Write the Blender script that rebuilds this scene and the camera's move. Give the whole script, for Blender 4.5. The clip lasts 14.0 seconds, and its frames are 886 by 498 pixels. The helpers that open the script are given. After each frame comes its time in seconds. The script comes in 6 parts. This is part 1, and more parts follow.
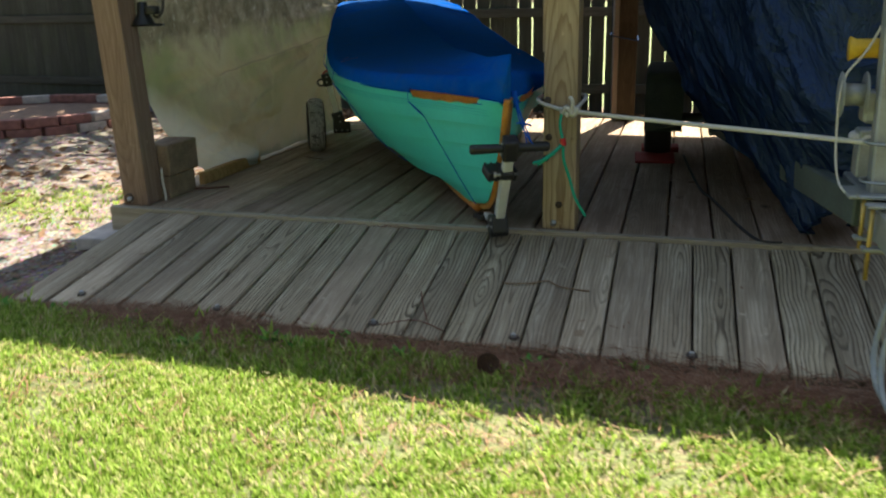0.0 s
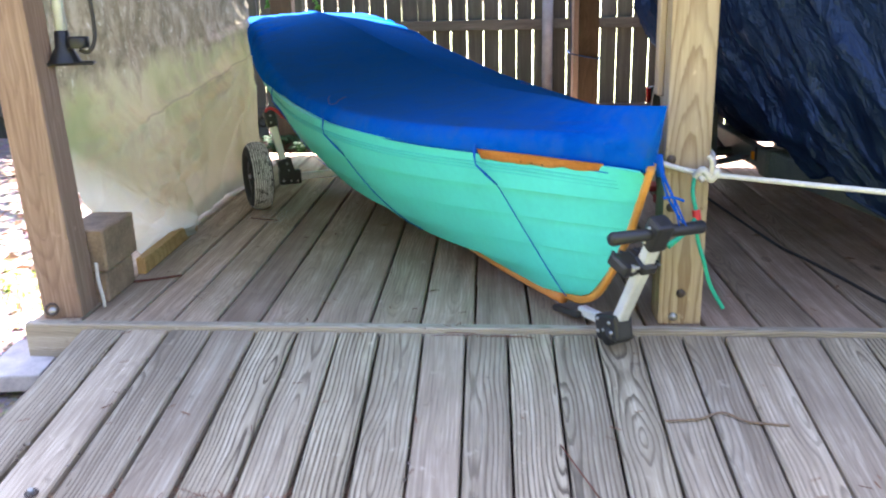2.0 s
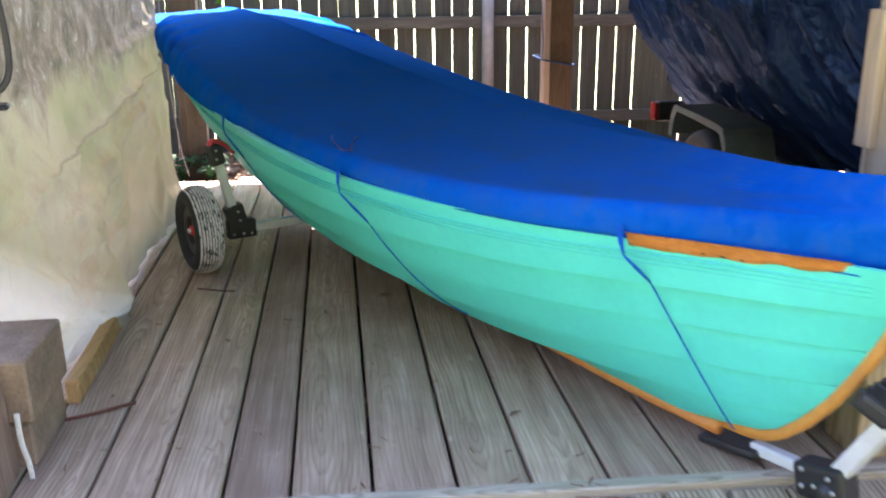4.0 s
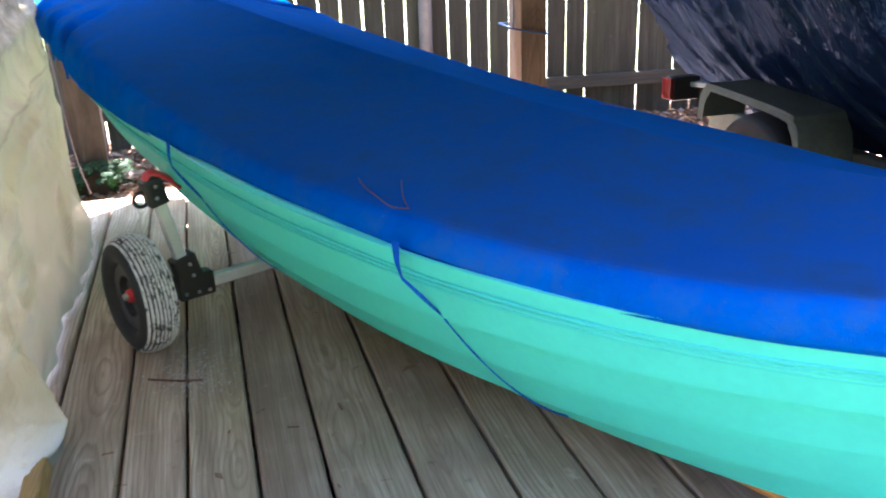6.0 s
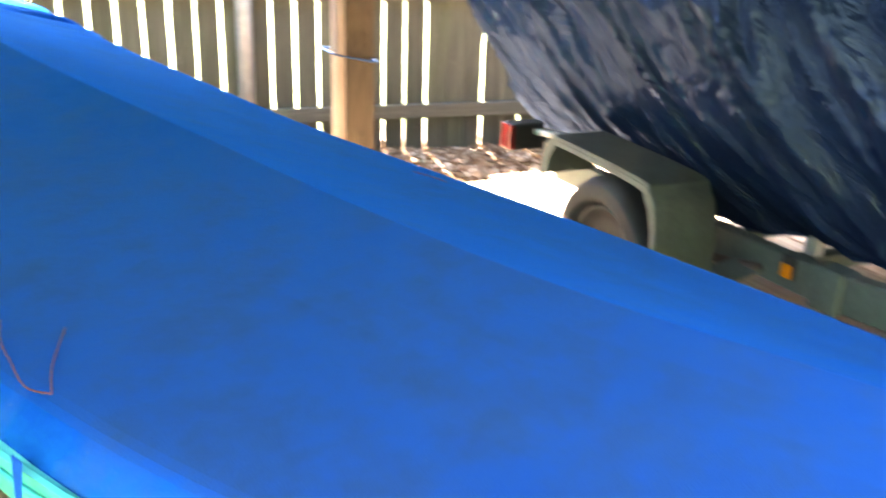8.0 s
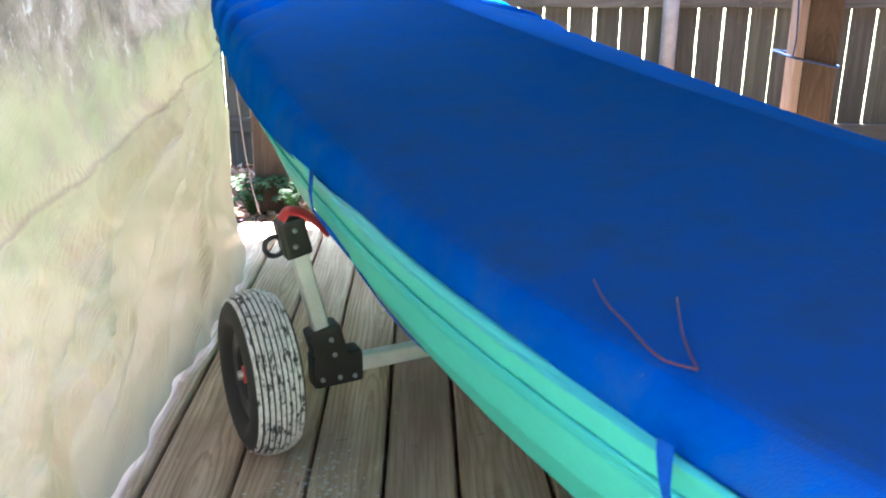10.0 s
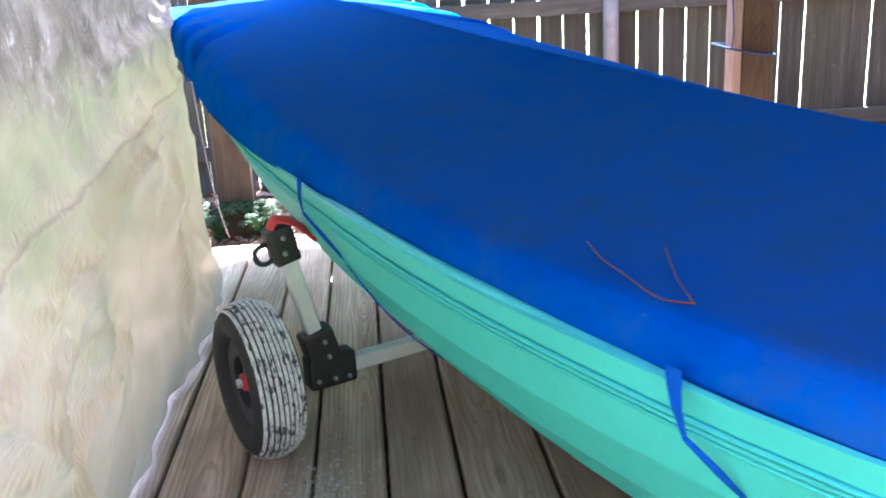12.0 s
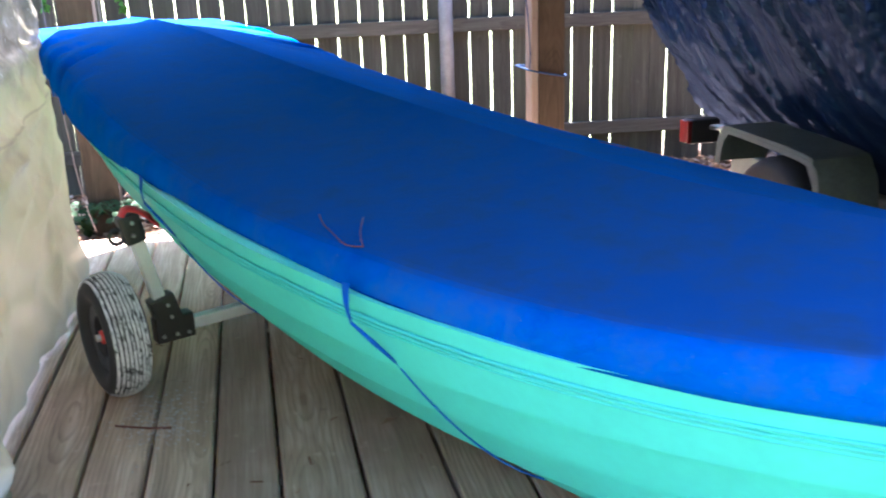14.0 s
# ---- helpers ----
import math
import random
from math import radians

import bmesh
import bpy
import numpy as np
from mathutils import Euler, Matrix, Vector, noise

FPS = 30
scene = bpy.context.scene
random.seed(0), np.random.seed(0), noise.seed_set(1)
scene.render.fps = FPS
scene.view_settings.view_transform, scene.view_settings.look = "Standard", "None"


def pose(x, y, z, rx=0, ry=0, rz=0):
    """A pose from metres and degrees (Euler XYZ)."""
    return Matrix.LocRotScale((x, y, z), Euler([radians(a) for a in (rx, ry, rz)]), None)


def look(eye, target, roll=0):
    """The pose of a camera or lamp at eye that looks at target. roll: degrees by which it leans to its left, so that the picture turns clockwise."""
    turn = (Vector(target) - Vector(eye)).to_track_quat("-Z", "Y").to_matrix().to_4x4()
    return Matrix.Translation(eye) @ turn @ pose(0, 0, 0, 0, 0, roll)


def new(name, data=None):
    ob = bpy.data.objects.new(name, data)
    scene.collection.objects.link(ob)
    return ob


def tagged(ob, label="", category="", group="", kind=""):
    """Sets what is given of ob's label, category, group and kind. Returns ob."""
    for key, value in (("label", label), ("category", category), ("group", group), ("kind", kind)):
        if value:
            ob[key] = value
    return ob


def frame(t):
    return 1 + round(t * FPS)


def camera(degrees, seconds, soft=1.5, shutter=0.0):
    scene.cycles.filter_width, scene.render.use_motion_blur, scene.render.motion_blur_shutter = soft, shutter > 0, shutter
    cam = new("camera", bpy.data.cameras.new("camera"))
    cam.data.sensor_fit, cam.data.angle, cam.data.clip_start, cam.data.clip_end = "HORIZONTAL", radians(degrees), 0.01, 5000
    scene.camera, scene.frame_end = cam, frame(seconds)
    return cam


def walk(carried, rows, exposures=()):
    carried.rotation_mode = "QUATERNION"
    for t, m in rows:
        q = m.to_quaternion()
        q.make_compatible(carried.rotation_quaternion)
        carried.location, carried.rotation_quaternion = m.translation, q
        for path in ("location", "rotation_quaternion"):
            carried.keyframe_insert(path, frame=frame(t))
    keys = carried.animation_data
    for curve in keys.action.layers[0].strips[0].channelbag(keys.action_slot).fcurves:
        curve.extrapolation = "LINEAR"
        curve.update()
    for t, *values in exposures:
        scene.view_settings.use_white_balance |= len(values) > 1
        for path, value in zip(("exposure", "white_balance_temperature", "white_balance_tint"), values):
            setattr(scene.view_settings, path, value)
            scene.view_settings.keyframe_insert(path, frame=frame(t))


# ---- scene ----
cam = camera(54.0, 14.0, soft=2.0, shutter=0.5)
PATH = [
    (0, (0.331, 0.491, 1.154), (-0.333, 2.294, 0.599), -1.2),
    (0.5, (0.003, 0.635, 1.197), (-0.543, 2.48, 0.652), -2.4),
    (1, (-0.27, 0.879, 1.203), (-0.727, 2.749, 0.661), -2.1),
    (1.5, (-0.557, 1.119, 1.223), (-0.943, 3.006, 0.684), -0.9),
    (2, (-0.842, 1.296, 1.245), (-1.116, 3.198, 0.687), -1.4),
    (2.5, (-1.041, 1.603, 1.256), (-1.21, 3.52, 0.711), -0.5),
    (3, (-1.232, 1.805, 1.277), (-1.203, 3.721, 0.705), 0.0),
    (3.5, (-1.434, 1.965, 1.301), (-1.257, 3.864, 0.697), -0.5),
    (4, (-1.575, 2.248, 1.301), (-1.516, 4.158, 0.711), -0.7),
    (6.5, (-1.989, 3.315, 1.347), (-1.571, 5.138, 0.638), -1.9),
    (7, (-1.788, 3.48, 1.337), (-1.224, 5.272, 0.651), -1.2),
    (7.5, (-1.659, 3.64, 1.346), (-0.884, 5.333, 0.616), -0.4),
    (8, (-1.64, 3.753, 1.34), (-1.0, 5.523, 0.662), 1.8),
    (8.5, (-1.511, 3.871, 1.382), (-1.413, 5.77, 0.762), 3.3),
    (9, (-1.673, 3.928, 1.332), (-1.796, 5.827, 0.716), 2.1),
    (11.3, (-2.021, 3.983, 1.118), (-2.073, 5.874, 0.468), -2.4),
    (11.5, (-2.025, 3.96, 1.133), (-2.039, 5.86, 0.508), -1.8),
    (12, (-2.005, 3.876, 1.171), (-2.021, 5.788, 0.587), -3.5),
    (12.5, (-1.904, 3.703, 1.203), (-2.009, 5.605, 0.594), -1.2),
    (13, (-1.847, 3.557, 1.252), (-1.95, 5.47, 0.676), -1.5),
    (13.5, (-1.845, 3.374, 1.275), (-1.724, 5.283, 0.691), -4.1),
    (14, (-1.799, 3.254, 1.279), (-1.562, 5.151, 0.69), -2.1),
]
EXPOSURES = [(0.0, 1.80, 7000, 5), (0.5, 2.25, 6600, 9), (1.0, 2.95, 6200, 20), (1.5, 3.6, 6200, 23), (3.0, 4.0, 6350, 28), (6.5, 4.4, 5800, 25), (7.0, 4.62, 6100, 16), (7.5, 5.2, 6700, 13), (8.2, 5.85, 7300, 12), (8.6, 4.9, 6600, 14), (9.1, 4.78, 6200, 18), (11.5, 4.74, 5600, 33), (12.5, 4.58, 5600, 32), (14.0, 4.42, 5700, 27)]
walk(cam, [(t, look(eye, target, roll)) for t, eye, target, roll in PATH], EXPOSURES)
SUN, SKY = 5.0, 0.068

# world, sun and sky
world = bpy.data.worlds.new("sky")
scene.world = world
world.use_nodes = True
wn, wl = world.node_tree.nodes, world.node_tree.links
wn.clear()
w_sky, w_bg, w_out = wn.new("ShaderNodeTexSky"), wn.new("ShaderNodeBackground"), wn.new("ShaderNodeOutputWorld")
w_sky.sky_type, w_sky.sun_disc = "NISHITA", False
SUN_EL, SUN_AZ = 61.0, 6.0          # degrees up; degrees from +y towards +x
w_sky.sun_elevation, w_sky.sun_rotation = radians(SUN_EL), radians(SUN_AZ)
w_sky.air_density, w_sky.dust_density, w_sky.ozone_density = 1.0, 1.8, 1.0
w_bg.inputs["Strength"].default_value = SKY
wl.new(w_sky.outputs[0], w_bg.inputs[0])
wl.new(w_bg.outputs[0], w_out.inputs[0])
sun_data = bpy.data.lights.new("sun", "SUN")
sun_data.energy, sun_data.angle, sun_data.color = SUN, radians(0.6), (1.0, 0.95, 0.87)
sun = new("sun", sun_data)
sun_dir = Vector((math.sin(radians(SUN_AZ)) * math.cos(radians(SUN_EL)), math.cos(radians(SUN_AZ)) * math.cos(radians(SUN_EL)), math.sin(radians(SUN_EL))))
sun.matrix_world = look(sun_dir * 30, (0, 0, 0))


# ---- materials ----
def material(name, rough=0.6, metal=0.0):
    m = bpy.data.materials.new(name)
    m.use_nodes = True
    b = m.node_tree.nodes["Principled BSDF"]
    b.inputs["Roughness"].default_value, b.inputs["Metallic"].default_value = rough, metal
    return m, m.node_tree.nodes, m.node_tree.links, b


def coords(n, l, scale=(1, 1, 1), kind="Object", shift=False):
    """Texture coordinates, scaled; shift: moved by a random amount for each object."""
    tc, mp = n.new("ShaderNodeTexCoord"), n.new("ShaderNodeMapping")
    mp.inputs["Scale"].default_value = scale
    l.new(tc.outputs[kind], mp.inputs["Vector"])
    if shift:
        oi, mul = n.new("ShaderNodeObjectInfo"), n.new("ShaderNodeVectorMath")
        mul.operation = "MULTIPLY"
        mul.inputs[1].default_value = (37.0, 53.0, 29.0)
        l.new(oi.outputs["Random"], mul.inputs[0])
        l.new(mul.outputs[0], mp.inputs["Location"])
    return mp.outputs[0]


def noise_tex(n, l, vec, scale, detail=4.0, rough=0.55, distort=0.0):
    t = n.new("ShaderNodeTexNoise")
    t.inputs["Scale"].default_value, t.inputs["Detail"].default_value = scale, detail
    t.inputs["Roughness"].default_value, t.inputs["Distortion"].default_value = rough, distort
    l.new(vec, t.inputs["Vector"])
    return t.outputs["Fac"]


def ramp(n, l, fac, stops):
    r = n.new("ShaderNodeValToRGB")
    while len(r.color_ramp.elements) < len(stops):
        r.color_ramp.elements.new(0.5)
    for e, (p, c) in zip(r.color_ramp.elements, stops):
        e.position, e.color = p, (*c, 1) if len(c) == 3 else c
    l.new(fac, r.inputs[0])
    return r.outputs[0]


def mix(n, l, a, b, fac, mode="MIX"):
    x = n.new("ShaderNodeMix")
    x.data_type, x.blend_type = "RGBA", mode
    for sock, v in ((x.inputs[6], a), (x.inputs[7], b), (x.inputs[0], fac)):
        if isinstance(v, (int, float)):
            sock.default_value = v
        elif isinstance(v, tuple):
            sock.default_value = (*v, 1)
        else:
            l.new(v, sock)
    return x.outputs[2]


def math_node(n, l, op, a, b=0.0, clamp=False):
    x = n.new("ShaderNodeMath")
    x.operation, x.use_clamp = op, clamp
    for sock, v in zip(x.inputs, (a, b)):
        if isinstance(v, (int, float)):
            sock.default_value = v
        else:
            l.new(v, sock)
    return x.outputs[0]


def bump(n, l, b, height, strength=0.3, dist=0.01):
    x = n.new("ShaderNodeBump")
    x.inputs["Strength"].default_value, x.inputs["Distance"].default_value = strength, dist
    l.new(height, x.inputs["Height"])
    l.new(x.outputs[0], b.inputs["Normal"])


G = (0, 0, 0)
W1 = (1, 1, 1)


def plain(name, col, rough=0.5, metal=0.0, vary=0.15, scale=14.0, bmp=0.1, spec=None):
    """A surface with a mottle at two scales and a fine relief."""
    m, n, l, b = material(name, rough, metal)
    v = coords(n, l, shift=True)
    a, c = noise_tex(n, l, v, scale, 5), noise_tex(n, l, v, scale * 9, 3)
    f = math_node(n, l, "ADD", math_node(n, l, "MULTIPLY", a, 0.65), math_node(n, l, "MULTIPLY", c, 0.35))
    dark, lite = tuple(x * (1 - 2 * vary) for x in col), tuple(min(1, x * (1 + 2 * vary)) for x in col)
    l.new(ramp(n, l, f, [(0.3, dark), (0.7, lite)]), b.inputs["Base Color"])
    r = n.new("ShaderNodeMapRange")
    r.inputs["To Min"].default_value, r.inputs["To Max"].default_value = max(0.02, rough - 0.12), min(1, rough + 0.12)
    l.new(a, r.inputs["Value"])
    l.new(r.outputs[0], b.inputs["Roughness"])
    if spec is not None:
        b.inputs["Specular IOR Level"].default_value = spec
    if bmp:
        bump(n, l, b, f, bmp, 0.004)
    return m


def wood(name, dark, mid, lite, ring=0.0085, strength=0.5, rough=0.75, stain=None, axis="Y", bmp=0.5, knots=True, blotches=0.6):
    """Sawn softwood as solid rings round a wandering pith, cut by the board's faces into flames and long lines, with knots, fibres and stains; the grain runs along the given local axis."""
    m, n, l, b = material(name, rough)
    b.inputs["Specular IOR Level"].default_value = 0.25
    oi, tc, sep = n.new("ShaderNodeObjectInfo"), n.new("ShaderNodeTexCoord"), n.new("ShaderNodeSeparateXYZ")
    l.new(tc.outputs["Object"], sep.inputs[0])
    u, v, w = {"Y": (0, 2, 1), "Z": (0, 1, 2), "X": (1, 2, 0)}[axis]
    pu, pv, pl = sep.outputs[u], sep.outputs[v], sep.outputs[w]
    rnd = oi.outputs["Random"]

    def wander(freq, seed, amount):
        c = n.new("ShaderNodeCombineXYZ")
        l.new(math_node(n, l, "MULTIPLY", pl, freq), c.inputs[0])
        l.new(math_node(n, l, "ADD", math_node(n, l, "MULTIPLY", rnd, 91.0), seed), c.inputs[1])
        t = noise_tex(n, l, c.outputs[0], 1.0, 1.5, 0.5)
        return math_node(n, l, "MULTIPLY", math_node(n, l, "SUBTRACT", t, 0.5), amount)

    stretch = {"Y": (1, 0.10, 1), "Z": (1, 1, 0.10), "X": (0.10, 1, 1)}[axis]
    slow = coords(n, l, stretch, shift=True)
    # a knot pulls the rings round itself
    vo = n.new("ShaderNodeTexVoronoi")
    vo.inputs["Scale"].default_value = 2.3
    l.new(coords(n, l, {"Y": (1, 0.5, 1), "Z": (1, 1, 0.5), "X": (0.5, 1, 1)}[axis], shift=True), vo.inputs["Vector"])
    near = ramp(n, l, vo.outputs["Distance"], [(0.0, W1), (0.08, (0.6, 0.6, 0.6)), (0.25, G)])
    cu = math_node(n, l, "ADD", math_node(n, l, "MULTIPLY", math_node(n, l, "SUBTRACT", rnd, 0.5), 0.13), wander(1.1, 3.0, 0.10))
    du, dv = math_node(n, l, "SUBTRACT", pu, cu), math_node(n, l, "SUBTRACT", pv, wander(1.25, 47.0, 0.24))
    r = math_node(n, l, "SQRT", math_node(n, l, "ADD", math_node(n, l, "MULTIPLY", du, du), math_node(n, l, "MULTIPLY", dv, dv)))
    r = math_node(n, l, "ADD", r, math_node(n, l, "MULTIPLY", noise_tex(n, l, slow, 14, 4, 0.65), 0.026))
    if knots:
        r = math_node(n, l, "ADD", r, math_node(n, l, "MULTIPLY", near, 0.030))
    ph = math_node(n, l, "FRACT", math_node(n, l, "DIVIDE", r, ring))
    late = ramp(n, l, ph, [(0.0, G), (0.50, (0.12, 0.12, 0.12)), (0.80, W1), (0.92, W1), (1.0, G)])
    fibre = noise_tex(n, l, coords(n, l, tuple(150 if q == 1 else 3.5 for q in stretch), shift=True), 1.0, 3, 0.65)
    wear = noise_tex(n, l, coords(n, l, tuple(26 if q == 1 else 1.6 for q in stretch), shift=True), 1.0, 4, 0.6)
    tone = math_node(n, l, "ADD", math_node(n, l, "MULTIPLY", fibre, 0.42), math_node(n, l, "MULTIPLY", wear, 0.58))
    col = ramp(n, l, tone, [(0.34, tuple(0.5 * p + 0.5 * q for p, q in zip(dark, mid))), (0.50, mid), (0.64, lite)])
    # some boards show their rings strongly, others hardly
    other = math_node(n, l, "FRACT", math_node(n, l, "MULTIPLY", rnd, 7.31))
    show = math_node(n, l, "MULTIPLY", noise_tex(n, l, slow, 5, 2), math_node(n, l, "MULTIPLY", math_node(n, l, "ADD", math_node(n, l, "MULTIPLY", other, 2.2), 0.35), strength), True)
    grain = math_node(n, l, "MULTIPLY", late, show)
    col = mix(n, l, col, dark, grain)
    if knots:
        k = ramp(n, l, vo.outputs["Distance"], [(0.0, W1), (0.030, (0.7, 0.7, 0.7)), (0.040, (0.15, 0.15, 0.15)), (0.047, (0.7, 0.7, 0.7)), (0.058, G)])
        col = mix(n, l, col, tuple(c * 0.6 for c in dark), k)
    big = coords(n, l, shift=True)
    if stain:
        col = mix(n, l, col, stain, ramp(n, l, noise_tex(n, l, big, 2.3, 4, 0.6), [(0.46, G), (0.72, (blotches,) * 3)]))
    # scuffs: pale dusty marks and dark drips
    spot = noise_tex(n, l, big, 17, 6, 0.7)
    col = mix(n, l, col, tuple(min(1, c * 1.35) for c in lite), ramp(n, l, spot, [(0.62, G), (0.75, (0.55, 0.55, 0.55))]))
    col = mix(n, l, col, tuple(c * 0.7 for c in dark), ramp(n, l, spot, [(0.25, (0.6, 0.6, 0.6)), (0.36, G)]))
    val = n.new("ShaderNodeMapRange")
    val.inputs["To Min"].default_value, val.inputs["To Max"].default_value = 0.80, 1.20
    l.new(rnd, val.inputs["Value"])
    hsv = n.new("ShaderNodeHueSaturation")
    l.new(col, hsv.inputs["Color"])
    l.new(val.outputs[0], hsv.inputs["Value"])
    hue = n.new("ShaderNodeMapRange")
    hue.inputs["To Min"].default_value, hue.inputs["To Max"].default_value = 0.494, 0.512
    l.new(other, hue.inputs["Value"])
    l.new(hue.outputs[0], hsv.inputs["Hue"])
    l.new(hsv.outputs[0], b.inputs["Base Color"])
    bump(n, l, b, math_node(n, l, "SUBTRACT", tone, math_node(n, l, "MULTIPLY", grain, 0.5)), bmp, 0.003)
    return m


M_DECK = wood("weathered deck wood", (0.135, 0.090, 0.064), (0.44, 0.312, 0.215), (0.59, 0.450, 0.335), ring=0.012, strength=0.42, stain=(0.225, 0.155, 0.10), bmp=0.65)
M_RAMP = wood("silvery ramp wood", (0.100, 0.074, 0.050), (0.42, 0.340, 0.235), (0.61, 0.525, 0.385), ring=0.0135, strength=0.95, stain=(0.25, 0.195, 0.135), bmp=0.65)
M_POST = wood("yellow pine post", (0.22, 0.135, 0.07), (0.45, 0.338, 0.21), (0.56, 0.445, 0.295), ring=0.013, strength=1.0, axis="Z", stain=(0.33, 0.265, 0.185))
M_POSTL = wood("greyed pine post", (0.115, 0.062, 0.036), (0.29, 0.195, 0.135), (0.39, 0.28, 0.205), ring=0.012, strength=1.5, axis="Z", stain=(0.27, 0.19, 0.135))
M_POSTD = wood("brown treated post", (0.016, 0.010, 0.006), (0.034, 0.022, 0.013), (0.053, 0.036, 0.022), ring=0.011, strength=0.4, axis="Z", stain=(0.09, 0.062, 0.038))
M_PINK = wood("fresh pine board", (0.15, 0.110, 0.09), (0.21, 0.165, 0.14), (0.26, 0.215, 0.185), ring=0.012, axis="Z")
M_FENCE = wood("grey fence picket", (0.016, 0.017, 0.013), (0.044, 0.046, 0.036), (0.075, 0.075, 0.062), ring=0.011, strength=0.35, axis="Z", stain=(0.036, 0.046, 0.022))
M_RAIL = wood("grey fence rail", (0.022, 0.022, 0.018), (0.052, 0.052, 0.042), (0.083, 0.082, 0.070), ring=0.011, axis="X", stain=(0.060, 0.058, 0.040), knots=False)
M_BLOCK = plain("old timber offcut", (0.27, 0.19, 0.125), 0.8, 0.0, 0.22, 11.0, 0.35, spec=0.2)
M_ORANGEWOOD = wood("amber plank edge", (0.32, 0.17, 0.065), (0.47, 0.27, 0.11), (0.56, 0.35, 0.16), axis="Y", knots=False)
M_STEM = wood("varnished orange stem", (0.55, 0.20, 0.045), (0.72, 0.29, 0.07), (0.80, 0.36, 0.11), axis="X", rough=0.4, knots=False, bmp=0.15, strength=0.25)


# ---- geometry helpers ----
def mesh_of(bm, name):
    me = bpy.data.meshes.new(name)
    bm.to_mesh(me)
    bm.free()
    return me


def smooth(me, on=True):
    me.polygons.foreach_set("use_smooth", [on] * len(me.polygons))
    me.update()


def part(name, bm, mat, parent=None, label="", soft=False, m=None):
    """Links a bmesh as one mesh object, under a thing or a part if one is given."""
    me = mesh_of(bm, name) if isinstance(bm, bmesh.types.BMesh) else bm
    if mat is not None and not me.materials:
        me.materials.append(mat)
    if soft:
        smooth(me)
    ob = new(name, me)
    if m is not None:
        ob.matrix_basis = m
    if parent is not None:
        ob.parent = parent
    if label:
        ob["label"] = label
    return ob


def thing(name, label, category, m=None, group="", kind=""):
    ob = new(name)
    ob.empty_display_size = 0.1
    if m is not None:
        ob.matrix_basis = m
    return tagged(ob, label, category, group, kind)


def box(sx, sy, sz, bev=0.004, seg=1, at=(0, 0, 0), bm=None, rot=None):
    """A box of that size about at, edges rounded by bev."""
    b = bmesh.new()
    bmesh.ops.create_cube(b, size=1.0, matrix=Matrix.Diagonal((sx, sy, sz, 1)))
    if bev:
        bmesh.ops.bevel(b, geom=list(b.edges), offset=bev, segments=seg, affect="EDGES", profile=0.6)
    t = Matrix.Translation(at) @ (rot.to_4x4() if rot is not None else Matrix.Identity(4))
    bmesh.ops.transform(b, matrix=t, verts=b.verts)
    return joined(bm, b) if bm is not None else b


def joined(bm, other):
    me = bpy.data.meshes.new("tmp")
    other.to_mesh(me)
    other.free()
    bm.from_mesh(me)
    bpy.data.meshes.remove(me)
    return bm


def frames_along(pts):
    pts = [Vector(p) for p in pts]
    out, up = [], None
    for i, p in enumerate(pts):
        d = (pts[min(i + 1, len(pts) - 1)] - pts[max(i - 1, 0)]).normalized()
        if up is None:
            up = Vector((0, 0, 1)) if abs(d.z) < 0.9 else Vector((0, 1, 0))
        side = d.cross(up).normalized()
        up = side.cross(d).normalized()
        out.append((p, side, up))
    return out


def tube(pts, r, sides=10, bm=None, caps=True, flat=1.0, radii=None):
    """A round (or flattened) tube along a line of points."""
    b = bm or bmesh.new()
    rings = []
    for i, (p, s, u) in enumerate(frames_along(pts)):
        rr = radii[i] if radii else r
        rings.append([b.verts.new(p + s * (rr * math.cos(2 * math.pi * k / sides)) + u * (rr * flat * math.sin(2 * math.pi * k / sides))) for k in range(sides)])
    for r0, r1 in zip(rings, rings[1:]):
        for k in range(sides):
            b.faces.new((r0[k], r0[(k + 1) % sides], r1[(k + 1) % sides], r1[k]))
    if caps:
        b.faces.new(rings[0][::-1])
        b.faces.new(rings[-1])
    bmesh.ops.recalc_face_normals(b, faces=b.faces)
    return b


def bar(p0, p1, w, h, bev=0.004, bm=None):
    """A straight bar of rectangular section, w wide and h high, from p0 to p1."""
    p0, p1 = Vector(p0), Vector(p1)
    d = p1 - p0
    q = d.to_track_quat("Y", "Z")
    return box(w, d.length, h, bev, 1, (p0 + p1) / 2, bm, q.to_matrix())


def curve(pts, n=8):
    """A smooth line through points."""
    pts = [Vector(p) for p in pts]
    out = []
    for i in range(len(pts) - 1):
        a, b, c, d = pts[max(i - 1, 0)], pts[i], pts[i + 1], pts[min(i + 2, len(pts) - 1)]
        for k in range(n):
            t = k / n
            out.append(0.5 * ((2 * b) + (c - a) * t + (2 * a - 5 * b + 4 * c - d) * t * t + (3 * b - a - 3 * c + d) * t ** 3))
    return out + [pts[-1]]


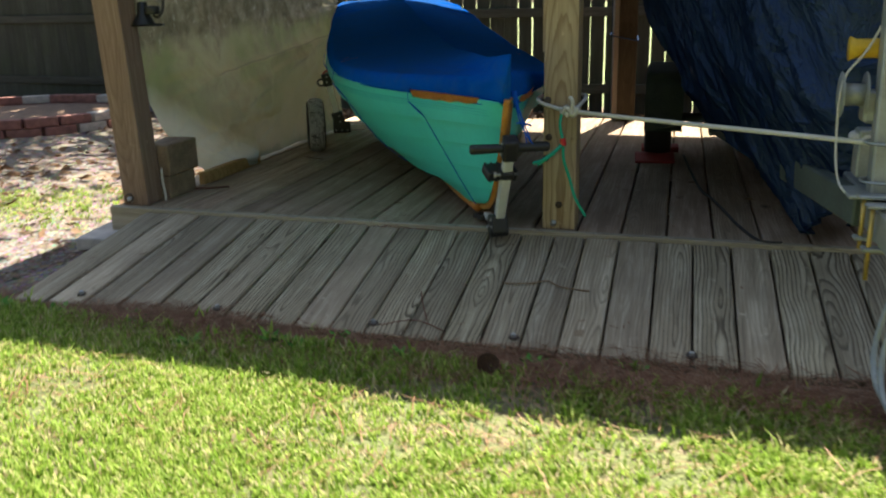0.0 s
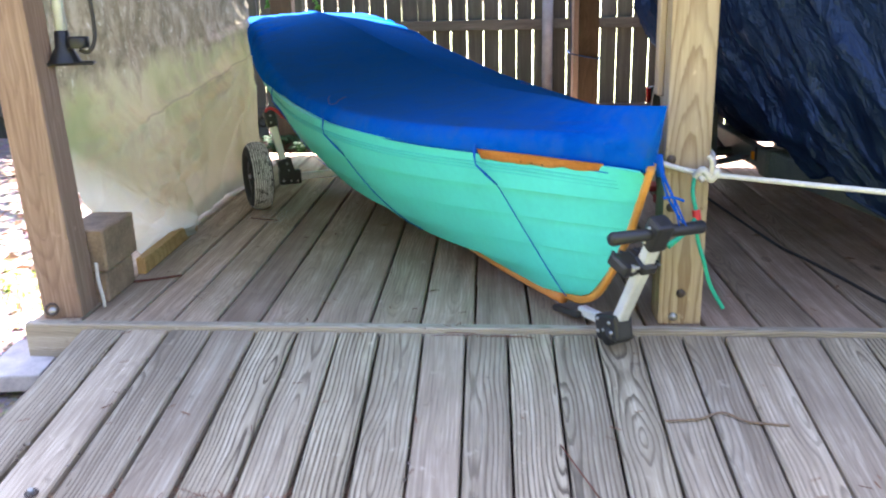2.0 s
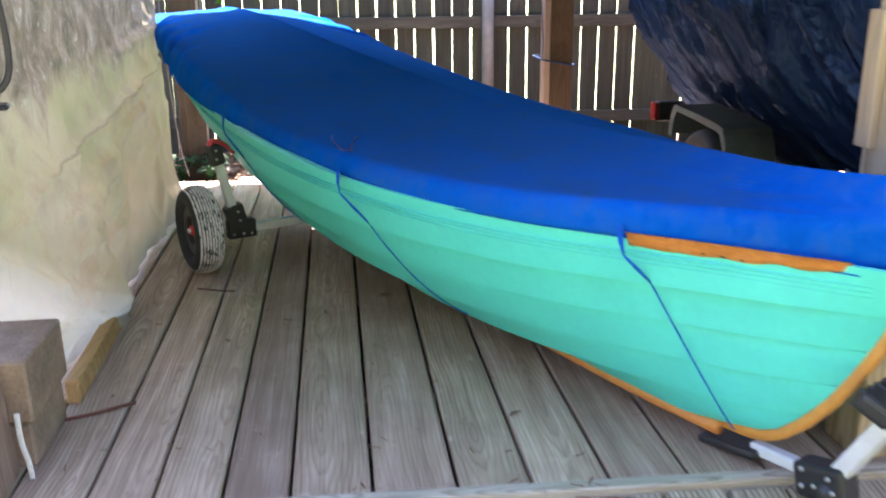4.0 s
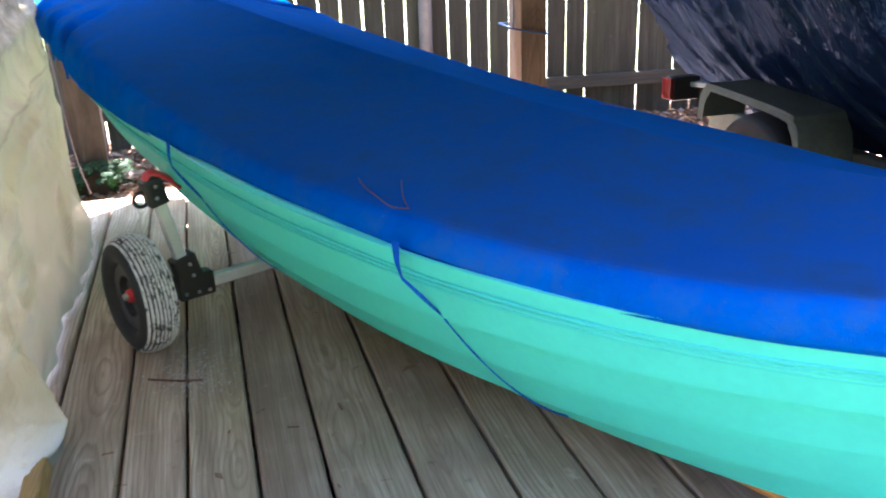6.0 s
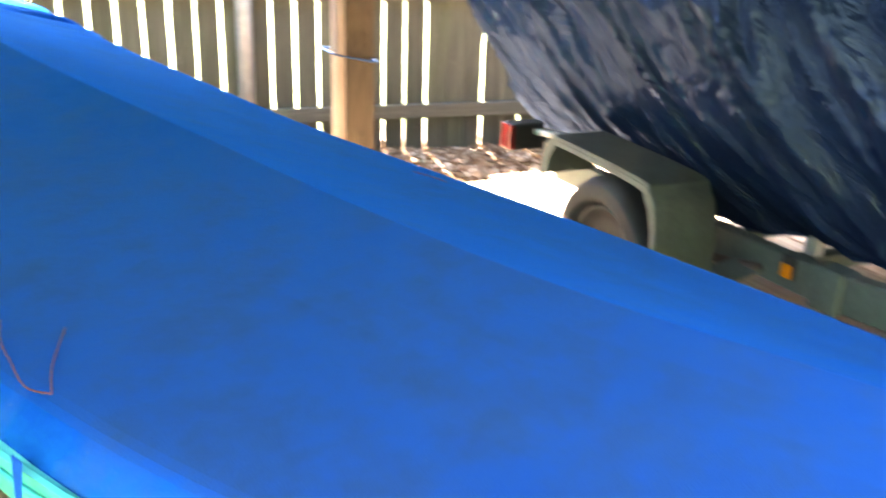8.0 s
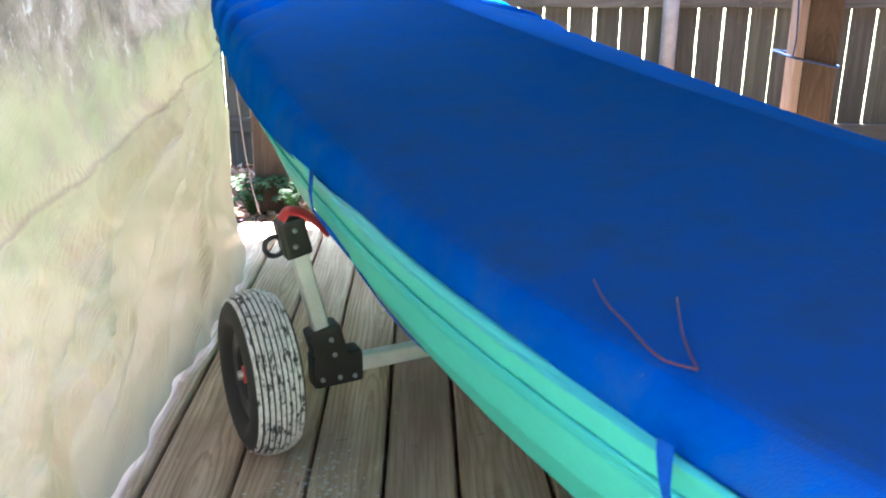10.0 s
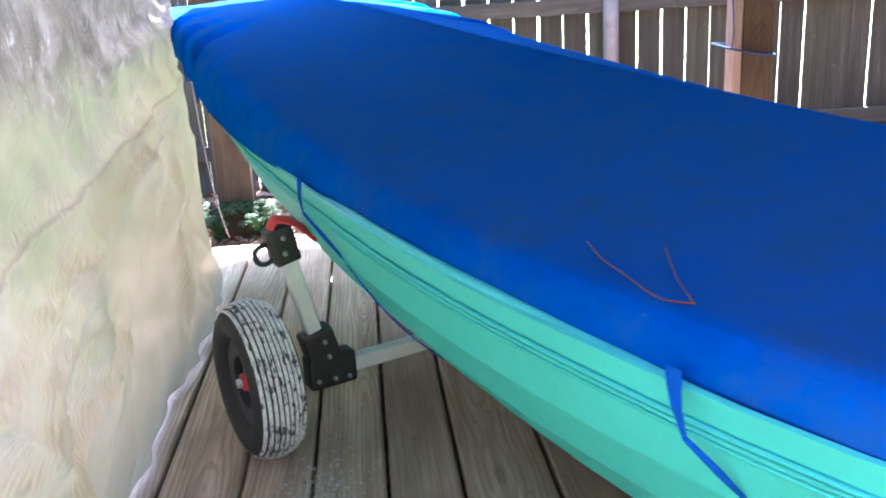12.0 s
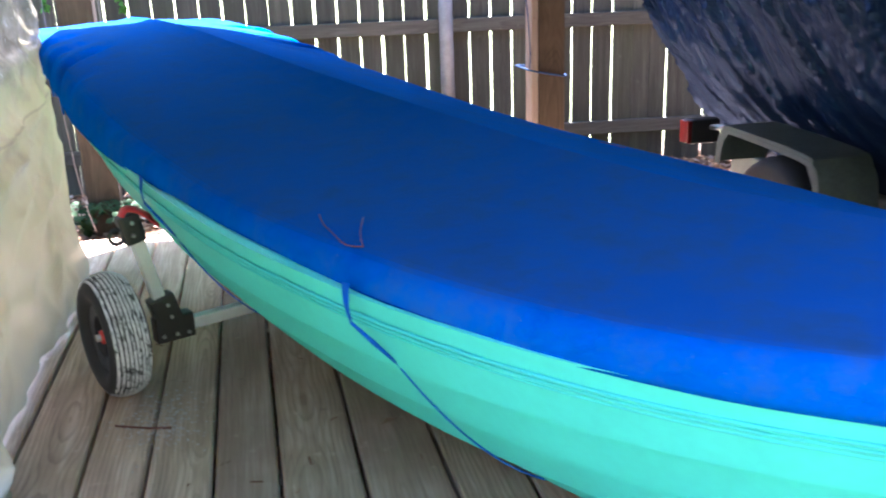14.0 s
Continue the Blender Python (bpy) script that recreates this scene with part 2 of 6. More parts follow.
def ribbon(pts, wide, thick=0.0016, bm=None):
    """A flat strap through points; wide gives half its width as a vector at each point."""
    b = bm or bmesh.new()
    rings = []
    pts = [Vector(p) for p in pts]
    for i, p in enumerate(pts):
        d = (pts[min(i + 1, len(pts) - 1)] - pts[max(i - 1, 0)]).normalized()
        wv = Vector(wide[i])
        nn = d.cross(wv).normalized() * thick / 2
        rings.append([b.verts.new(q) for q in (p - wv - nn, p + wv - nn, p + wv + nn, p - wv + nn)])
    for r0, r1 in zip(rings, rings[1:]):
        for k in range(4):
            b.faces.new((r0[k], r0[(k + 1) % 4], r1[(k + 1) % 4], r1[k]))
    b.faces.new(rings[0][::-1])
    b.faces.new(rings[-1])
    bmesh.ops.recalc_face_normals(b, faces=b.faces)
    return b


def lathe(profile, sides=32, axis="Z", bm=None):
    """A turned body: profile is a list of (radius, height)."""
    b = bm or bmesh.new()
    rings = []
    for r, h in profile:
        ring = []
        for k in range(sides):
            a = 2 * math.pi * k / sides
            p = (r * math.cos(a), r * math.sin(a), h)
            ring.append(b.verts.new(p if axis == "Z" else (p[2], p[0], p[1])))
        rings.append(ring)
    for r0, r1 in zip(rings, rings[1:]):
        for k in range(sides):
            b.faces.new((r0[k], r0[(k + 1) % sides], r1[(k + 1) % sides], r1[k]))
    bmesh.ops.recalc_face_normals(b, faces=b.faces)
    return b


def grid_mesh(rows, closed=False):
    """A sheet from rows of points."""
    b = bmesh.new()
    vs = [[b.verts.new(p) for p in r] for r in rows]
    for r0, r1 in zip(vs, vs[1:]):
        for k in range(len(r0) - (0 if closed else 1)):
            j = (k + 1) % len(r0)
            b.faces.new((r0[k], r0[j], r1[j], r1[k]))
    return b


def lerp(table, s):
    """Reads a smooth value out of a table of (s, value)."""
    xs, ys = [a for a, _ in table], [b for _, b in table]
    if s <= xs[0]:
        return ys[0]
    if s >= xs[-1]:
        return ys[-1]
    i = max(k for k in range(len(xs)) if xs[k] <= s)
    i = min(i, len(xs) - 2)
    t = (s - xs[i]) / (xs[i + 1] - xs[i])
    m0 = (ys[i + 1] - ys[max(i - 1, 0)]) / (xs[i + 1] - xs[max(i - 1, 0)])
    m1 = (ys[min(i + 2, len(ys) - 1)] - ys[i]) / (xs[min(i + 2, len(xs) - 1)] - xs[i])
    h = xs[i + 1] - xs[i]
    return (2 * t ** 3 - 3 * t * t + 1) * ys[i] + (t ** 3 - 2 * t * t + t) * h * m0 + (-2 * t ** 3 + 3 * t * t) * ys[i + 1] + (t ** 3 - t * t) * h * m1


ZD = 0.18                    # the deck's top
SKEW = -0.087                # the boards drift to -x by this much for each metre of y
YAW = math.degrees(math.atan(-SKEW))


def front_y(x):
    return 3.99 + 0.05 * (x + 0.88)


def back_y(x):
    return 7.36 + 0.125 * (x + 2.95)

# ---- ground ----
def ground_material():
    m, n, l, b = material("soil, gravel and leaf litter", 0.95)
    v = coords(n, l)
    big, mid, fine = noise_tex(n, l, v, 0.9, 5), noise_tex(n, l, v, 9, 5), noise_tex(n, l, v, 70, 4)
    soil = ramp(n, l, math_node(n, l, "ADD", math_node(n, l, "MULTIPLY", mid, 0.5), math_node(n, l, "MULTIPLY", fine, 0.5)), [(0.3, (0.15, 0.105, 0.08)), (0.52, (0.32, 0.235, 0.18)), (0.75, (0.47, 0.37, 0.30))])
    vo = n.new("ShaderNodeTexVoronoi")
    vo.inputs["Scale"].default_value = 42
    l.new(v, vo.inputs["Vector"])
    grav = mix(n, l, ramp(n, l, mid, [(0.38, (0.105, 0.078, 0.057)), (0.62, (0.205, 0.155, 0.125))]), vo.outputs["Color"], 0.18)
    grav = mix(n, l, grav, (0.15, 0.112, 0.086), ramp(n, l, vo.outputs["Distance"], [(0.35, G), (0.75, (0.7, 0.7, 0.7))]))
    green = ramp(n, l, mid, [(0.3, (0.055, 0.095, 0.016)), (0.7, (0.125, 0.18, 0.042))])
    sep = n.new("ShaderNodeSeparateXYZ")
    l.new(coords(n, l), sep.inputs[0])
    wob = math_node(n, l, "MULTIPLY", math_node(n, l, "SUBTRACT", big, 0.5), 1.6)
    gx = math_node(n, l, "ADD", sep.outputs[0], wob)
    # gravel to the side of the deck, soil elsewhere, grass in front and outside the fence
    ing = ramp(n, l, math_node(n, l, "MULTIPLY", math_node(n, l, "ADD", gx, 2.2), -1.0, True), [(0.0, G), (0.6, W1)])
    col = mix(n, l, soil, grav, ing)
    out = ramp(n, l, math_node(n, l, "SUBTRACT", sep.outputs[1], 9.6, True), [(0.0, G), (0.4, W1)])
    col = mix(n, l, col, (0.30, 0.36, 0.16), out)
    lawn = ramp(n, l, math_node(n, l, "SUBTRACT", 3.35, math_node(n, l, "ADD", sep.outputs[1], math_node(n, l, "MULTIPLY", wob, 0.35)), True), [(0.1, G), (0.7, (0.75, 0.75, 0.75))])
    col = mix(n, l, col, mix(n, l, green, mix(n, l, soil, (0.46, 0.40, 0.31), 1.0, "MULTIPLY"), ramp(n, l, mid, [(0.48, G), (0.68, W1)])), lawn)
    l.new(col, b.inputs["Base Color"])
    bump(n, l, b, math_node(n, l, "ADD", fine, vo.outputs["Distance"]), 0.6, 0.02)
    return m


def build_ground():
    xs = [-150, -40, -15] + [-9 + 0.25 * i for i in range(60)] + [8, 15, 40, 150]
    ys = [-150, -40, -10, -4] + [-1.5 + 0.25 * i for i in range(52)] + [13, 20, 40, 150]
    rows = []
    for y in ys:
        row = []
        for x in xs:
            z = 0.03 * noise.noise(Vector((x * 0.9, y * 0.9, 0)))
            if -2.9 < x < 2.6 and 3.0 < y < 8.0:
                z = min(z, 0.0) - 0.02
            if -2.8 < x < 2.5 and 2.9 < y < 4.2:
                z = -0.02
            row.append((x, y, z))
        rows.append(row)
    ob = part("ground", grid_mesh(rows), ground_material(), soft=True)
    tagged(ob, "bare brown soil with gravel, leaf litter and thin lawn", "ground", kind="structure")


build_ground()

# ---- deck and ramp ----
deck = tagged(new("deck"), "weathered grey plank deck", "deck", kind="structure")
ramp_floor = tagged(new("ramp"), "short sloping ramp of silvery weathered planks", "ramp", kind="structure")


def plank_mesh(w, length, thick, name):
    """A plank along local y, its top at z 0, edges eased, ends a little uneven."""
    return mesh_of(box(w, length, thick, 0.005, 1, (0, 0, -thick / 2)), name)


def build_deck():
    edges = [-2.70, -2.52, -2.342, -2.19, -2.032, -1.878, -1.688, -1.492, -1.318, -1.133]
    while edges[-1] < 2.3:
        edges.append(edges[-1] + 0.189)
    meshes = {}
    for a, b in zip(edges, edges[1:]):
        w = round(b - a - 0.0095, 3)
        xc = (a + b) / 2
        y0 = front_y(xc) + 0.047
        x1 = xc + SKEW * (7.4 - y0)
        y1 = back_y(x1) + random.uniform(-0.012, 0.012)
        ln = round((y1 - y0) / math.cos(radians(YAW)), 1)
        if (w, ln) not in meshes:
            meshes[w, ln] = plank_mesh(w, ln, 0.038, "plank")
            meshes[w, ln].materials.append(M_DECK)
        ym = y0 + ln * math.cos(radians(YAW)) / 2
        part("plank", meshes[w, ln], None, deck, m=pose(xc + SKEW * (ym - y0), ym, ZD + random.uniform(-0.0015, 0.0015), 0, random.uniform(-0.3, 0.3), YAW))
    # the edge strip at the head of the ramp
    x0, x1 = -2.70, 2.3
    part("edge_strip", box(x1 - x0, 0.042, 0.15, 0.004, 1, (0, 0, -0.075)), M_RAILSTRIP, deck, m=pose((x0 + x1) / 2, front_y((x0 + x1) / 2) + 0.021, ZD + 0.006, 0, 0, math.degrees(math.atan(0.05))))
    # skirt and joists, dark under the planks
    part("side_joist", box(0.04, 3.4, 0.13, 0.003, 1), M_DECK, deck, m=pose(-2.67 + SKEW * 1.7, 5.75, 0.075, 0, 0, YAW))
    for y in (4.6, 5.4, 6.2, 7.0):
        part("joist", box(4.9, 0.04, 0.12, 0.003, 1), M_DECK, deck, m=pose(-0.18 + SKEW * (y - 4), y + 0.05, 0.078, 0, 0, YAW - 1))
    part("back_joist", box(4.9, 0.04, 0.12, 0.003, 1), M_DECK, deck, m=pose(-0.5, back_y(-0.5) - 0.06, 0.078, 0, 0, math.degrees(math.atan(0.125))))


M_RAILSTRIP = wood("grey edge strip", (0.18, 0.14, 0.105), (0.44, 0.365, 0.28), (0.58, 0.50, 0.41), axis="X", knots=False)


RAMP_TOP = [-2.49, -2.333, -2.176, -2.023, -1.871, -1.727, -1.584, -1.445, -1.299, -1.157, -1.02, -0.874, -0.733, -0.595, -0.457, -0.326, -0.183, -0.029, 0.111]
while RAMP_TOP[-1] < 1.9:
    RAMP_TOP.append(RAMP_TOP[-1] + 0.146)
SLOPE = math.degrees(math.atan2(0.155, 0.86))


def foot_shift(x):
    """How far the ramp planks drift to +x on their way down."""
    return min(0.075, max(0.0, 0.008 + (x + 2.4) * 0.066))


def build_ramp():
    meshes = {}
    for a, b in zip(RAMP_TOP, RAMP_TOP[1:]):
        w = round(b - a - 0.009, 3)
        if w not in meshes:
            meshes[w] = plank_mesh(w, 0.885, 0.036, "ramp_plank")
            meshes[w].materials.append(M_RAMP)
        xc = (a + b) / 2
        dx = foot_shift(xc)
        d = 0.885 * math.cos(radians(SLOPE))
        part("plank", meshes[w], None, ramp_floor, m=Matrix.Translation((xc + dx / 2, front_y(xc) - 0.003 - d / 2 + random.uniform(-0.005, 0.005), 0.092 + random.uniform(-0.0015, 0.0015))) @ pose(0, 0, 0, 0, 0, math.degrees(math.atan2(dx, d))) @ pose(0, 0, 0, SLOPE, random.uniform(-0.4, 0.4), 0))
    for i in range(3):
        part("sleeper", bar((-2.2 + 2 * i, 3.25, 0.005), (-2.25 + 2 * i, 3.95, 0.10), 0.04, 0.06), M_DECK, ramp_floor)


build_deck()
build_ramp()


# ---- posts and roof ----
def post(x, y, top, yaw, mat, label, z0=ZD, size=0.14):
    ob = thing("post", label, "post", pose(x, y, z0, 0, 0, yaw), kind="structure")
    part("timber", box(size, size, top - z0, 0.006, 2, (0, 0, (top - z0) / 2)), mat, ob)
    return ob


M_METAL = plain("zinc bolt steel", (0.45, 0.45, 0.45), 0.4, 0.9)
M_RUST = plain("dark rusty bolt", (0.10, 0.075, 0.06), 0.7, 0.4)


def bolt(parent, x, y, z, axis="Y", mat=None, r=0.013):
    b = lathe([(0.001, -0.012), (r * 0.7, -0.011), (r, -0.006), (r * 1.25, -0.003), (r * 1.25, 0.0)], 12)
    part("bolt", b, mat or M_METAL, parent, soft=True, m=pose(x, y, z, -90, 0, 0) if axis == "Y" else pose(x, y, z, 0, 90, 0))


ROOF = 1.95
post_c = post(-0.462, 4.15, ROOF, 4.0, M_POST, "square pine post with knots and rusty bolts at the deck edge")
post_l = post(-2.60, 4.045, ROOF, 6.0, M_POSTL, "square pine post with flame grain at the deck corner")
post_l.matrix_basis = post_l.matrix_basis @ pose(0, 0, 0, 0, -2.4, 0)          # the old post leans outwards
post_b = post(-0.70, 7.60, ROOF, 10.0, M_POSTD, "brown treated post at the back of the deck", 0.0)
part("cleat_board", box(0.038, 0.072, ROOF - 0.02, 0.003, 1, (-0.089, -0.030, ROOF / 2)), M_PINK, post_b, "pale fresh pine board nailed to the post")
part("side_board", box(0.020, 0.06, 0.305, 0.003, 1, (-0.0805, 0.045, 0.8975)), M_POST, post_c, "short board nailed to the post's side")
for bx, bz, bm_ in ((-0.052, 0.555, M_RUST), (-0.022, 0.028, M_METAL), (0.0, 0.11, M_RUST), (-0.046, 0.40, M_RUST), (-0.058, 0.31, M_RUST)):
    bolt(post_c, bx, -0.071, bz, mat=bm_, r=0.012)
bolt(post_l, -0.03, -0.071, 0.03)
part("eye_ring", lathe([(0.02 + 0.004 * math.cos(a), 0.004 * math.sin(a)) for a in [k * math.pi / 4 for k in range(9)]], 16), M_RUST, post_l, "rusty steel eye bolt", True, m=pose(-0.03, -0.082, 0.04, 70, 0, 20))
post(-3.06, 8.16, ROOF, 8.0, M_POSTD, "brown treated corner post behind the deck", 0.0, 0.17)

M_ROOFW = wood("roof framing", (0.05, 0.035, 0.025), (0.10, 0.075, 0.05), (0.14, 0.11, 0.08), axis="X", knots=False)
M_TIN = plain("dark roof sheet", (0.055, 0.05, 0.045), 0.8, 0.0)
roof = tagged(part("roof", box(4.98, 4.02, 0.05, 0.01, 1), M_TIN, m=pose(-0.34, 5.83, ROOF + 0.13, 0, 0, 0.8)), "plain shed roof over the deck", "roof", kind="structure")
for y in (4.1, 7.6):
    tagged(part("roof_beam", box(4.90, 0.045, 0.1, 0.003, 1), M_ROOFW, m=pose(-0.34, y, ROOF + 0.05, 0, 0, 3)), "timber beam under the roof", "beam", kind="structure")

# ---- fence ----
fence = tagged(new("fence"), "tall weathered board fence with narrow gaps", "fence", kind="structure")
FY = 9.05


def build_fence():
    # gap centre and width, where the fence is seen clearly; elsewhere the boards go on at the same step
    gaps = [(-1.99, 0.012), (-1.847, 0.011), (-1.705, 0.011), (-1.561, 0.012), (-1.416, 0.014), (-1.275, 0.007), (-1.132, 0.014), (-0.985, 0.004), (-0.842, 0.011), (-0.70, 0.013), (-0.56, 0.007), (-0.42, 0.008), (-0.285, 0.007), (-0.15, 0.011), (-0.012, 0.008), (0.13, 0.011), (0.27, 0.002), (0.395, 0.002), (0.52, 0.013), (0.661, 0.003), (0.794, 0.010)]
    while gaps[-1][0] < 3.6:
        gaps.append((gaps[-1][0] + 0.1435, random.choice((0.003, 0.008, 0.012))))
    while gaps[0][0] > -13.0:
        gaps.insert(0, (gaps[0][0] - 0.1435, 0.002 if gaps[0][0] < -4.5 else random.choice((0.004, 0.008, 0.012))))
    meshes = {}
    for (g0, w0), (g1, w1) in zip(gaps, gaps[1:]):
        left, right = g0 + w0 / 2, g1 - w1 / 2
        w, xc = round(right - left, 3), (left + right) / 2
        if w not in meshes:
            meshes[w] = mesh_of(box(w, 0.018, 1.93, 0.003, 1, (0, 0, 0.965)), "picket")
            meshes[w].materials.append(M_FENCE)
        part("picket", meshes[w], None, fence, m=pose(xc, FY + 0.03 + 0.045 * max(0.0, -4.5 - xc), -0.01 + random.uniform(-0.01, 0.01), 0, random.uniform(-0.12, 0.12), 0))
    for x0, x1 in ((-13, -6.5), (-6.5, -3.2), (-3.2, -1.03), (-0.98, 1.5), (1.5, 3.7)):
        for z in (1.0, 0.27):
            yy = FY + (0.05 * 0.9 * max(0, -4.5 - (x0 + x1) / 2))
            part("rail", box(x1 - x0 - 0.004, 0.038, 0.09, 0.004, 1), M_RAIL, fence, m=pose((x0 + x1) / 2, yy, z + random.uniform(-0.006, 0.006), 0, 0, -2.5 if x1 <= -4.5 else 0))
    part("fence_post", tube([(-1.005, FY - 0.02, 0), (-1.005, FY - 0.02, 1.95)], 0.045, 14), M_PIPE, fence, "grey steel fence post", soft=True)
    part("fence_post", box(0.1, 0.1, 1.9, 0.005, 1, (-3.2, FY - 0.01, 0.95)), M_FENCE, fence)
    part("kick_board", box(6.5, 0.03, 0.22, 0.004, 1, (-9.8, FY + 0.2, 0.11), rot=None), M_FENCE, fence)


def build_light_screen():
    # unseen fence past the trailer, added to hold back light from that side
    side = tagged(new("light_screen_fence"), "unseen board fence added beside the trailer to cut side light", "fence", kind="structure")
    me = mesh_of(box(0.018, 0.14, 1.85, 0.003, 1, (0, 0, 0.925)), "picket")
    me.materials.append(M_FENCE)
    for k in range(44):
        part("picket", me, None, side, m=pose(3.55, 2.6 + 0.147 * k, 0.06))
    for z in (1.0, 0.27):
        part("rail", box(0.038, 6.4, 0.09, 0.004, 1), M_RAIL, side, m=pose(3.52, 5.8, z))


build_light_screen()
M_PIPE = plain("dull galvanised pipe", (0.20, 0.21, 0.22), 0.55, 0.3)
build_fence()

# ---- the covered boat ----
BO = Vector((-0.57, 3.72, 0))
BU = Vector((-math.cos(radians(60)), math.sin(radians(60)), 0))
BN = Vector((-math.sin(radians(60)), -math.cos(radians(60)), 0))


def boat_pt(s, w, z):
    return BO + BU * s + BN * w + Vector((0, 0, z))


HALF = [(0.0, 0.015), (0.1, 0.052), (0.2, 0.10), (0.4, 0.205), (0.6, 0.32), (0.8, 0.435), (1.07, 0.53), (1.4, 0.585), (1.9, 0.605), (2.5, 0.58), (3.0, 0.54), (3.5, 0.485), (4.0, 0.418), (4.2, 0.388), (4.38, 0.345)]
LOW = [(0.0, 0.750), (0.2, 0.757), (0.4, 0.764), (0.62, 0.769), (1.0, 0.774), (1.5, 0.781), (2.0, 0.793), (2.5, 0.82), (3.2, 0.87), (3.45, 0.905), (3.8, 0.985), (4.0, 1.05), (4.2, 1.10), (4.38, 1.125)]      # lower edge of the cover
RAIL = [(0.0, 0.845), (0.5, 0.836), (1.0, 0.834), (1.4, 0.836), (2.0, 0.845), (2.5, 0.89), (3.2, 0.982), (3.8, 1.067), (4.1, 1.112), (4.38, 1.142)]                       # cover over the gunwale
RIDGE = [(0.0, 0.947), (0.35, 0.915), (0.6, 0.915), (1.0, 0.91), (1.5, 0.925), (2.0, 0.955), (2.5, 0.998), (3.0, 1.05), (3.5, 1.104), (3.8, 1.135), (4.1, 1.155), (4.38, 1.160)]
MIDDLE = [(0.0, 0.0), (0.3, 0.005), (0.8, 0.038), (1.1, 0.05), (1.5, 0.033), (2.0, 0.0), (2.5, -0.012), (3.0, -0.03), (3.5, -0.05), (4.0, -0.08), (4.38, -0.095)]


def mid_w(s):
    """The boat's middle line swings a little off the straight line through the stem."""
    return lerp(MIDDLE, s)


KEEL = [(0.05, 0.80), (0.09, 0.72), (0.155, 0.57), (0.25, 0.41), (0.36, 0.295), (0.5, 0.262), (0.8, 0.265), (1.2, 0.275), (1.6, 0.285), (2.0, 0.305), (2.6, 0.35), (3.0, 0.405), (3.5, 0.52), (4.0, 0.66), (4.38, 0.76)]
FULL = [(0.05, 1.0), (0.3, 1.15), (0.6, 1.28), (1.0, 1.62), (1.5, 2.25), (2.0, 2.7), (2.8, 2.8), (3.2, 2.1), (3.6, 1.35), (3.9, 1.05), (4.38, 0.95)]
STRAKES = 5


def head(s):
    """How far the planking runs up inside the cover."""
    return 0.001 + 0.012 * max(0.0, 1 - s / 0.6)


def amid(s):
    """One amidships, nought towards both ends."""
    t = max(0.0, min(1.0, (s - 0.35) / 1.5, (2.9 - s) / 0.8))
    return t * t * (3 - 2 * t)


def inset(s):
    return 0.005 + 0.012 * min(1.0, max(0.0, s) / 0.8) - 0.007 * amid(s)


def hull_pt(s, f):
    """Half section at station s: distance from the middle line and height; f runs from keel (0) to sheer (1), by girth."""
    w1, zt, zk, p = max(0.008, lerp(HALF, s) - inset(s) - mid_w(s)), lerp(LOW, s) + head(s), lerp(KEEL, s), lerp(FULL, s)
    zk = min(zk, zt - 0.004)
    lo, hi = 0.0, 1.0
    for _ in range(18):
        mid = (lo + hi) / 2
        g = 0.5 * mid + 0.5 * mid ** p
        if g < f:
            lo = mid
        else:
            hi = mid
    x = (lo + hi) / 2
    return w1 * x, zk + (zt - zk) * x ** p


STATIONS = [0.05, 0.075, 0.1, 0.14, 0.18, 0.22, 0.27, 0.32, 0.38, 0.45] + [0.55 + 0.1 * i for i in range(38)] + [4.38]
RUNS = [0.0, 0.03, 0.07, 0.12, 0.18, 0.25, 0.33, 0.42, 0.5, 0.6, 0.7, 0.8, 0.9] + [1.0 + 0.12 * i for i in range(28)] + [4.38]
STEM_Z = [(0.255, 0.52), (0.275, 0.42), (0.295, 0.36), (0.41, 0.25), (0.57, 0.155), (0.72, 0.09), (0.76, 0.072)]


def plank_pt(q, f):
    """A point of the planking: q runs along a strake from the stem, f from keel to sheer; forward, the strakes run level into the stem."""
    if q >= 1.0:
        w, z = hull_pt(q, f)
        return q, w, z
    t = q * q * (3 - 2 * q)
    z = (0.262 + (lerp(LOW, 0.07) + 0.010 - 0.262) * f) * (1 - t) + hull_pt(1.0, f)[1] * t
    sb = lerp(STEM_Z, z)
    s = sb + (1.0 - sb) * q
    zt, zk, p = lerp(LOW, s) + head(s), lerp(KEEL, s), lerp(FULL, s)
    z = min(max(z, zk), zt)
    w1 = max(0.008, lerp(HALF, s) - inset(s) - mid_w(s))
    x = min(1.0, max(0.0, (z - zk) / max(0.004, zt - zk)))
    return s, w1 * x ** (1 / p), z


def far_side(s):
    """One along the far side of the boat, nought at its ends."""
    t = max(0.0, min(1.0, (s - 0.3) / 0.7, (4.3 - s) / 0.9))
    return t * t * (3 - 2 * t)


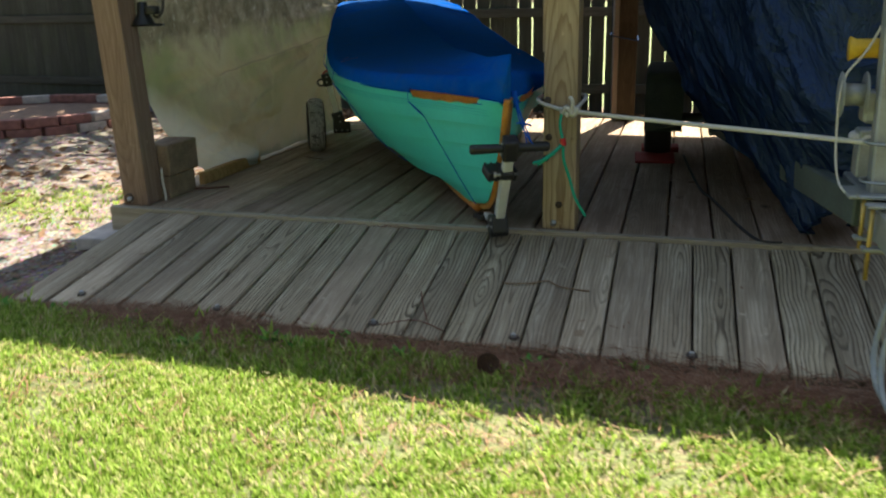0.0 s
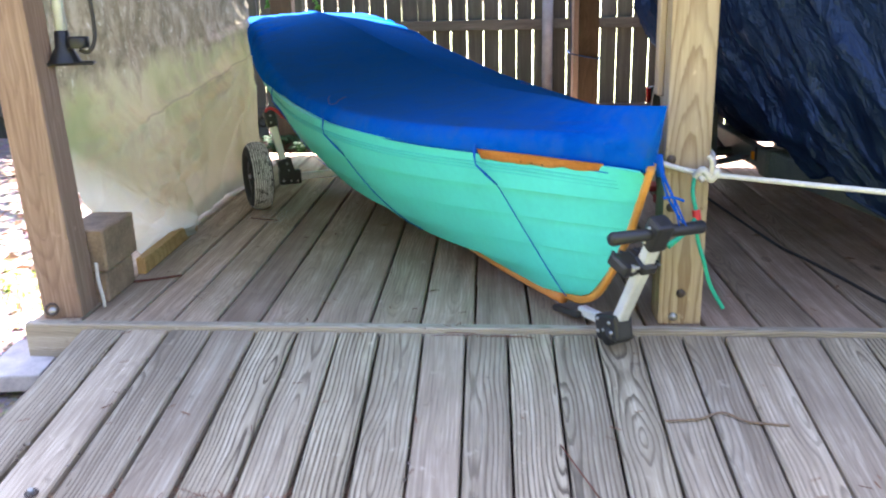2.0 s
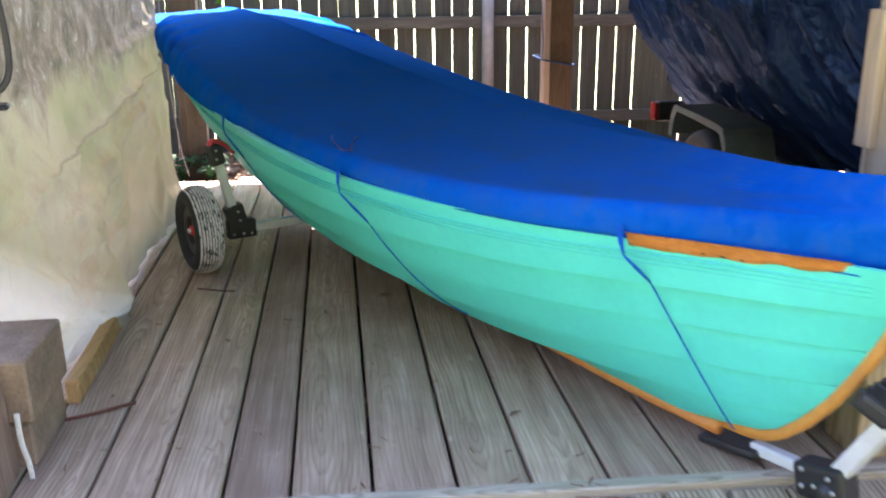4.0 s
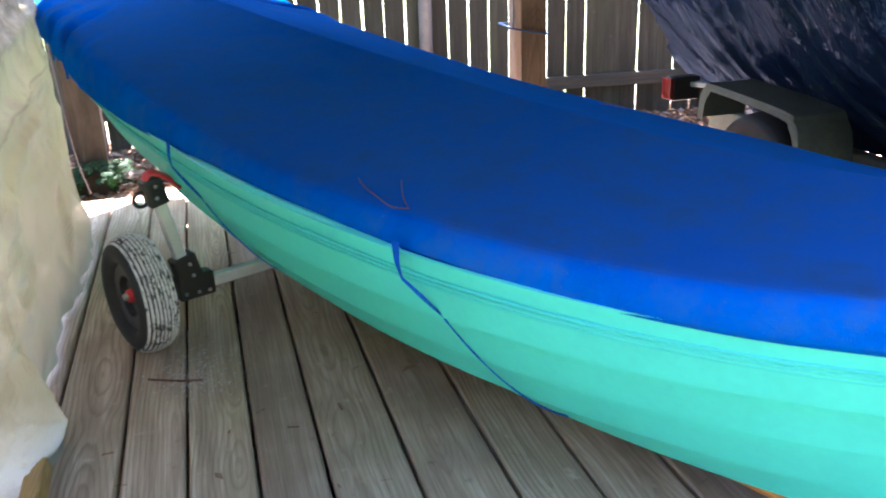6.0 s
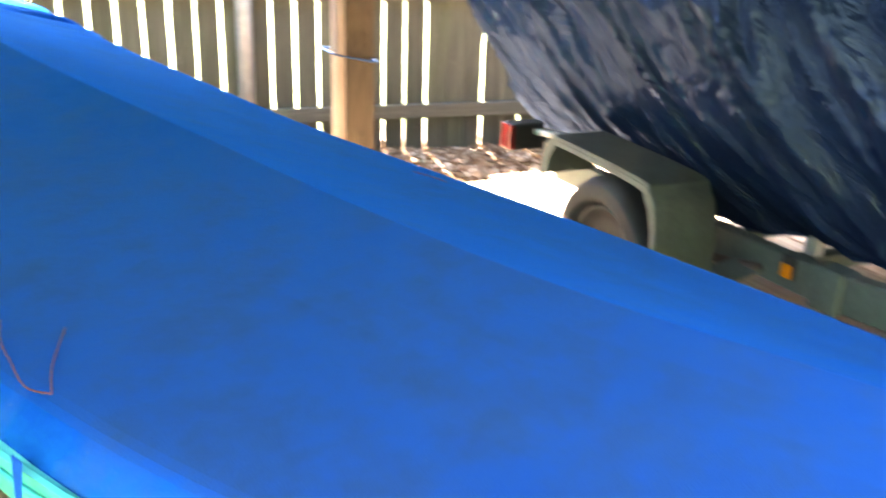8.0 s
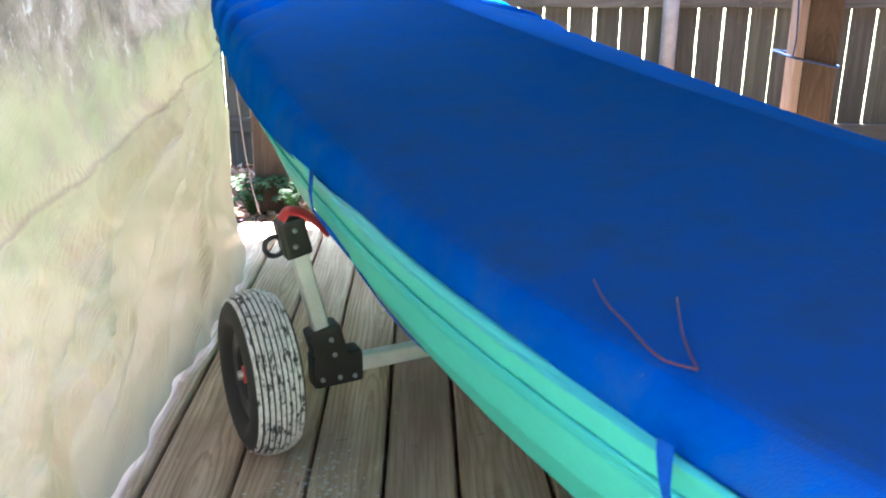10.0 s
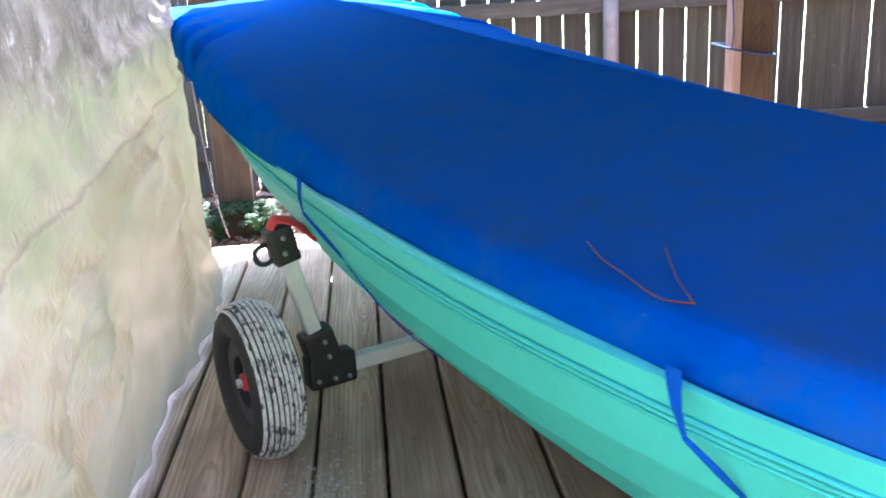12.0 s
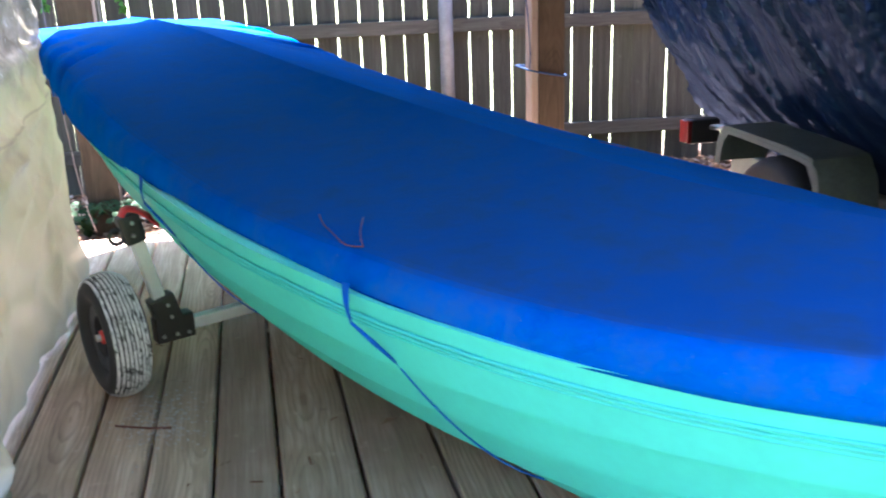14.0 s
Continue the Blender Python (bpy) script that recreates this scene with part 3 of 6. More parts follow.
def cover_z(s, x):
    a = abs(x)
    zt, zr, zl = lerp(RAIL, s), lerp(RIDGE, s), lerp(LOW, s)
    if x < 0:
        zt -= 0.030 * far_side(s)
    top = zr - (zr - zt) * (a + (0.06 + 0.10 * max(0.0, min(1.0, (2.4 - s) / 1.2))) * math.sin(math.pi * a))
    z = zl + (top - zl) * max(0.0, 1 - a ** (10 + 20 * max(0.0, min(1.0, (s - 0.2) / 0.8)))) ** 0.5
    soft = a * (1 - a) * 4
    z += 0.012 * max(0.0, 1 - a / 0.16) ** 1.5 * max(0.0, min(1.0, (s - 1.3) / 1.2))
    z += 0.007 * noise.noise(Vector((s * 1.7, x * 2.0, 3.0))) * soft + 0.003 * noise.noise(Vector((s * 5.0, x * 6.0, 8.0))) * soft
    # folds drawn from the rail across the stern
    if s > 3.2:
        w = a * cover_half(s) + mid_w(s)
        for (sa, wa), (sb, wb), h in STERN_FOLDS:
            ln = math.hypot(sb - sa, wb - wa)
            us, uw = (sb - sa) / ln, (wb - wa) / ln
            along, d = (s - sa) * us + (w - wa) * uw, (s - sa) * uw - (w - wa) * us
            k = max(0.0, min(1.0, (along + 0.06) / 0.05)) * max(0.0, min(1.0, 1.15 - along / ln))
            z += h * k * (0.8 * math.exp(-((d + 0.035) / 0.026) ** 2) - math.exp(-(d / 0.015) ** 2) + 0.5 * math.exp(-((d - 0.035) / 0.030) ** 2))
    if s < 0.8:
        z += 0.004 * math.sin(30 * (s + 0.35 * a)) * soft * (0.8 - s)
    return z


STERN_FOLDS = [((3.46, 0.50), (3.80, 0.18), 0.032), ((3.66, 0.48), (3.92, 0.22), 0.030), ((3.88, 0.44), (4.10, 0.20), 0.022), ((3.30, 0.50), (3.46, 0.30), 0.007)]


def cover_half(s):
    """Half the cover's width from the middle line."""
    return lerp(HALF, s) - mid_w(s) - 0.020 * amid(s)


def cover_w(s, x):
    """Distance from the straight line through the stem; the crest lies a little past the middle, the far side is fuller."""
    crest = -0.05 * far_side(s)
    reach = cover_half(s) - crest if x > 0 else cover_half(s) + 0.065 * far_side(s) + crest
    return mid_w(s) + crest + x * reach


def on_cover(x, y, up=0.004):
    """The point of the cover's top over a place in the plan."""
    d = Vector((x, y, 0)) - BO
    s, w = d.dot(BU), d.dot(BN)
    lo, hi = -1.0, 1.0
    for _ in range(30):
        q = (lo + hi) / 2
        lo, hi = (q, hi) if cover_w(s, q) < w else (lo, q)
    return Vector((x, y, cover_z(s, lo) + up))


def build_boat():
    boat = thing("rowing_boat", "turquoise lapstrake rowing boat under a fitted blue cover", "boat", Matrix.Translation(boat_pt(0.5, 0, ZD + 0.08)))
    inv = Matrix.Translation(-boat_pt(0.5, 0, ZD + 0.08))

    def put(name, bm, mat, label="", soft=False):
        bmesh.ops.transform(bm, matrix=inv, verts=bm.verts)
        return part(name, bm, mat, boat, label, soft)

    # planking: each strake laps over the one below
    lap = 0.015
    for side in (1, -1):
        for k in range(STRAKES):
            f0, f1 = k / STRAKES, (k + 1) / STRAKES
            rows = []
            for q in RUNS:
                pts = []
                for j in [-1] + list(range(6)):
                    f = f0 + (f1 - f0) * max(j, 0) / 5
                    s, w, z = plank_pt(q, f)
                    # each strake is nearly flat across its width
                    (sa, wc, zc), (sb, wd, zd) = plank_pt(q, f0), plank_pt(q, f1)
                    u = max(j, 0) / 5
                    flat = 0.75 * min(1.0, q / 0.5)
                    s, w, z = s + flat * (sa + (sb - sa) * u - s), w + flat * (wc + (wd - wc) * u - w), z + flat * (zc + (zd - zc) * u - z)
                    _, wa, za = plank_pt(q, max(0.0, f - 0.02))
                    _, wb, zb = plank_pt(q, min(1.0, f + 0.02))
                    ln = max(1e-6, math.hypot(wb - wa, zb - za))
                    tw, tz = (wb - wa) / ln, (zb - za) / ln
                    out = (lap * (1 - max(j, 0) / 5) - (0.009 if j == 5 and f1 < 1 else 0.0)) * min(1, q / 0.22)
                    # the lower edge stands clear of the strake below by a narrow crevice
                    slip = 0.0015 + 0.0050 * min(1.0, q / 0.7) if k and j <= 0 else 0.0
                    if j < 0:
                        out, slip = -0.012, slip + 0.004
                    wide = w * (1 + 0.065 * far_side(s) / max(0.1, lerp(HALF, s))) if side < 0 else w
                    pts.append(boat_pt(s, mid_w(s) + side * max(0.001, wide + tz * (out + 0.004) + tw * slip), z - tw * (out + 0.004) + tz * slip))
                rows.append(pts)
            bm = grid_mesh(rows)
            bmesh.ops.recalc_face_normals(bm, faces=bm.faces)
            bmesh.ops.solidify(bm, geom=list(bm.faces), thickness=0.006)
            o = put("strake", bm, M_HULL)
            smooth(o.data)
            o.data.set_sharp_from_angle(angle=radians(28))
    # rub rails: three fine beads under the gunwale
    for side in (1, -1):
        for d, r in ((0.046, 0.0034), (0.057, 0.0032), (0.068, 0.0032)):
            line = []
            for s in STATIONS:
                zt, zk = lerp(LOW, s) + head(s), lerp(KEEL, s)
                if s < 0.11:
                    continue
                p, w1 = lerp(FULL, s), lerp(HALF, s) - inset(s) - mid_w(s)
                x = (1 - d / (zt - zk)) ** (1 / p)
                line.append(boat_pt(s, mid_w(s) + side * (w1 * x + 0.013 + 0.006 * min(1.0, s / 0.5)), zt - d))
            put("rub_rail", tube(line, r, 8, radii=[r * min(1.0, 0.3 + 0.2 * k) for k in range(len(line))]), M_BEAD, soft=True)
    # the painted rail that the cover's hem lies on
    for side in (1, -1):
        line, radii = [], []
        for s in [q for q in STATIONS if 1.0 < q < 2.7]:
            line.append(boat_pt(s, mid_w(s) + side * (lerp(HALF, s) - mid_w(s) - 0.040 + 0.025 * amid(s)), lerp(LOW, s) - 0.030 + 0.024 * amid(s)))
            radii.append(0.003 + 0.0085 * amid(s) ** 2)
        put("rail", tube(line, 0.016, 10, radii=radii), M_HULL, soft=True)
    # orange gunwale where the cover rides up, its lower edge painted unevenly
    for side in (1, -1):
        rows = []
        for k in range(25):
            s = 0.17 + 0.395 * k / 24
            d = 0.012 + 0.016 * min(1.0, k / 15) + 0.006 * noise.noise(Vector((s * 19, 0, 4)))
            zt, zk, p = lerp(LOW, s) + head(s), lerp(KEEL, s), lerp(FULL, s)
            w1 = lerp(HALF, s) - inset(s) - mid_w(s)
            rows.append([boat_pt(s, mid_w(s) + side * (w1 * ((zt - e - zk) / (zt - zk)) ** (1 / p) + 0.010 + 0.012 * min(1.0, k / 5)), zt - e) for e in (-0.003, (head(s) + d) * 0.5, head(s) + d)])
        bm = grid_mesh(rows)
        bmesh.ops.solidify(bm, geom=list(bm.faces), thickness=0.005)
        bmesh.ops.recalc_face_normals(bm, faces=bm.faces)
        put("gunwale", bm, M_STEM, "varnished orange gunwale strip", True)
        # worn remains of dark paint strokes that the cover half hides
        for k, ln in enumerate((0.009, 0.013, 0.007)):
            s = 0.415 - 0.035 * k
            w1 = lerp(HALF, s) - inset(s) - mid_w(s)
            put("paint_mark", box(ln, 0.003, 0.0035, 0.001, 1, boat_pt(s, mid_w(s) + side * (w1 + 0.028), lerp(LOW, s) - 0.017), None, Euler((0, 0, radians(-60))).to_matrix()), M_MARK)
    # stem and keel
    line = [boat_pt(s - 0.012, 0, z - 0.006) for s, z in [(0.068, 0.772)] + KEEL[1:7]]
    bm = bmesh.new()
    rings = []
    cl = curve(line, 5)
    for p, sd, up in frames_along(cl):
        hw, th = 0.0175, 0.030
        rings.append([bm.verts.new(p + BN * a + up * c) for a, c in ((-hw, th), (hw, th), (hw * 0.55, -th * 0.5), (-hw * 0.55, -th * 0.5))])
    for r0, r1 in zip(rings, rings[1:]):
        for k in range(4):
            bm.faces.new((r0[k], r0[(k + 1) % 4], r1[(k + 1) % 4], r1[k]))
    bm.faces.new(rings[0]), bm.faces.new(rings[-1])
    bmesh.ops.recalc_face_normals(bm, faces=bm.faces)
    put("stem", bm, M_STEM, "orange varnished stem", True)
    line = [boat_pt(s, mid_w(s) + 0.004, z - 0.022) for s, z in KEEL[5:]]
    put("keel", tube(curve(line, 4), 0.020, 8), M_STEM, "orange keel strip", True)
    # transom
    rows = []
    for f in [i / 16 for i in range(17)]:
        w, z = hull_pt(4.38, f)
        rows.append([boat_pt(4.385, mid_w(4.38) + a * w, z) for a in (-1, -0.5, 0, 0.5, 1)])
    bm = grid_mesh(rows)
    bmesh.ops.solidify(bm, geom=list(bm.faces), thickness=0.02)
    bmesh.ops.recalc_face_normals(bm, faces=bm.faces)
    put("transom", bm, M_HULL)

    # the fitted cover: a low ridge down the middle, rounded over the rails, its hem drawn in under them
    rows = []
    st = [0.0, 0.012, 0.03, 0.06, 0.1, 0.16, 0.22, 0.3, 0.4] + [0.5 + 0.05 * i for i in range(54)] + [3.2 + 0.0125 * i for i in range(90)] + [4.33, 4.37, 4.395, 4.40]
    cols = [math.copysign(1 - (1 - abs(t)) ** 1.9, t) for t in [-1 + i / 26 for i in range(26)] + [-0.008, -0.003, 0.0, 0.003, 0.008] + [(i + 1) / 26 for i in range(26)]]
    for s in st:
        sc = min(s, 4.38)
        w1 = max(0.010 if s == 0 else 0.02, cover_half(sc))
        row = []
        for x in cols:
            z = cover_z(sc, x) - (0.012 if s > 4.385 else 0.0)
            rake = 0.4 * max(0.0, 0.94 - z) * max(0.0, 1 - s / 0.35)
            wob = 0.004 * noise.noise(Vector((s * 6, x, 1.0))) if abs(x) > 0.97 and s > 0.1 else 0.0
            row.append(boat_pt(s + rake, cover_w(sc, x) + math.copysign(wob, x) if s > 0.02 else mid_w(sc) + x * w1, z))
        # hem turned in
        edge = [(1.0, -0.012 * (1 - amid(sc)) - 0.001)]
        left = [boat_pt(s, cover_w(sc, -q), cover_z(sc, -1) + dz) for q, dz in edge] if s > 0.1 else [row[0].copy()]
        right = [boat_pt(s, cover_w(sc, q), cover_z(sc, 1) + dz) for q, dz in edge] if s > 0.1 else [row[-1].copy()]
        rows.append(left + row + right)
    rows.append([Vector((p.x, p.y, p.z - 0.025)) - BU * 0.03 for p in rows[-1]])
    rows.insert(0, [p + (boat_pt(0, 0, p.z) - p) - BU * 0.002 + BU * (p - boat_pt(0, 0, 0)).dot(BU) for p in rows[0]])
    bm = grid_mesh(rows)
    bmesh.ops.remove_doubles(bm, verts=bm.verts, dist=0.0004)
    bmesh.ops.recalc_face_normals(bm, faces=bm.faces)
    cover = put("cover", bm, M_COVER, "bright blue canvas cover, dusty, its top darkened in colour for shade", True)
    mod = cover.modifiers.new("cloth", "SOLIDIFY")
    mod.thickness, mod.offset = 0.003, -1
    return boat


def cloth_material():
    m, n, l, b = material("blue canvas", 0.62)
    v = coords(n, l)
    big, mid = noise_tex(n, l, v, 2.2, 5, 0.6), noise_tex(n, l, v, 13, 5, 0.65)
    weave = noise_tex(n, l, v, 420, 2, 0.5)
    col = ramp(n, l, math_node(n, l, "ADD", math_node(n, l, "MULTIPLY", big, 0.6), math_node(n, l, "MULTIPLY", mid, 0.4)), [(0.3, (0.0, 0.058, 0.33)), (0.55, (0.0, 0.088, 0.46)), (0.75, (0.0, 0.106, 0.53))])
    # dust lies in soft clouds and small specks
    dust = ramp(n, l, math_node(n, l, "MULTIPLY", noise_tex(n, l, v, 4.5, 6, 0.7), mid), [(0.21, G), (0.40, (0.5, 0.5, 0.5))])
    col = mix(n, l, col, (0.036, 0.080, 0.19), dust)
    col = mix(n, l, col, (0.10, 0.15, 0.24), ramp(n, l, noise_tex(n, l, v, 150, 3, 0.7), [(0.67, G), (0.74, (0.45, 0.45, 0.45))]))
    # settled dust, and roof shade put into the colour, darken the up-facing cloth
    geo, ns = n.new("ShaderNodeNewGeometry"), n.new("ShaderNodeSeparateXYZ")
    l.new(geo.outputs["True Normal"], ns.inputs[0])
    top_shade = ramp(n, l, ns.outputs[2], [(0.86, G), (0.985, W1)])
    col = mix(n, l, col, (0.021, 0.055, 0.116), math_node(n, l, "MULTIPLY", top_shade, math_node(n, l, "MULTIPLY", math_node(n, l, "ADD", mid, big), 0.68)))
    l.new(col, b.inputs["Base Color"])
    b.inputs["Specular IOR Level"].default_value = 0.0
    b.inputs["Sheen Weight"].default_value, b.inputs["Sheen Roughness"].default_value = 0.25, 0.5
    b.inputs["Sheen Tint"].default_value = (0.0, 0.28, 1.0, 1)
    h = math_node(n, l, "ADD", math_node(n, l, "MULTIPLY", weave, 0.35), mid)
    bump(n, l, b, h, 0.4, 0.008)
    return m


M_MARK = plain("worn dark brown paint", (0.10, 0.035, 0.015), 0.6)
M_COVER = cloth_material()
# beads a tone darker than the hull: their shadow lines put into the colour
M_BEAD = plain("turquoise bead paint darkened for shadow lines", (0.048, 0.53, 0.52), 0.5, 0.0, 0.04, 6.0, 0.02, spec=0.3)
M_HULL = plain("turquoise hull paint", (0.065, 0.61, 0.555), 0.50, 0.0, 0.04, 6.0, 0.02, spec=0.3)
boat = build_boat()

# ---- the boat under the tarpaulin ----
def tarp_material():
    m, n, l, b = material("navy polythene tarpaulin", 0.34)
    sep, q = n.new("ShaderNodeSeparateXYZ"), n.new("ShaderNodeCombineXYZ")
    l.new(coords(n, l), sep.inputs[0])
    # across the drape: the folds run aft and up, forward and down
    l.new(math_node(n, l, "SUBTRACT", sep.outputs[1], math_node(n, l, "MULTIPLY", sep.outputs[2], 0.5)), q.inputs[0])
    l.new(math_node(n, l, "MULTIPLY", sep.outputs[2], 0.28), q.inputs[1])
    l.new(math_node(n, l, "MULTIPLY", sep.outputs[0], 0.5), q.inputs[2])
    a, c = noise_tex(n, l, coords(n, l), 3.0, 6, 0.6), noise_tex(n, l, q.outputs[0], 13, 5, 0.6, 0.5)
    fine = noise_tex(n, l, q.outputs[0], 34, 4, 0.6, 0.8)
    l.new(ramp(n, l, a, [(0.3, (0.005, 0.011, 0.030)), (0.7, (0.012, 0.026, 0.070))]), b.inputs["Base Color"])
    r = n.new("ShaderNodeMapRange")
    r.inputs["To Min"].default_value, r.inputs["To Max"].default_value = 0.08, 0.24
    l.new(fine, r.inputs["Value"])
    l.new(r.outputs[0], b.inputs["Roughness"])
    sharp = math_node(n, l, "ABSOLUTE", math_node(n, l, "SUBTRACT", c, 0.5))
    h = math_node(n, l, "SUBTRACT", math_node(n, l, "MULTIPLY", fine, 0.30), math_node(n, l, "MULTIPLY", sharp, 2.2))
    bump(n, l, b, h, 0.6, 0.035)
    # a thin blue gloss over the dull film
    b.inputs["Specular IOR Level"].default_value = 0.0
    gs, mx = n.new("ShaderNodeBsdfGlossy"), n.new("ShaderNodeMixShader")
    gs.inputs["Color"].default_value, mx.inputs[0].default_value = (0.42, 0.60, 1.0, 1), 0.048
    l.new(r.outputs[0], gs.inputs["Roughness"])
    l.new(b.inputs["Normal"].links[0].from_socket, gs.inputs["Normal"])
    l.new(b.outputs[0], mx.inputs[1]), l.new(gs.outputs[0], mx.inputs[2])
    l.new(mx.outputs[0], n["Material Output"].inputs["Surface"])
    return m


M_TARP = tarp_material()


# lower edge of the tarpaulin and how far it is drawn in there, on the side by the boat and on the other
NEAR_HEM = [(3.85, 0.40), (4.05, 0.26), (4.2, 0.22), (4.4, 0.31), (4.55, 0.45), (4.68, 0.55), (4.75, 0.555), (4.85, 0.52), (5.1, 0.58), (5.5, 0.57), (6.2, 0.46), (6.5, 0.50), (7.05, 0.56)]
NEAR_TUCK = [(3.85, 0.7), (4.2, 0.22), (4.4, 0.38), (4.6, 0.55), (4.85, 0.62), (5.0, 0.53), (5.5, 0.42), (6.2, 0.36), (7.05, 0.40)]
FAR_HEM = [(3.85, 0.55), (4.2, 0.28), (4.45, 0.20), (4.58, 0.32), (4.7, 0.47), (4.8, 0.54), (5.1, 0.60), (5.5, 0.57), (6.2, 0.46), (6.5, 0.50), (7.05, 0.56)]
FAR_TUCK = [(3.85, 0.7), (4.2, 0.25), (4.45, 0.15), (4.6, 0.40), (4.8, 0.62), (5.0, 0.51), (5.5, 0.42), (6.2, 0.36), (7.05, 0.40)]


def build_tarp():
    """A second boat, wholly under a dark tarpaulin that hangs in folds; narrow at the bow, broad aft."""
    tarp = thing("tarpaulin", "dark navy tarpaulin draped over a trailered boat", "tarpaulin", pose(0.5, 6.0, 0.5))
    rows, hems = [], ([], [])
    ny = 320
    for i in range(ny + 1):
        y = 3.85 + 3.2 * i / ny
        xc = 0.48 + (6.05 - y) * 0.087
        half = lerp([(3.85, 0.06), (4.1, 0.26), (4.5, 0.47), (5.0, 0.69), (5.5, 0.76), (6.0, 0.76), (7.05, 0.73)], y)
        sides = []
        for low, tuck in ((lerp(NEAR_HEM, y), lerp(NEAR_TUCK, y)), (lerp(FAR_HEM, y), lerp(FAR_TUCK, y))):
            row = []
            for j in range(97):
                f = j / 96
                if f < 0.6:
                    g = f / 0.6
                    w = half * (tuck + (1 - tuck) * math.sin(g * math.pi / 2) ** 0.9)
                    z = low + (1.22 - low) * g
                else:
                    g = (f - 0.6) / 0.4
                    w = half * math.cos(g * math.pi / 2) ** 0.55 if g < 1 else 0.0
                    z = 1.22 + 0.5 * g ** 0.8
                q = y - 0.5 * z
                fold = 0.040 * noise.noise(Vector((y * 1.6, f * 2.6, 1.0)))
                n1, n2 = noise.noise(Vector((q * 3.0, z * 0.8, 11.0))), noise.noise(Vector((q * 7.5, z * 1.6, 4.0)))
                n3, n4 = noise.noise(Vector((q * 14, z * 5.0, 7.0))), noise.noise(Vector((y * 11 + z * 9, z * 15 - y * 6, 19.0)))
                fold += 0.070 * (1 - abs(n1)) ** 8 + 0.042 * (1 - abs(n2)) ** 6 + 0.012 * (1 - abs(n3)) ** 4 + 0.006 * (1 - abs(n4)) ** 3
                fold *= 1 - 0.55 * max(0.0, f - 0.45)
                k = min(1.0, w / 0.1)
                row.append((xc - (w + fold * k) - 0.5, y - 6.0, z - 0.5 + 0.02 * noise.noise(Vector((y * 3, f * 3, 5)))))
            sides.append(row)
        row, far = sides
        other = [(2 * (xc - 0.5) - p[0], p[1], p[2]) for p in far[::-1]][1:]
        hems[0].append(row[0])
        hems[1].append(other[-1])
        rows.append(row + other)
    bm = grid_mesh(rows)
    bm.verts.ensure_lookup_table()
    n = len(rows[0])
    bm.faces.new([bm.verts[k] for k in range(n)])
    bm.faces.new([bm.verts[len(bm.verts) - n + k] for k in range(n)])
    bmesh.ops.recalc_face_normals(bm, faces=bm.faces)
    part("sheet", bm, M_TARP, tarp, soft=True)
    for line in hems:
        part("hem", tube(line[::4], 0.007, 6), M_TARP, tarp, "rolled hem of the tarpaulin", True)
    return tarp


tarp = build_tarp()


# ---- things on and round the deck ----
M_ALU = plain("brushed aluminium tube", (0.72, 0.73, 0.74), 0.42, 0.35, 0.06, 20, 0.03)
M_BLACK = plain("black moulded plastic", (0.018, 0.018, 0.019), 0.45, 0.0, 0.15, 25, 0.05)
M_RUBBER = plain("black tyre rubber", (0.022, 0.021, 0.020), 0.75, 0.0, 0.2, 30, 0.1)
M_RED = plain("red plastic", (0.62, 0.03, 0.035), 0.45, 0.0, 0.08)
M_REDDARK = plain("worn red plastic chock", (0.36, 0.035, 0.03), 0.6, 0.0, 0.15)
M_GALV = plain("galvanised steel with a green cast", (0.092, 0.115, 0.100), 0.65, 0.2, 0.16, 9, 0.12)
M_GALVL = plain("dull galvanised steel", (0.34, 0.36, 0.345), 0.5, 0.5, 0.12, 16, 0.08)
M_STRAP = plain("blue nylon webbing", (0.006, 0.085, 0.44), 0.8, 0.0, 0.12, 60, 0.2, spec=0.05)
M_ROPE = plain("white braided rope", (0.66, 0.64, 0.60), 0.85, 0.0, 0.12, 160, 0.5)
M_GREENROPE = plain("sea green cord", (0.01, 0.42, 0.27), 0.65, 0.0, 0.1, 160, 0.4)
M_AMBER = plain("amber lens", (0.85, 0.26, 0.01), 0.25, 0.0, 0.05)
M_REDLENS = plain("red lens", (0.22, 0.008, 0.010), 0.22, 0.0, 0.05)
M_YELLOW = plain("yellow polyurethane roller", (0.66, 0.42, 0.03), 0.45, 0.0, 0.1)
M_TWIG = plain("dry brown twig", (0.24, 0.16, 0.10), 0.85, 0.0, 0.25, 50, 0.3)
M_NEEDLE = plain("rusty pine needle", (0.14, 0.045, 0.024), 0.75, 0.0, 0.2, 50, 0.1)
M_HOSE = plain("blackish hose and deck line", (0.035, 0.031, 0.028), 0.6, 0.0, 0.1)


def tread_material():
    m, n, l, b = material("worn whitish tyre tread", 0.8)
    v = coords(n, l)
    a, c = noise_tex(n, l, v, 26, 5, 0.7), noise_tex(n, l, v, 120, 3)
    # the white bloom has worn off in short broken strokes
    worn = noise_tex(n, l, coords(n, l, (3.0, 1, 1)), 48, 4, 0.65)
    f = ramp(n, l, math_node(n, l, "ADD", math_node(n, l, "MULTIPLY", a, 0.5), math_node(n, l, "MULTIPLY", worn, 0.5)), [(0.425, G), (0.48, W1)])
    col = mix(n, l, (0.040, 0.038, 0.036), ramp(n, l, c, [(0.3, (0.50, 0.48, 0.46)), (0.7, (0.78, 0.76, 0.74))]), f)
    l.new(col, b.inputs["Base Color"])
    bump(n, l, b, c, 0.3, 0.003)
    return m


M_TREAD = tread_material()


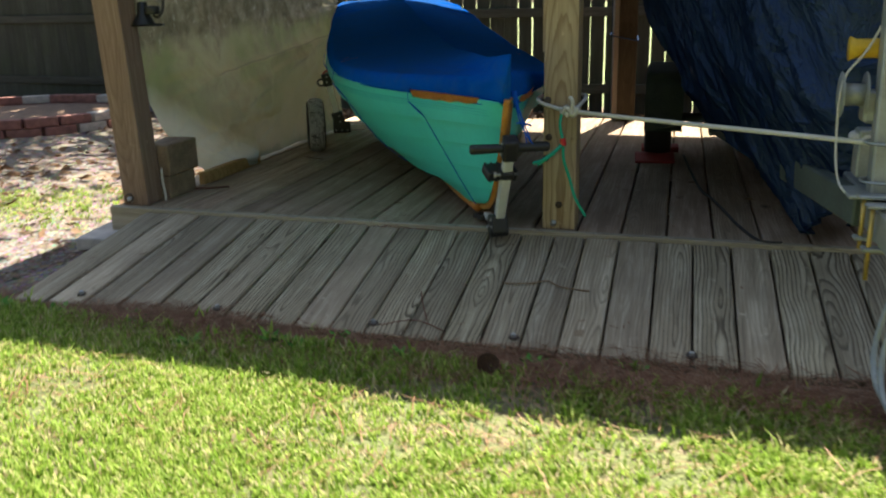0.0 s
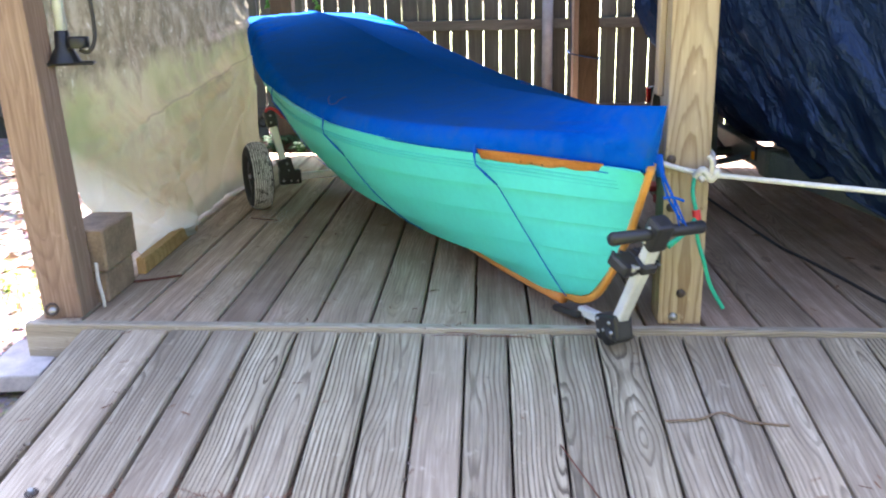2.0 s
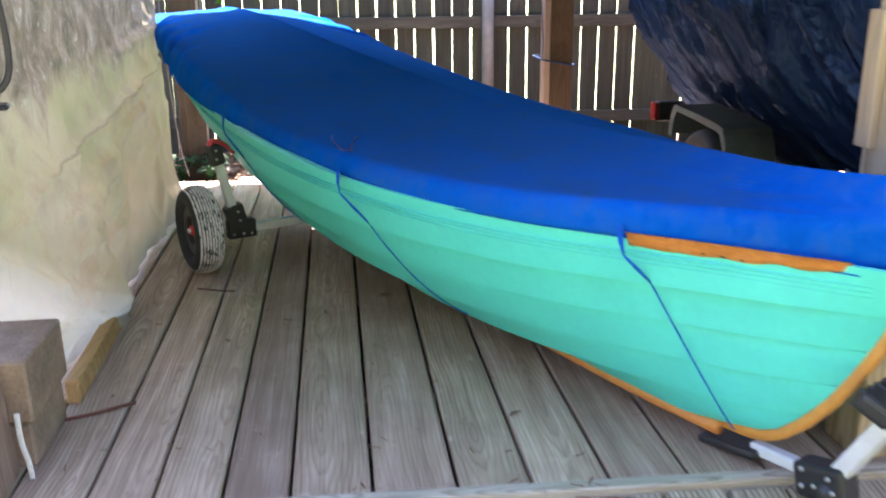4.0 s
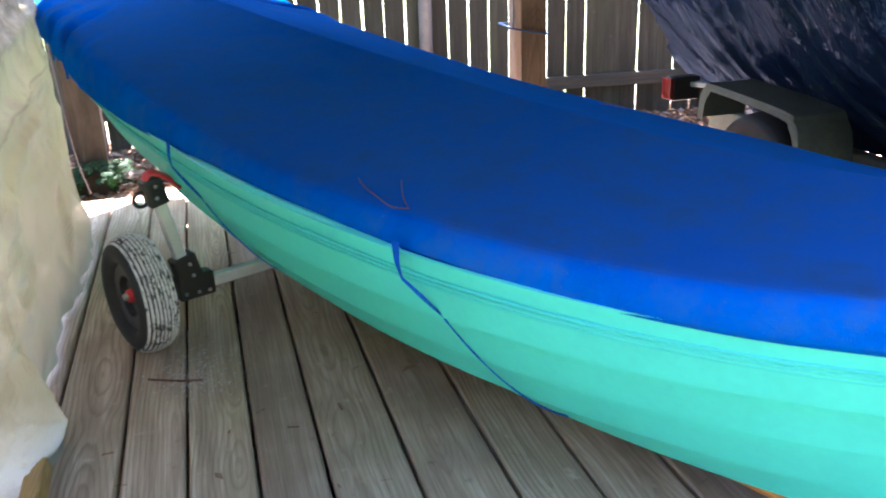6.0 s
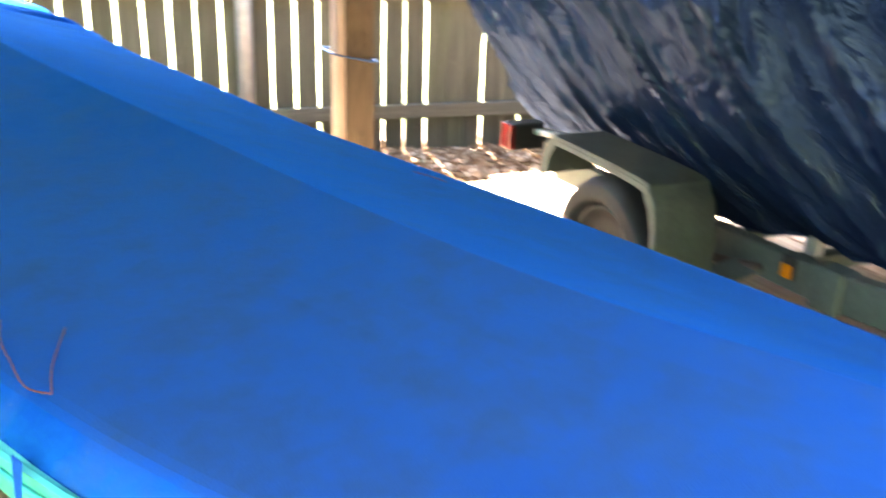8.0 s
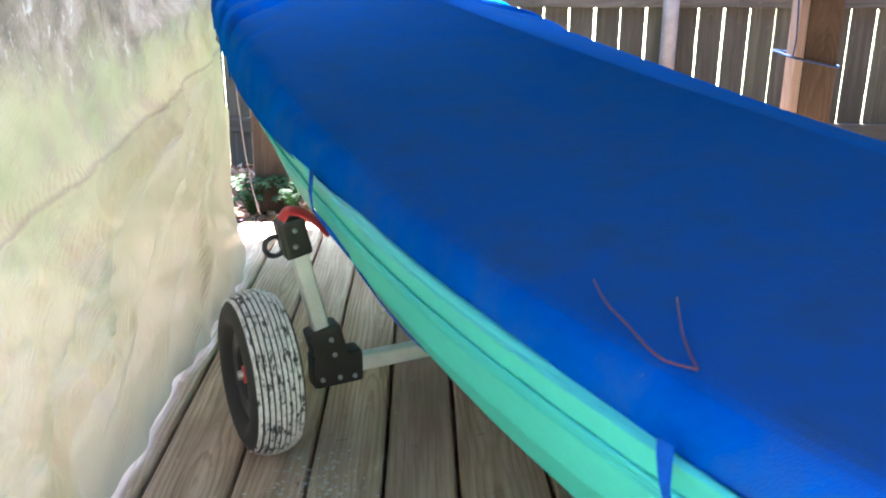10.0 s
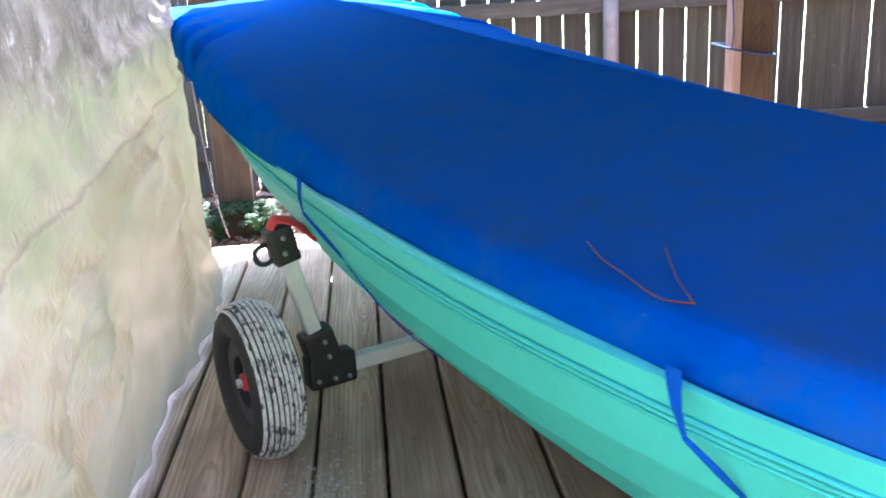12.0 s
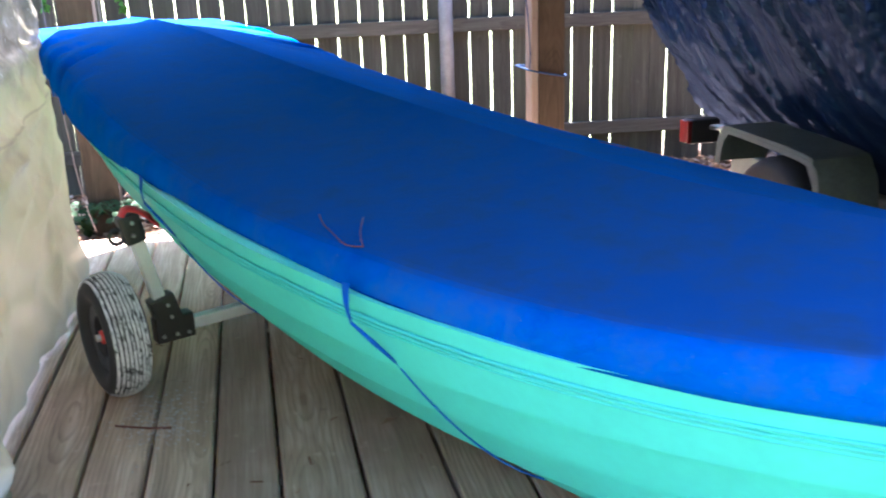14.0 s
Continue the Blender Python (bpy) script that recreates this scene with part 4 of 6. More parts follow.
def build_dolly():
    """The two-wheeled launching dolly under the boat's stern half; wheels and bunks on both sides."""
    s0 = 2.60
    hub0 = boat_pt(s0, 0, ZD)
    dolly = thing("boat_dolly", "aluminium boat dolly with black brackets and two fat tyres", "dolly", Matrix.Translation(hub0) @ pose(0, 0, 0, 0, 0, 150 + 180))
    # local x runs along the boat's near side normal
    rot = Matrix(((BN.x, BU.x, 0), (BN.y, BU.y, 0), (0, 0, 1))).to_4x4()
    dolly.matrix_basis = Matrix.Translation(hub0) @ rot
    part("axle_tube", box(0.92, 0.036, 0.036, 0.004, 1, (0, 0.0, 0.155)), M_ALU, dolly, "square aluminium axle tube")
    for sg in (1, -1):
        knee = part("knee_bracket", box(0.115, 0.055, 0.075, 0.008, 2, (sg * 0.495, 0, 0.157)), M_BLACK, dolly, "black bolted knee bracket")
        bm = knee.data
        up = bmesh.new()
        up.from_mesh(bm)
        box(0.075, 0.055, 0.085, 0.008, 2, (sg * 0.515, 0, 0.217), up, Euler((0, radians(sg * 14), 0)).to_matrix())
        up.to_mesh(bm)
        up.free()
        for bx, bz in ((0.47, 0.125), (0.505, 0.128), (0.545, 0.13), (0.515, 0.185), (0.522, 0.222)):
            part("bolt", lathe([(0.0005, -0.006), (0.005, -0.005), (0.006, 0.0)], 10), M_METAL, knee, soft=True, m=pose(sg * (bx - 0.01), -0.029, bz + 0.012, -90, 0, 0))
        part("upright_tube", bar((sg * 0.515, 0, 0.20), (sg * 0.568, 0, 0.445), 0.030, 0.036, 0.004), M_ALU, dolly, "aluminium upright tube")
        top = part("top_bracket", box(0.06, 0.052, 0.085, 0.010, 2, (sg * 0.577, 0, 0.472), None, Euler((0, radians(sg * 12), 0)).to_matrix()), M_BLACK, dolly, "black bracket with a loop")
        part("loop", lathe([(0.021 + 0.006 * math.cos(a), 0.006 * math.sin(a)) for a in [k * math.pi / 4 for k in range(9)]], 18), M_BLACK, top, soft=True, m=pose(sg * 0.617, 0, 0.455, 90, 0, 0))
        for bz in (0.457, 0.492):
            part("bolt", lathe([(0.0005, -0.006), (0.005, -0.005), (0.006, 0.0)], 10), M_METAL, top, soft=True, m=pose(sg * 0.58, -0.028, bz, -90, 0, 0))
        strap = curve([(sg * 0.605, 0.0, 0.495), (sg * 0.585, 0.0, 0.527), (sg * 0.545, -0.01, 0.515), (sg * 0.505, -0.03, 0.475)], 6)
        part("sling_strap", tube(strap, 0.022, 8, flat=0.22), M_RED, dolly, "red sling strap", True)
        # wheel
        wheel = part("wheel", lathe([(0.02, 0.018), (0.055, 0.016), (0.062, 0.034), (0.096, 0.036), (0.102, 0.030), (0.102, -0.030), (0.096, -0.036), (0.062, -0.034), (0.055, -0.016), (0.02, -0.018)], 40, "X"), M_BLACK, dolly, "black spoked plastic wheel", True, m=pose(sg * 0.665, 0.0, 0.1785))
        wheel.data.set_sharp_from_angle(angle=radians(35))
        prof = []
        for k in range(25):
            a = -math.pi * 0.86 + 2 * math.pi * 0.86 * k / 24
            prof.append((0.134 + 0.043 * math.cos(a), 0.058 * math.sin(a)))
        part("tyre", lathe(prof, 64, "X"), M_RUBBER, wheel, "black rubber sidewalls", True)
        b = bmesh.new()
        for k in range(-4, 5):
            y0 = k * 0.0108
            r = 0.134 + 0.0435 * math.sqrt(max(0, 1 - (y0 / 0.058) ** 2))
            lathe([(r - 0.003, y0 - 0.0040), (r + 0.0018, y0 - 0.0034), (r + 0.0018, y0 + 0.0034), (r - 0.003, y0 + 0.0040)], 72, "X", b)
        part("tread", b, M_TREAD, wheel, "ribbed tread worn to pale dusty bands", False)
        for k in range(6):
            part("spoke", box(0.03, 0.014, 0.045, 0.003, 1, (0, 0, 0.072)), M_BLACK, wheel, m=pose(0, 0, 0, 60 * k, 0, 0))
        part("hub_cap", lathe([(0.0005, 0.050), (0.010, 0.048), (0.011, 0.038), (0.011, 0.02)], 16, "X"), M_METAL, wheel, "steel axle end", True, m=pose(0, 0, 0, 0, 0, 0 if sg > 0 else 180))
        part("hub_ring", lathe([(0.012, 0.038), (0.019, 0.036), (0.021, 0.024), (0.021, 0.01)], 20, "X"), M_RED, wheel, "red hub ring", True, m=pose(0, 0, 0, 0, 0, 0 if sg > 0 else 180))
    return dolly


dolly = build_dolly()


def build_stand():
    """The dolly's bow stand: a foot joint, a tilted tube with a rubber bumper, and a tee handle."""
    foot = boat_pt(0.225, 0.0, ZD)
    st = thing("bow_stand", "folding aluminium bow stand with black tee handle and joints", "boat stand", Matrix.Translation(foot) @ Matrix(((BN.x, BU.x, 0), (BN.y, BU.y, 0), (0, 0, 1))).to_4x4())
    joint = part("foot_joint", box(0.066, 0.125, 0.085, 0.016, 3, (0, -0.005, 0.052), None, Euler((radians(-14), 0, 0)).to_matrix()), M_BLACK, st, "black folding foot joint")
    part("pivot", tube([(-0.036, -0.02, 0.032), (0.036, -0.02, 0.032)], 0.031, 18), M_BLACK, joint, "", True)
    for by, bz in ((0.035, 0.072), (-0.03, 0.078), (0.0, 0.045), (0.03, 0.032), (-0.045, 0.05)):
        part("bolt", lathe([(0.0005, 0.006), (0.005, 0.005), (0.006, 0.0)], 10, "X"), M_METAL, joint, soft=True, m=pose(0.034, by, bz))
    part("shaft", bar((0, -0.03, 0.075), (0, -0.212, 0.405), 0.040, 0.040, 0.005), M_ALU, st, "square aluminium tube")
    part("keel_tube", bar((0, 0.045, 0.055), (0, 0.19, 0.045), 0.034, 0.030, 0.005), M_ALU, st, "short aluminium tube")
    part("keel_pad", box(0.075, 0.17, 0.022, 0.008, 2, (0, 0.245, 0.026), None, Euler((radians(-9), 0, 0)).to_matrix()), M_BLACK, st, "black rubber keel pad")
    clamp = part("tee_joint", box(0.060, 0.062, 0.095, 0.012, 2, (0, -0.208, 0.405), None, Euler((radians(29), 0, 0)).to_matrix()), M_BLACK, st, "black clamp at the handle")
    for bz in (0.40, 0.445):
        part("bolt", lathe([(0.0005, 0.006), (0.005, 0.005), (0.006, 0.0)], 10, "X"), M_METAL, clamp, soft=True, m=pose(0.031, -0.192 - (bz - 0.40) * 0.5, bz - 0.02))
    part("tee_handle", tube([(0.158, -0.211, 0.408), (0.150, -0.211, 0.408), (0.05, -0.211, 0.408), (-0.05, -0.211, 0.408), (-0.150, -0.211, 0.408), (-0.158, -0.211, 0.408)], 0.019, 16, radii=[0.016, 0.02, 0.018, 0.018, 0.02, 0.016]), M_BLACK, st, "black ribbed tee handle", True)
    tilt = Euler((radians(25), 0, radians(-12))).to_matrix()
    bump_ = part("bow_bumper", box(0.13, 0.075, 0.042, 0.012, 2, (0.02, -0.125, 0.30), None, tilt), M_BLACK, st, "black ribbed rubber bow rest")
    for k in range(5):
        part("rib", box(0.008, 0.079, 0.046, 0.002, 1, (-0.03 + 0.025 * k, -0.125, 0.30), None, tilt), M_BLACK, bump_)
    part("bumper_clamp", box(0.054, 0.056, 0.036, 0.006, 1, (0, -0.158, 0.298), None, Euler((radians(29), 0, 0)).to_matrix()), M_BLACK, st)
    part("clamp_bolt", tube([(0.055, -0.165, 0.295), (-0.045, -0.165, 0.295)], 0.006, 8), M_METAL, st, "steel clamp bolt", True)
    part("clamp_knob", lathe([(0.001, 0.0), (0.012, 0.001), (0.013, 0.012), (0.001, 0.014)], 14, "X"), M_METAL, st, "steel clamp nut", True, m=pose(0.042, -0.165, 0.295))
    return st


stand = build_stand()


# ---- straps on the boat ----
def hull_line(s0, s1, f0, f1, n, off=0.006):
    out = []
    for i in range(n + 1):
        t = i / n
        s, f = s0 + (s1 - s0) * t, f0 + (f1 - f0) * t
        w, z = hull_pt(s, f)
        out.append(boat_pt(s, mid_w(s) + w + 0.010 + off, z - 0.004))
    return out


for s0, s1, tail in ((0.575, 0.46, 0.02), (1.415, 1.32, 0.05), (2.40, 2.31, 0.05)):
    st = thing("tie_strap", "blue nylon strap tying the cover down under the hull", "strap", Matrix.Translation(boat_pt(s0, lerp(HALF, s0), lerp(LOW, s0))), group="cover tie straps")
    iv = Matrix.Translation(-st.matrix_basis.translation)
    w0, flap_z = lerp(HALF, s0), lerp(LOW, s0)
    low_line = hull_line(s0 - 0.036, s1 - 0.02, 0.80, tail, 20, 0.016)
    top = [boat_pt(s0 + 0.008, w0 + 0.004, flap_z + 0.018), boat_pt(s0 + 0.003, w0 + 0.008, flap_z + 0.002), boat_pt(s0 - 0.007, w0 + 0.014, flap_z - 0.018), boat_pt(s0 - 0.019, w0 + 0.014, flap_z - 0.045)]
    bm = ribbon(top, [BU * 0.011, BU * 0.010, BU * 0.007, BU * 0.003])
    bmesh.ops.transform(bm, matrix=iv, verts=bm.verts)
    part("tab", bm, M_STRAP, st, "stitched webbing tab")
    bm = tube([top[-1], top[-1].lerp(low_line[0], 0.5), low_line[0]], 0.004, 8, radii=[0.0028, 0.0042, 0.0026])
    bmesh.ops.transform(bm, matrix=iv, verts=bm.verts)
    part("knot", bm, M_STRAP, st, "", True)
    bm = tube(low_line, 0.0021, 6)
    bmesh.ops.transform(bm, matrix=iv, verts=bm.verts)
    part("cord", bm, M_STRAP, st, "", True)

# blue lashing from the cover's bow corner to the stand
lash = thing("bow_lashing", "thin blue cords lashing the cover to the bow stand", "cord", Matrix.Translation((-0.56, 3.84, 0.70)))
l0, l1 = Vector((-0.575, 3.80, 0.765)), Vector((-0.50, 3.775, 0.60))
for k, (dx, dz) in enumerate(((0.0, 0.0), (0.010, -0.012), (-0.012, -0.02))):
    p0, p1 = l0 + Vector((dx * 0.3, 0, 0)), l1 + Vector((dx, -0.01 * k, dz))
    bm = tube(curve([p0, p0.lerp(p1, 0.5) + Vector((0.012 * (k - 1), -0.006, 0)), p1], 5), 0.0036 if k == 0 else 0.0026, 6)
    bmesh.ops.transform(bm, matrix=Matrix.Translation(-lash.matrix_basis.translation), verts=bm.verts)
    part("cord", bm, M_STRAP, lash, "", True)
bm = tube([l0 + Vector((-0.004, 0, 0.035)), l0 + Vector((0.006, 0, -0.03))], 0.012, 8, flat=0.3)
bmesh.ops.transform(bm, matrix=Matrix.Translation(-lash.matrix_basis.translation), verts=bm.verts)
part("tab", bm, M_STRAP, lash, "", True)
bm = tube(curve([l0.lerp(l1, 0.55) + Vector((-0.028, -0.008, 0.004)), l0.lerp(l1, 0.55) + Vector((0, -0.012, 0.006)), l0.lerp(l1, 0.55) + Vector((0.03, -0.008, -0.004))], 4), 0.0045, 6)
bmesh.ops.transform(bm, matrix=Matrix.Translation(-lash.matrix_basis.translation), verts=bm.verts)
part("knot", bm, M_STRAP, lash, "", True)


# ---- mooring rope from the post to the trailer ----
def rope_thing(name, label, pts, r, mat, group="", extra=()):
    ob = thing(name, label, "rope", Matrix.Translation(pts[0]), group=group)
    iv = Matrix.Translation(-Vector(pts[0]))
    bm = tube(curve(pts, 8), r, 8)
    bmesh.ops.transform(bm, matrix=iv, verts=bm.verts)
    part("line", bm, mat, ob, "", True)
    for nm, p, rad, mt, lb in extra:
        b = tube(curve(p, 6), rad, 8)
        bmesh.ops.transform(b, matrix=iv, verts=b.verts)
        part(nm, b, mt, ob, lb, True)
    return ob


RX, RY, RZ = -0.405, 4.055, 0.695
rope_thing("mooring_rope", "white braided rope tied round the post and led to the trailer", [(RX, RY - 0.012, RZ), (-0.1, 3.90, 0.69), (0.3, 3.69, 0.69), (0.665, 3.49, 0.69)], 0.0085, M_ROPE, extra=(
    ("post_turn", [(RX, RY - 0.012, RZ), (-0.47, 4.062, 0.705), (-0.535, 4.062, 0.725), (-0.556, 4.10, 0.735), (-0.552, 4.17, 0.74), (-0.50, 4.236, 0.745), (-0.42, 4.235, 0.745), (-0.372, 4.19, 0.74), (-0.378, 4.082, 0.715), (RX + 0.01, RY - 0.014, RZ + 0.005)], 0.0085, M_ROPE, ""),
    ("knot", [(RX - 0.035, RY - 0.016, RZ - 0.008), (RX - 0.012, RY - 0.03, RZ + 0.018), (RX + 0.012, RY - 0.026, RZ - 0.014), (RX + 0.03, RY - 0.03, RZ + 0.012), (RX + 0.008, RY - 0.02, RZ + 0.006), (RX - 0.02, RY - 0.028, RZ - 0.016)], 0.0115, M_ROPE, "bulky white knot"),
    ("rope_end", [(RX + 0.01, RY - 0.03, RZ + 0.01), (RX + 0.012, RY - 0.04, RZ + 0.045), (RX + 0.0, RY - 0.035, RZ + 0.062)], 0.008, M_ROPE, "")))
rope_thing("green_cord", "sea green cord with red tape hanging from the rope", [(-0.44, RY - 0.02, 0.69), (-0.445, RY - 0.03, 0.64), (-0.43, 4.02, 0.57), (-0.425, 4.015, 0.50), (-0.40, 4.02, 0.42), (-0.375, 4.02, 0.34), (-0.33, 4.025, 0.26)], 0.0065, M_GREENROPE, extra=(
    ("tape", [(-0.433, 4.022, 0.585), (-0.430, 4.02, 0.57), (-0.428, 4.018, 0.555)], 0.013, M_RED, "red tape"),
    ("loop", [(-0.43, 4.02, 0.565), (-0.46, 3.985, 0.535), (-0.50, 3.955, 0.505), (-0.535, 3.93, 0.495)], 0.0065, M_GREENROPE, ""),
    ("loop", [(-0.432, 4.02, 0.56), (-0.47, 3.98, 0.52), (-0.52, 3.945, 0.485)], 0.0065, M_GREENROPE, "")))


# ---- trailer ----
M_RIM = plain("dusty dark steel rim", (0.035, 0.031, 0.028), 0.6, 0.3, 0.2, 18, 0.1)
def build_trailer():
    tr = thing("boat_trailer", "galvanised boat trailer with a flat fender and winch post", "trailer", pose(0.47, 6.05, ZD, 0, 0, YAW))
    axle_z = 0.245
    for sg in (-1, 1):
        x = sg * 0.73
        wheel = part("wheel", lathe([(0.02, 0.03), (0.06, 0.045), (0.10, 0.03), (0.135, 0.05), (0.15, 0.06), (0.15, -0.06), (0.1, -0.05), (0.02, -0.03)], 36, "X"), M_RIM, tr, "dusty dark steel wheel", True, m=pose(x, 0, axle_z, 0, 0, 0 if sg > 0 else 180))
        prof = []
        for k in range(21):
            a = -math.pi * 0.8 + 2 * math.pi * 0.8 * k / 20
            prof.append((0.195 + 0.05 * math.cos(a), 0.078 * max(-1, min(1, 1.15 * math.sin(a)))))
        part("tyre", lathe(prof, 56, "X"), M_RUBBER, wheel, "black road tyre", True)
        # flat-topped fender: skin of constant width bent over the tyre
        line = [(0, 0.36, 0.41), (0, 0.345, 0.50), (0, 0.31, 0.545), (0, 0.26, 0.555), (0, -0.17, 0.535), (0, -0.235, 0.505), (0, -0.27, 0.44), (0, -0.29, 0.27), (0, -0.305, 0.20)]
        bm = bmesh.new()
        rr = []
        for px, py, pz in curve(line, 4):
            rr.append([bm.verts.new((x - sg * 0.03 + sx * 0.108, py, pz - (0.0 if abs(sx) < 1 else 0.012))) for sx in (-1, -0.93, 0, 0.93, 1)])
        for r0, r1 in zip(rr, rr[1:]):
            for k in range(4):
                bm.faces.new((r0[k], r0[k + 1], r1[k + 1], r1[k]))
        bmesh.ops.solidify(bm, geom=list(bm.faces), thickness=0.004)
        bmesh.ops.recalc_face_normals(bm, faces=bm.faces)
        fen = part("fender", bm, M_GALV, tr, "dull greenish galvanised fender", True)
        fen.data.set_sharp_from_angle(angle=radians(40))
        bm = bmesh.new()
        cl = curve(line, 4)
        vs = [bm.verts.new((x + sg * 0.077, p.y, p.z)) for p in cl]
        vi = [bm.verts.new((x + sg * 0.077, p.y * 0.90, p.z - 0.028 if p.z > 0.42 else p.z)) for p in cl]
        for k in range(len(vs) - 1):
            bm.faces.new((vs[k], vs[k + 1], vi[k + 1], vi[k]))
        part("lip", bm, M_GALV, fen)
        part("fender_strut", bar((x, -0.28, 0.215), (x - sg * 0.30, -0.28, 0.27), 0.12, 0.006, 0.002), M_GALV, tr)
        # side beam, then the tongue arm running in to the winch post
        part("side_beam", bar((sg * 0.42, 0.85, 0.29), (sg * 0.42, -0.56, 0.29), 0.05, 0.10, 0.006), M_GALV, tr, "galvanised side beam")
        part("tongue_arm", bar((sg * 0.42, -0.54, 0.29), (sg * 0.03, -2.55, 0.29), 0.055, 0.11, 0.006), M_GALV, tr, "galvanised tongue arm")
        part("beam_joint", box(0.075, 0.10, 0.125, 0.006, 1, (sg * 0.415, -0.56, 0.288)), M_GALV, tr)
        lampb = part("side_lamp", box(0.02, 0.036, 0.04, 0.006, 2, (sg * 0.455, -0.43, 0.300)), M_AMBER, tr, "amber side marker lamp")
        part("lamp_base", box(0.012, 0.05, 0.07, 0.004, 1, (sg * 0.450, -0.43, 0.310)), M_BLACK, lampb)
        bracket = part("tail_bracket", bar((sg * 0.66, 0.25, 0.53), (sg * 0.66, 0.64, 0.49), 0.05, 0.02, 0.004), M_GALVL, tr, "galvanised lamp bracket")
        lamp = part("tail_lamp", box(0.13, 0.07, 0.10, 0.010, 2, (sg * 0.70, 0.66, 0.475)), M_BLACK, tr, "black tail lamp housing")
        part("lens", box(0.02, 0.072, 0.092, 0.006, 2, (sg * 0.772, 0.66, 0.475)), M_REDLENS, lamp, "red lens")
        part("spring", tube(curve([(sg * 0.45, 0.33, 0.27), (sg * 0.45, 0.0, 0.225), (sg * 0.45, -0.33, 0.27)], 6), 0.024, 8, flat=0.6), M_RUST, tr, "", True)
    part("axle", tube([(-0.66, 0, axle_z), (0.66, 0, axle_z)], 0.025, 12), M_GALV, tr, "", True)
    for y, z in ((-0.40, 0.30), (0.45, 0.29)):
        part("cross_member", box(0.84, 0.06, 0.05, 0.005, 1, (0, y, z)), M_GALV, tr, "galvanised cross member")
    for sg in (-1, 1):
        part("bunk_post", box(0.04, 0.04, 0.18, 0.004, 1, (sg * 0.33, -0.40, 0.39)), M_GALVL, tr)
        part("bunk", bar((sg * 0.33, -0.75, 0.475), (sg * 0.33, 0.8, 0.485), 0.09, 0.04, 0.006), M_BLOCK, tr, "timber bunk")
    # tongue and winch post
    part("tongue", bar((0, -1.9, 0.30), (0, -3.35, 0.30), 0.075, 0.10, 0.006), M_GALVL, tr, "galvanised tongue beam")
    part("winch_post", bar((0.0, -2.62, 0.30), (0.0, -2.55, 0.95), 0.065, 0.075, 0.006), M_GALVL, tr, "galvanised winch post")
    part("post_sleeve", box(0.08, 0.09, 0.16, 0.006, 1, (0, -2.385, 0.45)), M_GALVL, tr)
    part("base_plate", box(0.20, 0.16, 0.012, 0.003, 1, (0, -2.61, 0.36)), M_GALVL, tr)
    for dz in (0.40, 0.52):
        part("u_bolt", lathe([(0.058 + 0.005 * math.cos(a), 0.005 * math.sin(a)) for a in [k * math.pi / 4 for k in range(9)]], 16), M_GALVL, tr, "", True, m=pose(0, -2.61, dz))
    for dx, dy in ((-0.055, -2.69), (0.055, -2.69), (-0.055, -2.82), (0.055, -2.82)):
        part("hanging_bolt", tube([(dx, dy, 0.36), (dx, dy, 0.14 if dy < -2.75 else 0.20)], 0.007, 8), M_YELLOWZ, tr, "yellow zinc bolt", True)
    for dy in (-2.69, -2.82):
        part("clamp_plate", box(0.15, 0.045, 0.012, 0.003, 1, (0, dy, 0.365)), M_GALVL, tr)
        part("clamp_plate", box(0.15, 0.045, 0.012, 0.003, 1, (0, dy, 0.235)), M_GALVL, tr)
    w = part("winch", box(0.10, 0.09, 0.10, 0.008, 1, (-0.01, -2.52, 0.62)), M_GALVL, tr, "steel hand winch")
    for dx in (-0.125, -0.055):
        part("winch_flange", lathe([(0.002, -0.003), (0.070, -0.002), (0.072, 0.0), (0.070, 0.002), (0.002, 0.003)], 32, "X"), M_GALVL, w, "bright spool flange", True, m=pose(dx, -2.52, 0.655))
    part("winch_spool", tube([(-0.12, -2.52, 0.655), (-0.05, -2.52, 0.655)], 0.035, 16), M_GALVL, w, "", True)
    part("winch_crank", tube(curve([(-0.12, -2.52, 0.66), (-0.02, -2.53, 0.60), (0.05, -2.54, 0.60)], 4), 0.008, 8), M_GALVL, w, "", True)
    part("bow_roller", tube([(-0.11, -2.49, 0.795), (-0.09, -2.49, 0.795), (0.09, -2.49, 0.795), (0.11, -2.49, 0.795)], 0.035, 16, radii=[0.038, 0.030, 0.030, 0.038]), M_YELLOW, tr, "yellow bow roller", True)
    part("strap_line", tube(curve([(0.02, -2.52, 0.98), (-0.06, -2.53, 0.80), (-0.125, -2.54, 0.70), (-0.13, -2.55, 0.52), (-0.12, -2.58, 0.40), (-0.10, -2.62, 0.36)], 5), 0.0035, 6), M_ROPE, tr, "thin white line", True)
    part("ring", lathe([(0.022 + 0.005 * math.cos(a), 0.005 * math.sin(a)) for a in [k * math.pi / 4 for k in range(9)]], 18), M_GALVL, tr, "", True, m=pose(-0.01, -2.58, 0.935, 80, 0, 0))
    part("rope_wrap", lathe([(0.052 + 0.013 * math.cos(a), 0.018 * math.sin(a)) for a in [k * math.pi / 4 for k in range(9)]], 18), M_ROPE, tr, "white rope turns", True, m=pose(0.0, -2.375, 0.50))
    part("tongue_jack", tube([(0.10, -2.95, 0.06), (0.10, -2.95, 0.60)], 0.028, 14), M_GALVL, tr, "", True)
    part("jack_foot", box(0.14, 0.14, 0.012, 0.003, 1, (0.10, -2.95, -0.135)), M_GALVL, tr)
